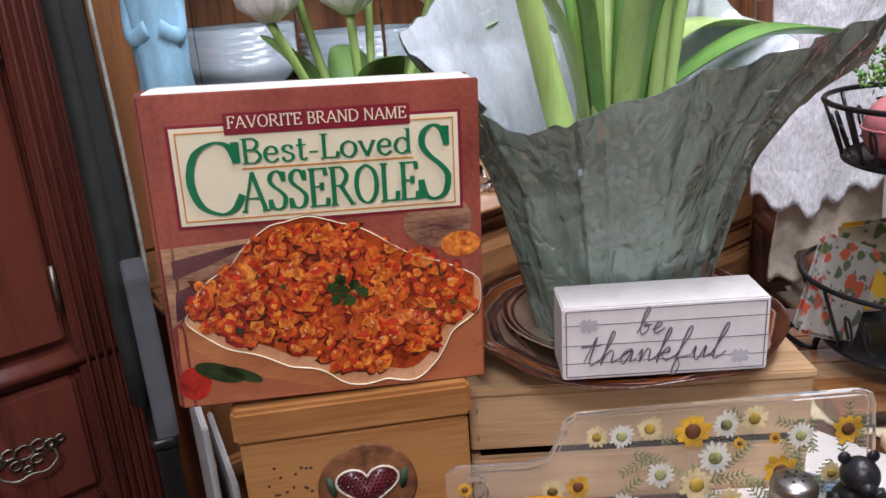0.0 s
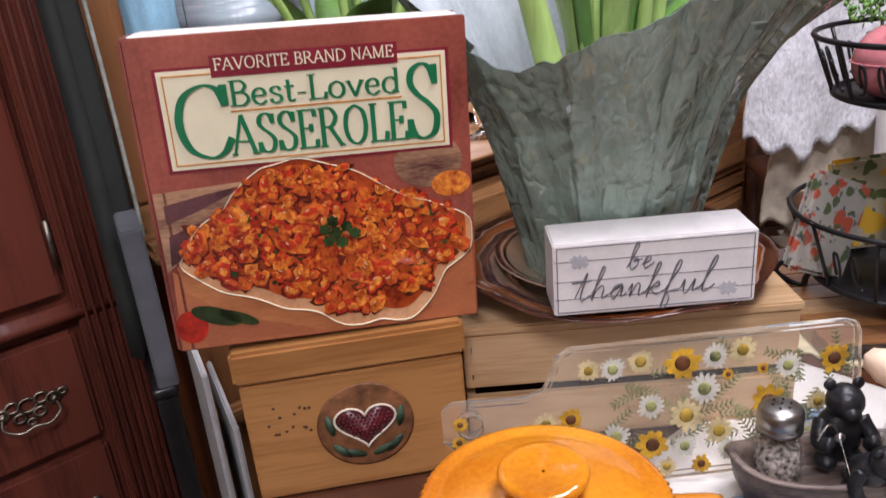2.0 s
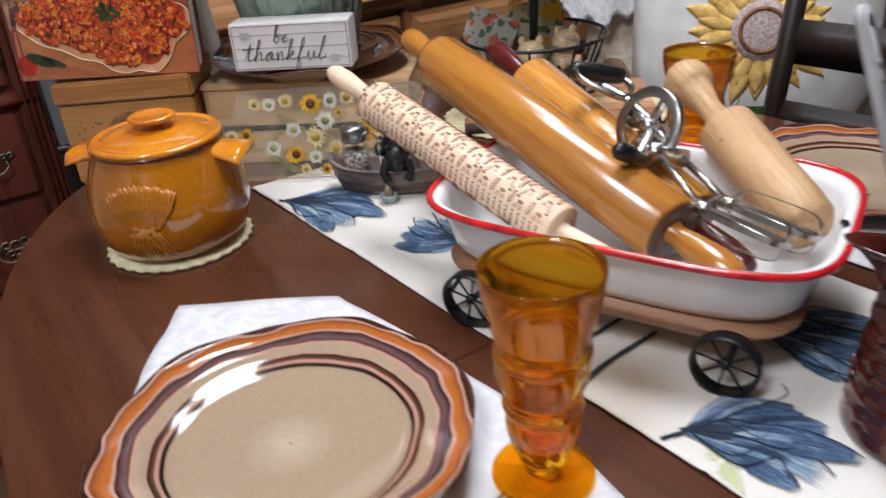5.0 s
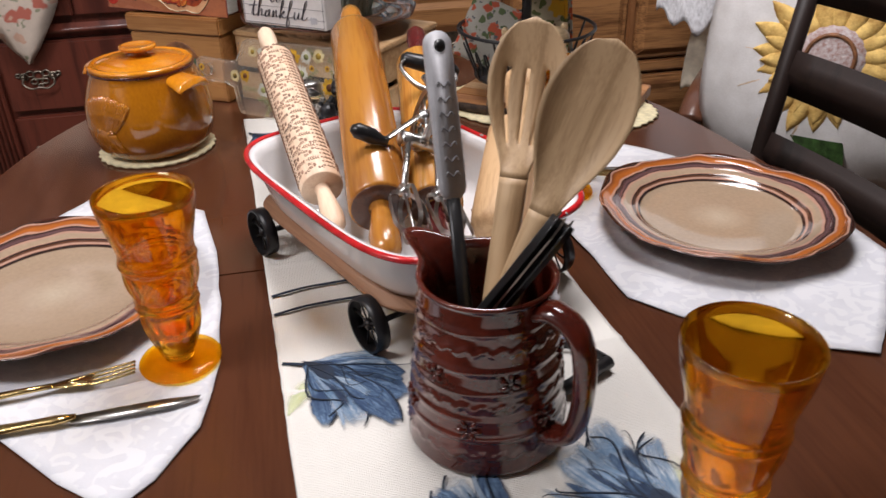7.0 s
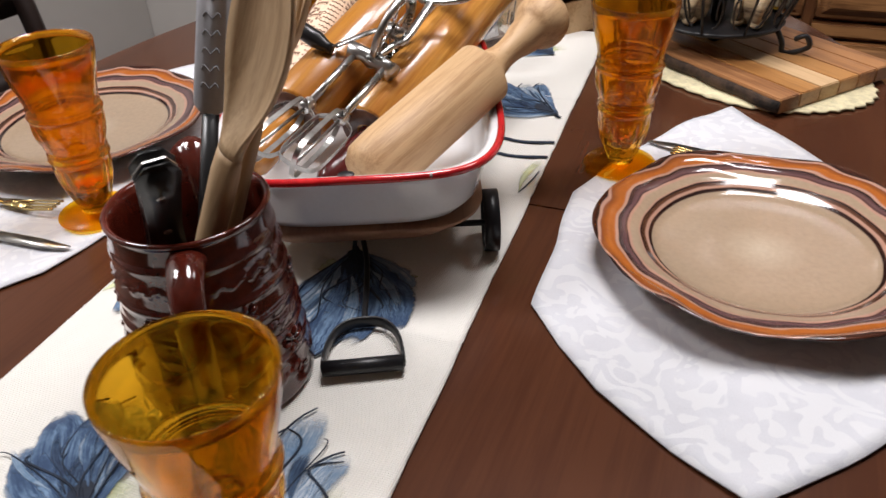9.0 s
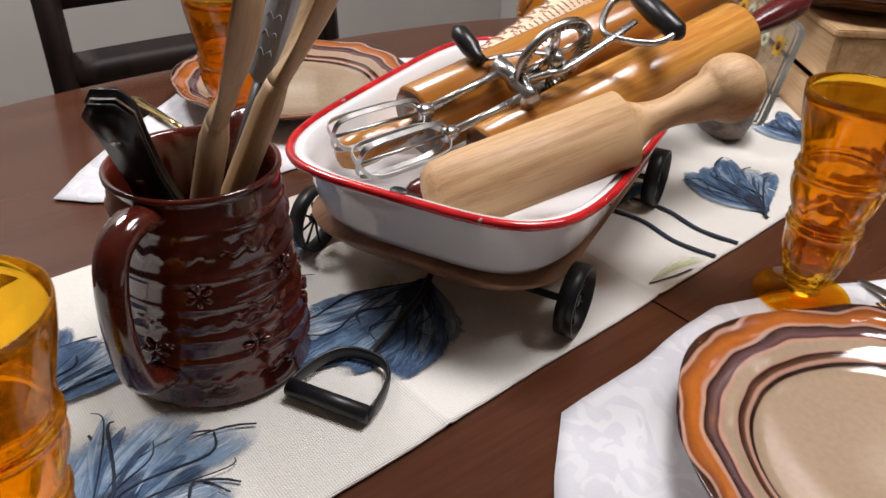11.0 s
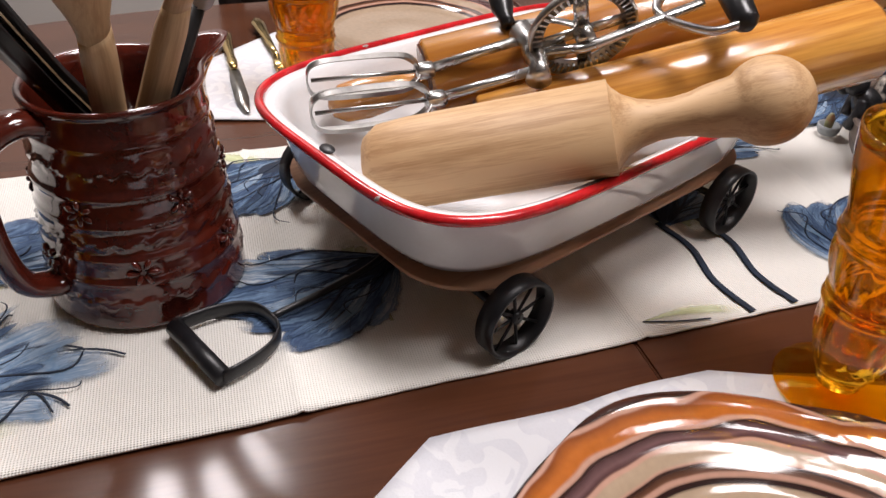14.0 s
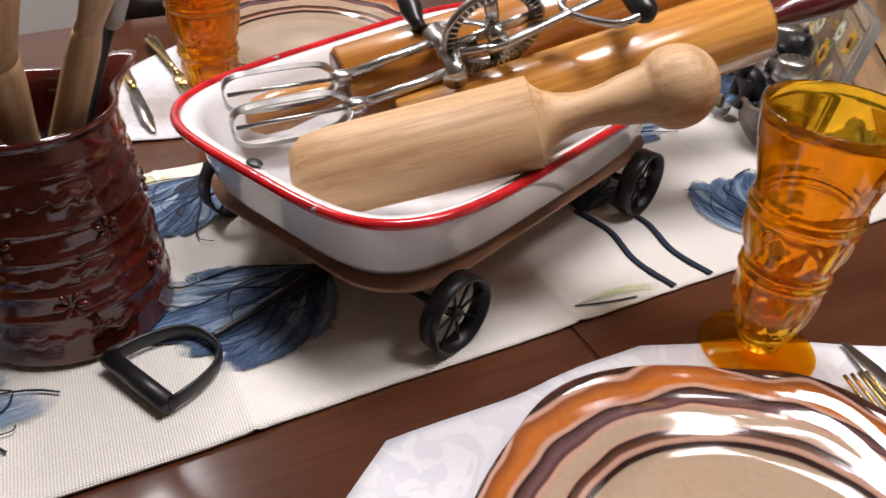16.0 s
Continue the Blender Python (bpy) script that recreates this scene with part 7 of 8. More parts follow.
bear(BM @ pose(0.002, 0.012, 0.024) @ Matrix.Diagonal((1.1, 1.1, 1.18, 1)), "small black resin bear figurine standing in the canoe")
bear(BM @ pose(0.008, -0.014, 0.022, 30, 0, 8) @ Matrix.Diagonal((0.95, 0.95, 0.95, 1)), "small black resin bear leaning over the canoe's side", True)
PEPPERG, SALTG = mat("ground_pepper", (0.42, 0.375, 0.33), 0.9, var=0.5, scale=300, bump=0.5), mat("table_salt", (0.78, 0.78, 0.77), 0.9, var=0.1, scale=300, bump=0.4)
for dx, fill, lab in ((-0.048, PEPPERG, "glass pepper shaker with a chrome cap in the canoe"), (0.050, SALTG, "glass salt shaker with a chrome cap in the canoe")):
    s = thing("shaker", lab, "shaker", BM @ pose(dx, 0, 0.0125) @ Matrix.Diagonal((1.12, 1.12, 1.14, 1)), "salt and pepper shakers")
    part("jar", lathe([(0.001, 0), (0.0165, 0), (0.0178, 0.002), (0.0172, 0.02), (0.0155, 0.04), (0.0135, 0.0445), (0.0130, 0.049), (0.0118, 0.049), (0.0122, 0.043), (0.0140, 0.038), (0.0158, 0.02), (0.0160, 0.004), (0.001, 0.003)], 24, wob=lambda a, r, z: r + (0.0006 * math.cos(12 * a) if r > 0.0165 or 0.003 < z < 0.04 and r > 0.0154 else 0)), CLEARJAR, s)
    part("filling", lathe([(0.001, 0.0036), (0.0150, 0.0042), (0.0148, 0.02), (0.0132, 0.034), (0.001, 0.0345)], 20), fill, s)
    part("cap", lathe([(0.0132, 0.0455), (0.0146, 0.0458), (0.0148, 0.0500), (0.0142, 0.0508), (0.0146, 0.0516), (0.0146, 0.0585), (0.0138, 0.0612), (0.0120, 0.0628), (0.007, 0.0642), (0.001, 0.0648)], 36), STEEL, s)
    for q in range(7):
        a = 2 * math.pi * q / 6
        rr = 0.006 if q < 6 else 0
        part("shaker_hole", moved(lathe([(0.0002, 0.0004), (0.0009, 0.0003), (0.0009, -0.0003)], 8), pose(rr * math.cos(a), rr * math.sin(a), 0.0651 - rr * 0.07)), BLACKMETAL, s)
rod = thing("fishing_rod", "tiny metal fishing rod with a hanging fish", "figurine", BM)
part("rod", tube(curve3([(-0.004, -0.006, 0.05), (-0.016, -0.018, 0.075), (-0.026, -0.026, 0.083), (-0.034, -0.03, 0.074)], 6), 0.0009, 6), STEEL, rod)
part("line", tube([(-0.014, -0.020, 0.070), (-0.006, -0.038, 0.030), (-0.002, -0.046, 0.008)], 0.0004, 5), STEEL, rod)
part("reel", ball(0.004, (-0.012, -0.018, 0.066), (1, 0.6, 1), 12, 8), STEEL, rod)
NETM = mat("grey_net", (0.30, 0.32, 0.33), 0.5, var=0.2, bump=0.4)
FISHM = mat("painted_fish", (0.16, 0.20, 0.09), 0.35, var=0.5, scale=90, bump=0.2, second=(0.30, 0.12, 0.07))
part("net", moved(lathe([(0.0085, 0.0), (0.0105, 0.004), (0.0108, 0.009), (0.0095, 0.009), (0.007, 0.002)], 20), pose(-0.001, -0.047, 0.001)), NETM, rod)
part("fish", ball(0.006, (-0.001, -0.048, 0.012), (0.8, 0.7, 1.6), 12, 8), FISHM, rod)

# ---- tiered wire stand on a wooden board ----
BO = pose(0.325, 0.742, T, 0, 0, -39)
dl = thing("doily", "cream crocheted doily under the wooden board", "doily", pose(0.318, 0.735, T, 0, 0, -36))
part("cloth", moved(lathe([(0.001, 0.0008), (0.175, 0.0008), (0.179, 0.002), (0.176, 0.0045), (0.001, 0.0046)], 120, wob=lambda a, r, z: r + (0.003 * math.sin(44 * a) + 0.003 * math.sin(5 * a) if r > 0.1 else 0)), Matrix.Diagonal((1.0, 0.68, 1, 1))), DOILY, dl)
bd = thing("cutting_board", "live-edge striped acacia cutting board on a doily", "cutting board", BO @ pose(0, 0, 0.005))
for k in range(6):
    y0 = -0.098 + 0.0327 * k
    m = (ACACIA, HONEY, PINE, HONEY, ACACIA, ACACIA)[k]
    part("strip", box(0.287, 0.0325, 0.018, 0.0012, (0, y0 + 0.0163, 0.009)), m, bd)
BARK = mat("bark_edge", (0.06, 0.035, 0.022), 0.9, var=0.5, scale=60, bump=1.0)
part("bark", tube([(x, -0.099 + 0.0015 * math.sin(x * 90), 0.008) for x in [-0.143 + 0.286 * i / 24 for i in range(25)]], 0.0035, 7, rz=0.0075), BARK, bd, "rough dark bark edge")
ts = thing("tiered_stand", "black wrought-iron two-tier basket stand on the board", "tiered stand", pose(0.285, 0.752, T + 0.0235, 0, 0, 10))
part("pole", tube([(0, 0, 0.0), (0, 0, 0.34)], 0.0085, 4), BLACKMETAL, ts)
for zb, rb_, rt, h in ((0.028, 0.080, 0.108, 0.078), (0.222, 0.078, 0.100, 0.060)):
    part("basket_floor", lathe([(0.001, zb), (rb_, zb), (rb_ + 0.002, zb + 0.0015), (rb_, zb + 0.003), (0.001, zb + 0.003)], 48), BLACKMETAL, ts)
    for r, z in ((rb_, zb + 0.003), (rt, zb + h)):
        part("ring", tube([(r * math.cos(2 * math.pi * i / 48), r * math.sin(2 * math.pi * i / 48), z) for i in range(48)], 0.0028, 8, True), BLACKMETAL, ts)
    for q in range(10):
        a = 2 * math.pi * q / 10
        c, s_ = math.cos(a), math.sin(a)
        up = [(Vector((c * (rb_ + (rt - rb_) * t), s_ * (rb_ + (rt - rb_) * t), zb + 0.003 + (h - 0.003) * t))) for t in (0, 0.33, 0.66, 1)]
        part("upright", tube(up, 0.0019, 6), BLACKMETAL, ts)
        sc = []
        for sg in (-1, 1):
            pts = []
            for i in range(15):
                th = i / 14 * 4.6
                rad = 0.017 * (1 - 0.14 * th)
                da = sg * (0.2 + rad * (1 - math.cos(th)) * 6 - 0.02 * th)
                t = min(1, 0.30 + 0.5 * math.sin(th) * (1 - 0.15 * th))
                rr = rb_ + (rt - rb_) * t
                pts.append((rr * math.cos(a + da * 0.9), rr * math.sin(a + da * 0.9), zb + 0.004 + (h - 0.006) * max(0.03, t)))
            part("scroll", tube(pts, 0.0015, 5), BLACKMETAL, ts)
for q in range(3):
    a = radians(120 * q + 215)
    c, s_ = math.cos(a), math.sin(a)
    part("foot", tube(curve3([(c * 0.075, s_ * 0.075, 0.029), (c * 0.085, s_ * 0.085, 0.012), (c * 0.088, s_ * 0.088, 0.0), (c * 0.102, s_ * 0.102, 0.002), (c * 0.118, s_ * 0.118, 0.012), (c * 0.112, s_ * 0.112, 0.024), (c * 0.100, s_ * 0.100, 0.018)], 5), 0.0034, 7), BLACKMETAL, ts)
TS = Vector((0.285, 0.752, T + 0.0235))
PINK = mat("pink_glaze", (0.62, 0.22, 0.24), 0.2, var=0.1, coat=0.6, bump=0.03)
CATM = mat("tabby_glaze", (0.62, 0.47, 0.28), 0.3, var=0.6, scale=45, bump=0.1, second=(0.10, 0.06, 0.035), coat=0.4, stretch=(0.35, 0.35, 1.6))
WHITEG = mat("white_glaze", (0.78, 0.77, 0.74), 0.2, var=0.06, coat=0.5, bump=0.03)
pig = [ball(0.037, (0, 0, 0.035), (1, 0.95, 0.95)), ball(0.011, (0.012, -0.036, 0.040), (1, 0.6, 0.85)), ball(0.008, (-0.018, -0.012, 0.070), (1, 0.5, 1.2)), ball(0.008, (0.020, -0.010, 0.070), (1, 0.5, 1.2)), tube([(0.037 * math.cos(2 * math.pi * i / 32), 0.0355 * math.sin(2 * math.pi * i / 32), 0.036) for i in range(32)], 0.0012, 5, True)]
pg_ = obj("pig_figurine", join(*pig), PINK)
pg_.matrix_world = pose(TS.x - 0.045, TS.y + 0.012, TS.z + 0.2255, 0, 0, -20)
tagged(pg_, "round pink glazed pig figurine in the upper basket", "figurine", "figurines in the stand")


def sitting(name, m, material, label, k=1.0):
    b = [ball(0.020, (0, 0, 0.021), (1, 0.9, 1.15)), ball(0.0175, (0, -0.004, 0.052), (1.08, 0.95, 0.9)), ball(0.006, (0, -0.019, 0.049), (1.2, 0.7, 0.8))]
    for s in (-1, 1):
        b += [ball(0.006, (s * 0.011, -0.002, 0.0665), (0.9, 0.5, 1.15), 10, 8), ball(0.007, (s * 0.010, -0.015, 0.006), (1, 1.3, 0.8), 10, 8), tube([(s * 0.012, -0.012, 0.035), (s * 0.010, -0.019, 0.008)], 0.0055, 8)]
    o = obj(name, join(*b), material)
    o.matrix_world = m @ Matrix.Diagonal((k, k, k, 1))
    return tagged(o, label, "figurine", "figurines in the stand")


sitting("cat_figurine", pose(TS.x - 0.030, TS.y - 0.028, TS.z + 0.0315, 0, 0, -35), CATM, "tabby-striped ceramic cat figurine in the lower basket", 1.12)
sitting("cat_figurine", pose(TS.x + 0.042, TS.y - 0.022, TS.z + 0.0315, 0, 0, -15), CATM, "tabby-striped ceramic cat figurine in the lower basket", 1.15)
for dx, dy in ((0.022, -0.040), (0.058, 0.0)):
    sitting("snowman_figurine", pose(TS.x + dx, TS.y + dy, TS.z + 0.2255, 0, 0, -30), WHITEG, "white glazed figurine with a red scarf in the basket", 0.95)
    sc = thing("doll_scarf", "tiny red scarf round a figurine's neck", "scarf", pose(TS.x + dx, TS.y + dy, TS.z + 0.2255, 0, 0, -30))
    part("band", tube([(0.0165 * math.cos(2 * math.pi * i / 20), -0.002 + 0.0155 * math.sin(2 * math.pi * i / 20), 0.0375) for i in range(20)], 0.004, 6, True), REDRIM, sc)
    part("knot", ball(0.005, (0, -0.020, 0.033), (1.6, 0.6, 1.1), 8, 6), REDRIM, sc)
TEAPRINT = printed("printed_towel", (0.42, 0.41, 0.36), (((0.10, 0.14, 0.06), 0.34, 1.5), ((0.48, 0.10, 0.05), 0.36, 1.0), ((0.12, 0.13, 0.14), 0.26, 2.2)), 38)
SUNPRINT = printed("sunflower_print", (0.50, 0.44, 0.30), (((0.12, 0.15, 0.05), 0.36, 1.4), ((0.68, 0.40, 0.03), 0.44, 0.9), ((0.10, 0.05, 0.02), 0.20, 0.9)), 34)
for px, py, an, lean, m, lab in ((-0.050, 0.052, -18, 24, TEAPRINT, "folded printed kitchen towel standing in the lower basket"), (0.050, 0.050, -52, -8, SUNPRINT, "folded sunflower-print towel standing in the lower basket")):
    tw = thing("kitchen_towel", lab, "towel", pose(TS.x + px, TS.y + py, TS.z + 0.035, 0, 0, an))
    part("fold", box(0.085, 0.010, 0.105, 0.004, (0, 0, 0.0525), pose(0, 0, 0, -6, lean, 0)), m, tw)
    part("fold", box(0.080, 0.008, 0.098, 0.003, (0.004, 0.012, 0.049), pose(0, 0, 0, -6, lean, 0)), TEAPRINT, tw)
fern = thing("artificial_plant", "small green artificial plant in a dark pot above the stand", "plant", pose(TS.x + 0.005, TS.y + 0.03, TS.z + 0.2265))
part("pot", lathe([(0.001, 0.0), (0.02, 0), (0.026, 0.05), (0.028, 0.052), (0.024, 0.05), (0.001, 0.045)], 24), BLACKPLASTIC, fern)
sprigs = []
for k in range(420):
    a, e = rng.random() * 6.28, rng.random() * 1.4
    r = 0.028 + 0.026 * rng.random()
    p = Vector((r * math.cos(a) * math.cos(e), r * math.sin(a) * math.cos(e), 0.065 + r * math.sin(e) * 0.9))
    sprigs.append(moved(slab([(0, 0), (0.0035, 0.0025), (0.0075, 0), (0.0035, -0.0025)], 0, 0.0005), Matrix.Translation(p) @ Euler((rng.random() * 6, rng.random() * 6, rng.random() * 6)).to_matrix().to_4x4()))
tagged(part("foliage", join(*sprigs), LEAF, fern), kind="stuff")

# ---- hutch ----
hut = thing("china_hutch", "oak china hutch with panelled drawers and glass upper doors", "hutch", pose(0, 1.32, 0))
HX0, HX1 = -0.262, 1.30
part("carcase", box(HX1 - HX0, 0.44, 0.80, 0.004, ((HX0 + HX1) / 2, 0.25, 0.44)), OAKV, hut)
part("plinth", box(HX1 - HX0 + 0.02, 0.45, 0.08, 0.004, ((HX0 + HX1) / 2, 0.255, 0.04)), OAK, hut)
part("counter", box(HX1 - HX0 + 0.05, 0.49, 0.022, 0.007, ((HX0 + HX1) / 2, 0.235, 0.859)), OAK, hut)
part("counter_mould", box(HX1 - HX0 + 0.03, 0.475, 0.016, 0.006, ((HX0 + HX1) / 2, 0.24, 0.839)), OAK, hut)


def raised(name, x0, x1, z0, z1, pull=True):
    """A raised panel front: frame board, sloped field and a pull."""
    w, h = x1 - x0, z1 - z0
    cx, cz = (x0 + x1) / 2, (z0 + z1) / 2
    d = part(name, box(w, 0.018, h, 0.004, (cx, 0.022, cz)), OAK, hut)
    fld = loft([[(cx + sx * (w / 2 - i), y, cz + sz * (h / 2 - i)) for sx, sz in ((-1, -1), (1, -1), (1, 1), (-1, 1))] for i, y in ((0.010, 0.0128), (0.024, 0.006), (0.028, 0.006))], False, True)
    part("field", fld, OAK, d, flat=True)
    if pull:
        part("pull", tube(curve3([(cx - 0.04, 0.006, cz), (cx - 0.038, -0.012, cz - 0.004), (cx, -0.018, cz - 0.012), (cx + 0.038, -0.012, cz - 0.004), (cx + 0.04, 0.006, cz)], 6), 0.003, 7), BRASS, d)
        part("pull_plate", box(0.10, 0.002, 0.028, 0.0008, (cx, 0.005, cz)), BRASS, d)


xs = [-0.20, 0.11, 0.42, 0.735, 1.03, 1.28]
for a, b in zip(xs, xs[1:]):
    raised("drawer", a + 0.012, b - 0.012, 0.632, 0.812, a < 0.3 or a > 0.9)
    raised("door", a + 0.012, b - 0.012, 0.115, 0.590, False)
part("rail", box(HX1 - HX0, 0.020, 0.030, 0.005, ((HX0 + HX1) / 2, 0.024, 0.611)), OAK, hut)
for x in xs[1:-1]:
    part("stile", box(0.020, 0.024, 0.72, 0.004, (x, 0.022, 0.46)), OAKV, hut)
UY = 0.20
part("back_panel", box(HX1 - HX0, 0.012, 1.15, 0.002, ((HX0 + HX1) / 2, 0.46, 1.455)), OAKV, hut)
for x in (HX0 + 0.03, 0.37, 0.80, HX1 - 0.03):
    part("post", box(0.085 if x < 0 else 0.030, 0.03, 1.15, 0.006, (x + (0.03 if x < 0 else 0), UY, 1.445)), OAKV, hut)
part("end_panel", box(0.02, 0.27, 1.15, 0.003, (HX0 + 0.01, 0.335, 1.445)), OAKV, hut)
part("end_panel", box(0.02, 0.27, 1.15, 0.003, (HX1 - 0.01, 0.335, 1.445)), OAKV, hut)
part("shelf", box(HX1 - HX0 - 0.04, 0.25, 0.016, 0.003, ((HX0 + HX1) / 2, 0.34, 1.33)), OAKV, hut)
part("cornice", box(HX1 - HX0 + 0.08, 0.34, 0.07, 0.02, ((HX0 + HX1) / 2, 0.31, 2.05)), OAK, hut)
for x0, x1 in ((-0.11, 0.35), (0.39, 0.78), (0.82, 1.24)):
    pn = part("pane", box(x1 - x0, 0.003, 1.08, 0.0004, ((x0 + x1) / 2, UY + 0.004, 1.44)), CLEAR, hut, flat=True)
    pn.visible_shadow = False
    for q in range(1, 3):
        x = x0 + (x1 - x0) * q / 3
        part("lead_line", tube([(x, UY, 0.90), (x, UY, 1.98)], 0.003, 6), BRASS, hut)
BLUECH = mat("grey_blue_china", (0.27, 0.325, 0.355), 0.15, var=0.06, coat=0.5, bump=0.02)
for cx, n0 in ((0.0, 13), (0.23, 11)):
    for k in range(n0):
        e = thing("china_plate", "grey-blue china plate in a stack inside the hutch", "plate", pose(cx, 1.645, 0.872 + 0.0125 * k), "stacked china")
        part("dish", lathe([(0.001, 0.002), (0.06, 0.002), (0.10, 0.010), (0.106, 0.012), (0.10, 0.0085), (0.06, 0.0), (0.001, 0.0)], 40), BLUECH, e)
    for k in range(5):
        e = thing("china_bowl", "grey-blue china bowl stacked inside the hutch", "bowl", pose(cx, 1.645, 0.872 + 0.0125 * n0 + 0.011 * k), "stacked china")
        part("dish", lathe([(0.001, 0.004), (0.045, 0.004), (0.085, 0.035), (0.100, 0.062), (0.103, 0.064), (0.088, 0.034), (0.045, 0.0), (0.001, 0.0)], 40), BLUECH, e)
for k, (x, y, h, c) in enumerate(((0.50, 1.40, 0.10, "w"), (0.60, 1.385, 0.075, "w"), (0.40, 1.40, 0.085, "b"), (0.70, 1.39, 0.07, "b"), (0.28, 1.37, 0.06, "g"))):
    cup = thing("ornament", {"w": "white iridescent bell-shaped ornament on the hutch counter", "b": "small figured ornament on the hutch counter", "g": "clear glass candy dish on the hutch counter"}[c], "ornament", pose(x, y, 0.8702))
    pr = [(0.001, 0.0), (0.036, 0.0), (0.038, 0.004), (0.030, h * 0.45), (0.016, h * 0.7), (0.014, h * 0.8), (0.018, h * 0.9), (0.001, h)] if c != "g" else [(0.001, 0), (0.03, 0), (0.012, 0.008), (0.01, 0.02), (0.05, 0.03), (0.058, 0.05), (0.055, 0.05), (0.045, 0.034), (0.001, 0.026)]
    part("body", lathe(pr, 36, wob=lambda a, r, z: r * (1 + 0.05 * math.cos(10 * a)) if r > 0.02 else r), {"w": SILVER, "b": WHITEG, "g": CLEAR}[c], cup)

# figure in a pale blue robe, as one plain shape
ROBE = mat("pale_blue_robe", (0.30, 0.55, 0.72), 0.45, var=0.15, scale=25, bump=0.15)
fig = obj("robed_figurine", join(lathe([(0.001, 0), (0.042, 0.0), (0.045, 0.01), (0.038, 0.10), (0.030, 0.19), (0.036, 0.25), (0.030, 0.29), (0.012, 0.31), (0.001, 0.312)], 40, wob=lambda a, r, z: r * (1 + 0.05 * math.sin(9 * a + 14 * z)) if r > 0.02 else r), ball(0.021, (0, 0, 0.335), (0.9, 0.95, 1.15)), tube(curve3([(-0.024, -0.008, 0.27), (-0.028, -0.018, 0.22), (-0.006, -0.030, 0.225)], 6), 0.008, 10), tube(curve3([(0.024, -0.008, 0.27), (0.028, -0.018, 0.22), (0.006, -0.030, 0.225)], 6), 0.008, 10)), ROBE)
fig.matrix_world = pose(-0.216, 1.365, 0.8702, 0, 0, -30) @ Matrix.Diagonal((0.92, 0.92, 1.3, 1))
tagged(fig, "tall figurine in a pale blue robe on the hutch", "figurine")

# ---- white tulips behind the book ----
tul = thing("tulip_bunch", "bunch of white artificial tulips in a pale vase", "flowers", pose(-0.10, 1.145, T + 0.0005))
part("vase", lathe([(0.001, 0), (0.035, 0), (0.045, 0.04), (0.038, 0.13), (0.03, 0.2), (0.034, 0.235), (0.03, 0.232), (0.026, 0.2), (0.001, 0.19)], 32), WHITEG, tul)
for x, y, z in ((-0.095, 0.0, 0.415), (-0.002, 0.01, 0.415), (0.08, -0.02, 0.43), (0.115, 0.02, 0.415), (0.05, 0.05, 0.46), (-0.05, 0.04, 0.465)):
    part("stem", tube(curve3([(x * 0.1, y * 0.1, 0.2), (x * 0.45, y * 0.4, 0.31), (x, y, z)], 6), 0.0045, 8), STEMG, tul)
    for k in range(6):
        pt = moved(loft([[(w * math.cos(q), 0.35 * w * math.sin(q) - 0.016 + d, h) for q in [2 * math.pi * i / 12 for i in range(12)]] for w, d, h in ((0.005, 0.010, 0), (0.021, -0.002, 0.014), (0.026, -0.004, 0.036), (0.017, 0.003, 0.062), (0.003, 0.012, 0.074))], True, True), pose(x, y, z, 0, 0, 60 * k))
        part("petal", pt, PETAL, tul)
for k, (a, s) in enumerate(((20, 0.10), (70, 0.08), (130, 0.09), (200, 0.11), (255, 0.08), (310, 0.12), (345, 0.10))):
    c, s_ = math.cos(radians(a)) * s, math.sin(radians(a)) * s
    leaf((c * 0.1, s_ * 0.1, 0.21), (c * 0.55, s_ * 0.55, 0.34), (c * 1.15, s_ * 1.15, 0.36 + 0.02 * (k % 3)), 0.026, tul, LEAF)

# ---- red mahogany cabinet ----
cab = thing("tall_cabinet", "tall red mahogany cabinet with fluted corner and brass pulls", "cabinet", pose(-0.545, 1.49, 0))
CW = 0.52
part("carcase", box(CW, 0.36, 2.1, 0.004, (0, 0.185, 1.05)), MAHOG, cab)
# Added slab left of the carcase, standing in for a dark shaded area.
part("shade_filler", box(0.095, 0.40, 2.1, 0.004, (-0.309, 0.20, 1.05)), MAHOG, cab)
part("waist_mould", box(CW + 0.02, 0.385, 0.028, 0.008, (0, 0.18, 0.765)), MAHOG, cab)
for s in (-1, 1):
    pl = part("pilaster", box(0.066, 0.020, 1.95, 0.003, (s * 0.227, 0.0, 1.08)), MAHOG, cab)
    for q in range(5):
        part("flute", tube([(s * 0.227 - 0.022 + 0.011 * q, -0.0105, 0.15), (s * 0.227 - 0.022 + 0.011 * q, -0.0105, 2.0)], 0.0032, 6), MAHOG, pl)


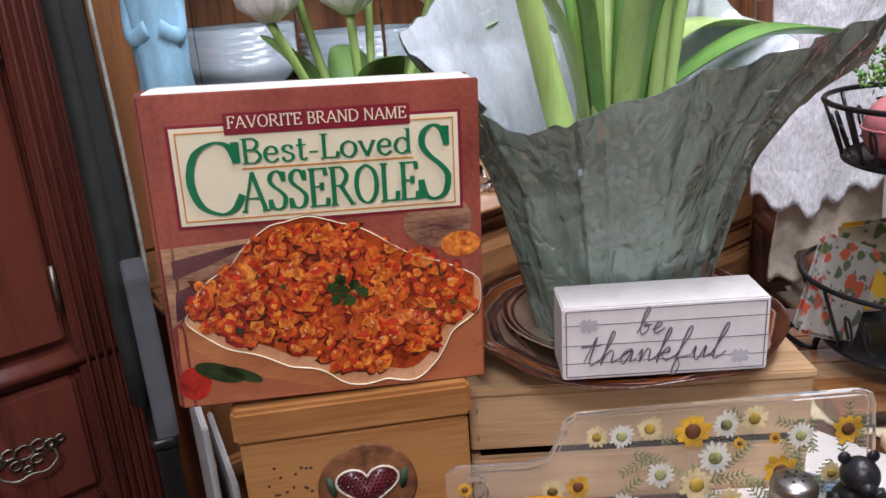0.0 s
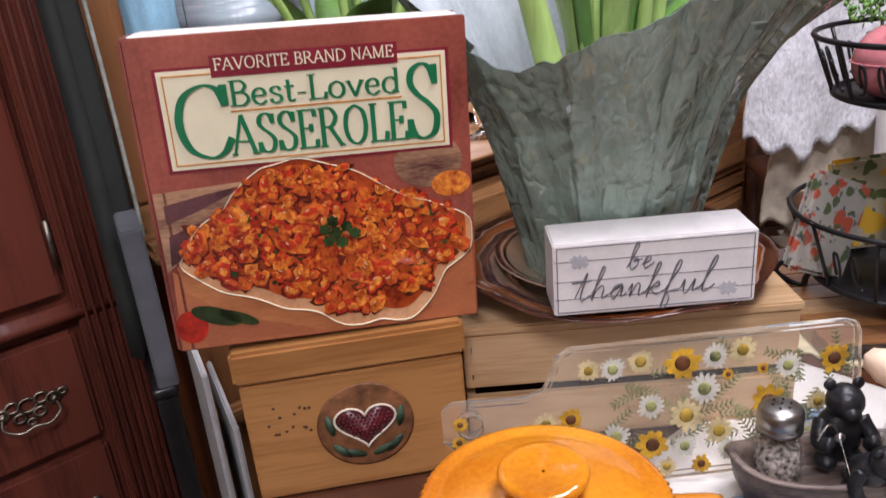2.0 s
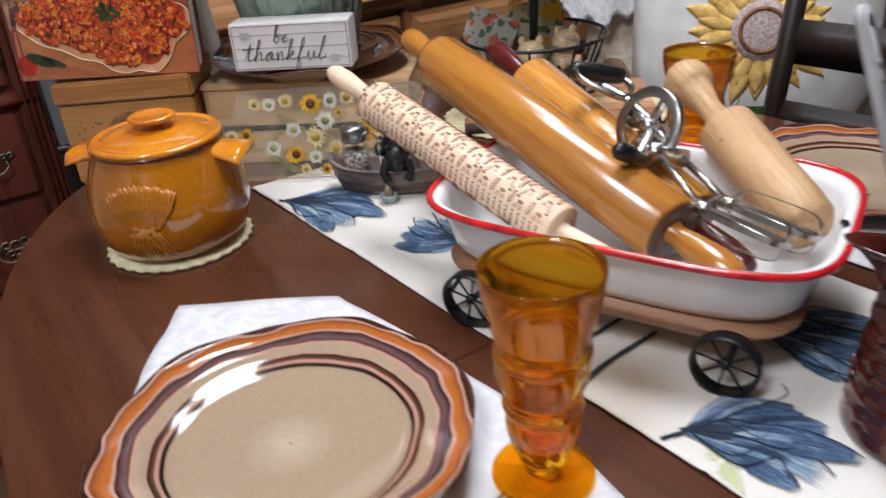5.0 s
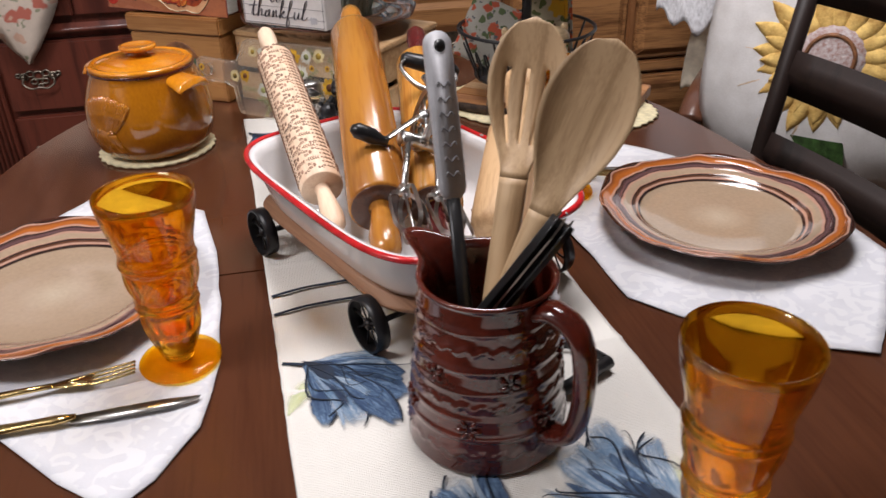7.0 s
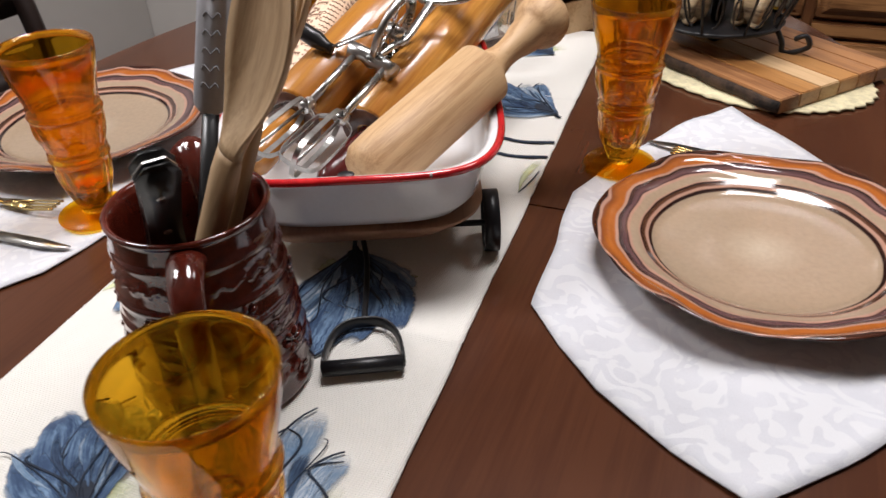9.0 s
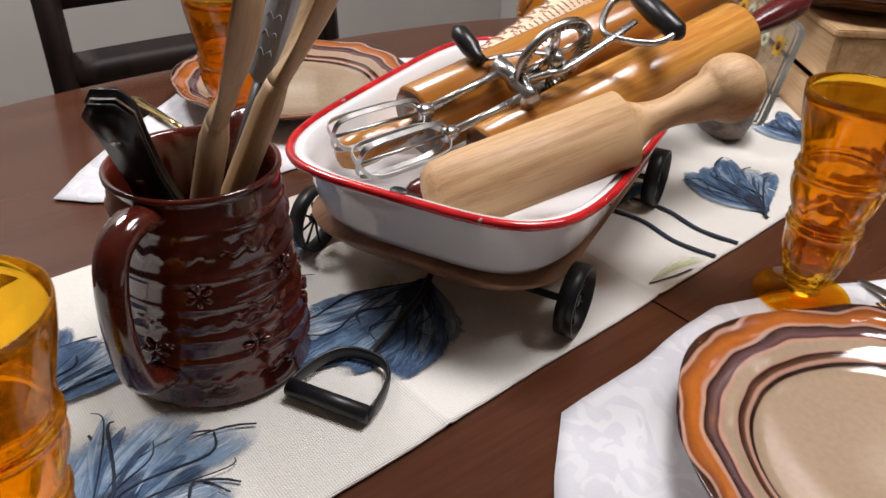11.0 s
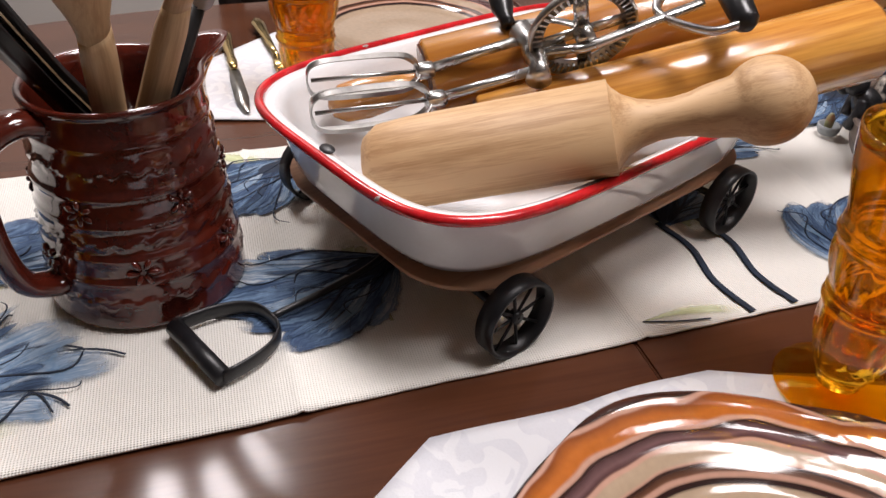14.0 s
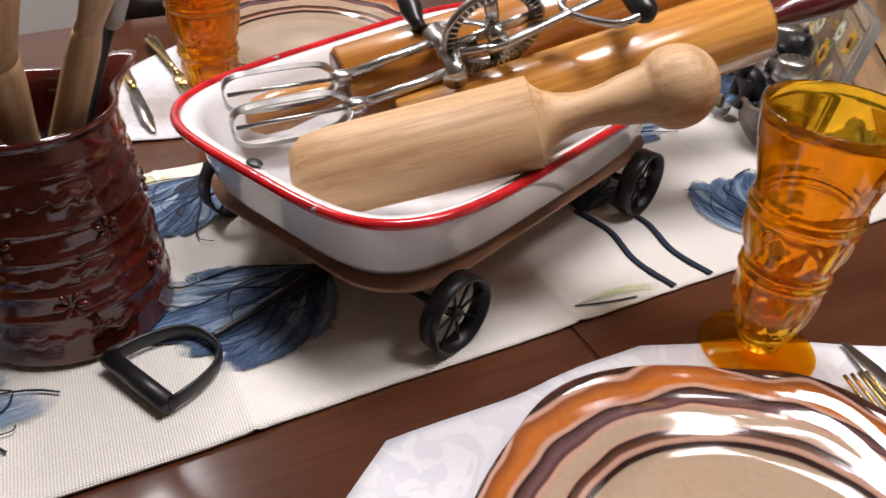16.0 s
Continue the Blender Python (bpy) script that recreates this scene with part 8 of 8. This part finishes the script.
def bail(cx, cz, parent):
    """A pierced brass backplate with a drop handle."""
    e = part("backplate", join(*[tube([(cx + px + pr_ * math.cos(2 * math.pi * i / 14), -0.0125, cz + pz + pr_ * 0.85 * math.sin(2 * math.pi * i / 14)) for i in range(14)], 0.0021, 5, True) for px, pz, pr_ in ((0, 0.006, 0.011), (-0.017, 0.010, 0.008), (0.017, 0.010, 0.008), (-0.031, 0.004, 0.0085), (0.031, 0.004, 0.0085), (-0.043, 0.008, 0.005), (0.043, 0.008, 0.005), (-0.012, -0.008, 0.007), (0.012, -0.008, 0.007), (0, -0.018, 0.005))]), BRASS, parent, "pierced brass backplate")
    for sg in (-1, 1):
        part("post", ball(0.0048, (cx + sg * 0.031, -0.017, cz + 0.005), (1, 1.3, 1), 10, 8), BRASS, parent)
    part("drop_handle", tube(curve3([(cx - 0.031, -0.019, cz + 0.004), (cx - 0.034, -0.024, cz - 0.010), (cx - 0.018, -0.027, cz - 0.021), (cx, -0.028, cz - 0.018), (cx + 0.018, -0.027, cz - 0.021), (cx + 0.034, -0.024, cz - 0.010), (cx + 0.031, -0.019, cz + 0.004)], 5), 0.0022, 8), BRASS, parent)


for z0, z1 in ((0.582, 0.745), (0.40, 0.572), (0.215, 0.39), (0.06, 0.205)):
    d = part("drawer", box(0.372, 0.020, z1 - z0, 0.006, (0, 0.0, (z0 + z1) / 2)), MAHOG, cab)
    for s in (-1, 1):
        bail(s * 0.108, (z0 + z1) / 2, d)
for s in (-1, 1):
    dr = part("door", box(0.184, 0.020, 1.20, 0.004, (s * 0.094, 0.0, 1.395)), MAHOG, cab)
    fld = loft([[(s * 0.094 + sx * w, y, 1.395 + sz * h) for sx, sz in ((-1, -1), (1, -1), (1, 1), (-1, 1))] for w, h, y in ((0.062, 0.55, -0.0102), (0.058, 0.546, -0.003), (0.052, 0.54, -0.003), (0.036, 0.52, -0.010))], False, True)
    part("door_panel", fld, MAHOG, dr, flat=True)
    for z in (0.865, 1.17, 1.9):
        part("hinge", tube([(s * 0.188, -0.0115, z - 0.03), (s * 0.188, -0.0115, z + 0.03)], 0.0035, 8), BRASS, dr, "brass barrel hinge")
# hanging floral cloth on the cabinet
FLORAL = printed("floral_cotton", (0.66, 0.56, 0.47), (((0.30, 0.30, 0.20), 0.22, 1.6), ((0.48, 0.14, 0.10), 0.30, 0.8), ((0.60, 0.38, 0.28), 0.26, 1.3)), 20)
hc = thing("floral_cloth", "pink floral cotton cloth hanging over the cabinet front", "cloth", pose(-0.655, 1.452, 0.705))
part("fold", loft([[(x * w, d, z) for x, d in ((-1, 0), (-0.5, -0.008), (0, -0.011), (0.5, -0.008), (1, 0), (0.5, 0.004), (-0.5, 0.004))] for z, w in ((0.0, 0.004), (0.03, 0.028), (0.10, 0.075), (0.17, 0.11), (0.30, 0.12))], True, True), FLORAL, hc)

# ---- cloth and boxes between the cabinet and the hutch ----
cu = thing("hanging_cloth", "pale-hemmed cloth beside the cabinet, folds blackened as gap shade", "cloth", pose(-0.272, 1.40, 0.70))
# These near-black folds stand in for the shaded gap behind the hem.
part("folds", loft([[(-0.030 + 0.020 * x * (1 + 0.1 * math.sin(9 * z)) - 0.02 * z * 0 + 0.004 * math.sin(6 * z), d * 1.6 + 0.006 * math.sin(5 * z + x), z) for x, d in ((-1, 0), (-0.5, -0.015), (0, -0.004), (0.5, -0.016), (1.2, 0), (0.5, 0.012), (-0.5, 0.012))] for z in [0.02 + 0.075 * k for k in range(14)]], True, True), GAPSHADE, cu)
part("hem", tube([(-0.004 + 0.004 * math.sin(6 * z), -0.010, z) for z in [0.0 + 0.075 * k for k in range(14)]], 0.0026, 6), HEMC, cu, "pale hem")
CARD = mat("grey_card", (0.11, 0.115, 0.125), 0.6, var=0.1)
CARDW = mat("white_card", (0.48, 0.48, 0.47), 0.6, var=0.1)
for k, (x, y, w, d, h, m, lab) in enumerate(((-0.306, 1.325, 0.024, 0.08, 0.915, CARD, "grey cardboard box standing beside the cabinet"), (-0.302, 1.22, 0.006, 0.16, 0.80, CARDW, "flat white folder standing beside the cabinet"), (-0.290, 1.20, 0.006, 0.16, 0.74, CARDW, "flat white folder standing beside the cabinet"))):
    e = thing("cardboard_box" if k == 0 else "folder", lab, "box" if k == 0 else "folder", pose(x, y, 0.0, 0, 0, -15))
    z0 = 0.7205 if k == 0 else 0.0
    part("body", box(w, d, h - z0, 0.002, (0, 0, (h + z0) / 2)), m, e)
    if k == 0:
        part("label", box(0.0006, 0.05, 0.10, 0.0001, (w / 2 + 0.0003, 0, h - 0.12)), CARDW, e, "pale printed label")
sb = thing("storage_bin", "dark plastic bin standing between cabinet and hutch", "bin", pose(-0.306, 1.345, 0, 0, 0, -15))
part("body", loft([[(x, y, z) for x, y in round_rect(hx, hy, 0.006, 4)] for z, hx, hy in ((0.0, 0.010, 0.045), (0.70, 0.013, 0.055), (0.706, 0.013, 0.0555))], True, True), BLACKPLASTIC, sb)
part("rim", loft([[(x, y, z) for x, y in round_rect(0.015, 0.058, 0.006, 4)] for z in (0.7065, 0.72)], True, True), BLACKPLASTIC, sb)
FOLDERRED = mat("red_folder_card", (0.40, 0.05, 0.07), 0.6, var=0.15)
for x, m, h, lab in ((-0.800, CREAM, 0.725, "cream flat folder standing beside the cabinet"), (-0.818, CARDW, 0.70, "white flat folder standing beside the cabinet"), (-0.838, FOLDERRED, 0.66, "red flat folder standing beside the cabinet")):
    e = thing("folder", lab, "folder", pose(x, 1.25, 0, 0, 0, -10))
    for sg in (-1, 1):
        part("cover", box(0.002, 0.06, h, 0.0006, (sg * 0.006, 0, h / 2)), m, e)
    part("page_block", box(0.0095, 0.056, h - 0.006, 0.001, (0, 0.001, h / 2 - 0.003)), PAGES, e)

# ---- chairs ----
SEATC = mat("cream_seat_cloth", (0.62, 0.56, 0.47), 0.9, var=0.12, scale=70, bump=0.4)


def ladder_chair(m, label):
    e = thing("dining_chair", label, "chair", m, "chairs round the table")
    part("seat_frame", box(0.41, 0.42, 0.04, 0.008, (0, 0, 0.44)), ESPRESSO, e)
    part("seat", box(0.39, 0.40, 0.04, 0.016, (0, 0, 0.478), None, 3), SEATC, e, "cream upholstered seat")
    for s in (-1, 1):
        part("back_post", tube([(0.19, s * 0.2, 0.0), (0.195, s * 0.2, 0.45), (0.225, s * 0.2, 0.75), (0.265, s * 0.2, 1.02)], 0.0175, 4), ESPRESSO, e)
        part("front_leg", tube([(-0.18, s * 0.19, 0.0), (-0.18, s * 0.19, 0.43)], [0.016, 0.023], 4), ESPRESSO, e)
    for z, x in ((0.60, 0.207), (0.72, 0.222), (0.84, 0.239), (0.97, 0.257)):
        pts = [(x + 0.012 * (1 - (t / 0.2) ** 2), t, z) for t in [-0.2 + 0.05 * k for k in range(9)]]
        part("slat", tube(pts, 0.007, 4, rz=0.034), ESPRESSO, e)
    for s in (-1, 1):
        part("stretcher", tube([(-0.18, s * 0.19, 0.2), (0.19, s * 0.2, 0.2)], 0.010, 6), ESPRESSO, e)
    return e


ladder_chair(pose(0.385, 0.33, 0, 0, 0, 3), "dark-stained ladder-back dining chair with a cream seat")
ladder_chair(pose(-0.42, 0.30, 0, 0, 0, 178), "dark-stained ladder-back dining chair on the far side")
WALNUT = wood("armchair_wood", (0.14, 0.055, 0.03), (0.07, 0.028, 0.016), 0.3, 10, 2, 0.4)
AM = pose(1.08, 0.97, 0, 0, 0, -38)
arm = thing("armchair", "dark wooden rocking armchair with a cream cushion", "armchair", AM)
part("seat", box(0.50, 0.48, 0.06, 0.02, (0, 0, 0.42)), WALNUT, arm)
part("seat_cushion", box(0.47, 0.44, 0.07, 0.03, (0, -0.01, 0.485), None, 4), CREAM, arm, "cream seat cushion")
for s in (-1, 1):
    part("arm_rest", tube(curve3([(s * 0.27, 0.2, 0.66), (s * 0.28, 0.0, 0.655), (s * 0.28, -0.2, 0.65), (s * 0.28, -0.27, 0.62)], 6), 0.026, 10, rz=0.016), WALNUT, arm)
    part("front_leg", tube([(s * 0.27, -0.2, 0.0), (s * 0.27, -0.2, 0.64)], 0.021, 10), WALNUT, arm)
    part("back_post", tube([(s * 0.25, 0.2, 0.0), (s * 0.25, 0.22, 0.45), (s * 0.25, 0.30, 1.10)], 0.021, 10), WALNUT, arm)
part("top_rail", box(0.52, 0.03, 0.11, 0.012, (0, 0.295, 1.06)), WALNUT, arm)
part("back_board", box(0.48, 0.015, 0.56, 0.004, (0, 0.262, 0.76), None), WALNUT, arm)
PILLOWC = mat("white_pillow_cotton", (0.74, 0.73, 0.72), 0.85, var=0.1, scale=20, bump=0.3, second=(0.64, 0.62, 0.60))
PETY = mat("felt_sunflower_petal", (0.68, 0.48, 0.16), 0.85, var=0.35, scale=50, bump=0.3, second=(0.45, 0.25, 0.06))
PETP = mat("pale_printed_petal", (0.76, 0.56, 0.36), 0.85, var=0.25, scale=40)
SEEDS = mat("seed_disc", (0.22, 0.12, 0.10), 0.9, var=0.6, scale=160, bump=0.8, second=(0.62, 0.58, 0.58))
PM = Matrix.Translation((0.885, 0.785, 0.775)) @ pose(0, 0, 0, 0, 0, -46) @ pose(0, 0, 0, 80)
pil = thing("sunflower_pillow", "white throw pillow with an applique sunflower on the armchair", "pillow", PM)
part("cushion", loft([[(x * k, y * k, z) for x, y in ssquare(0.235, 0.225, 3.6, 64)] for k, z in ((0.3, -0.062), (0.7, -0.052), (0.92, -0.025), (1.0, 0.0), (0.92, 0.025), (0.7, 0.052), (0.3, 0.062), (0.02, 0.063))], True, True), PILLOWC, pil)
for rr, n, m, zz, w in ((0.165, 14, PETP, 0.0545, 0.024), (0.145, 20, PETY, 0.060, 0.0185), (0.118, 18, PETY, 0.064, 0.0155)):
    for k in range(n):
        a = 360 * k / n + (9 if rr < 0.13 else 0)
        o = bmesh.new()
        rows = []
        reach = rr * (0.94 + 0.08 * math.sin(k * 5))
        for i in range(9):
            t = i / 8
            hw = w * max(0.03, math.sin(math.pi * (0.18 + 0.82 * t) ** 1.15)) ** 0.8
            rows.append([o.verts.new((0.045 + (reach - 0.045) * t, u_ * hw, 0.004 * (1 - abs(u_)) - 0.010 * max(0, t - 0.35))) for u_ in (-1, -0.4, 0, 0.4, 1)])
        for ra, rb3 in zip(rows, rows[1:]):
            for q in range(4):
                o.faces.new((ra[q], ra[q + 1], rb3[q + 1], rb3[q]))
        ext = bmesh.ops.extrude_face_region(o, geom=o.faces[:])
        bmesh.ops.translate(o, vec=(0, 0, -0.002), verts=[v for v in ext["geom"] if isinstance(v, bmesh.types.BMVert)])
        part("petal", moved(o, pose(0, 0, zz + 0.002, 0, 0, a)), m, pil)
part("seed_head", lathe([(0.001, 0.076), (0.03, 0.075), (0.055, 0.070), (0.060, 0.062), (0.055, 0.058)], 48), SEEDS, pil, "beaded brown seed disc")
part("ring", tube([(0.040 * math.cos(2 * math.pi * i / 40), 0.040 * math.sin(2 * math.pi * i / 40), 0.0735) for i in range(40)], 0.004, 6, True), MEDAL, pil)
part("leaf_patch", petal((-0.05, -0.13), (0.06, -0.19), 0.03, 0.0535), HERB, pil)
thr = thing("crochet_throw", "white crocheted throw draped over the armchair's back", "throw", pose(0.805, 1.112, 0.80, 0, 0, -38))


def hung(x0, x1, top, low, depth, y0):
    """A hanging knitted cloth: a thick sheet with soft folds, ribs and a slanted lower edge; low(u) gives its bottom."""
    bm = bmesh.new()
    rows = []
    for k in range(33):
        t = k / 32
        row = []
        for i in range(41):
            u = i / 40
            z = top + (low(u) - top) * t
            y = y0 + depth * (0.6 * math.sin(u * 9 + 2 * t) + 0.4 * noise.noise((u * 4, t * 3, x0))) * (0.3 + 0.7 * t) + 0.0016 * math.sin(z * 420) + 0.0012 * math.sin(u * 130)
            row.append(bm.verts.new((x0 + (x1 - x0) * u + 0.008 * math.sin(t * 5 + u * 3), y, z)))
        rows.append(row)
    for a, b in zip(rows, rows[1:]):
        for i in range(40):
            bm.faces.new((a[i], a[i + 1], b[i + 1], b[i]))
    ext = bmesh.ops.extrude_face_region(bm, geom=bm.faces[:])
    bmesh.ops.translate(bm, vec=(0, 0.007, 0), verts=[v for v in ext["geom"] if isinstance(v, bmesh.types.BMVert)])
    return bm


part("upper_fold", hung(-0.10, 0.15, 0.36, lambda u: -0.045 + 0.09 * abs(u - 0.35) + 0.012 * math.sin(u * 30), 0.022, -0.02), CROCHET, thr)
part("lower_fold", hung(-0.035, 0.20, 0.14, lambda u: -0.20 + 0.05 * u + 0.008 * math.sin(u * 26), 0.02, 0.03), CREAM, thr, "cream lower end of the throw")
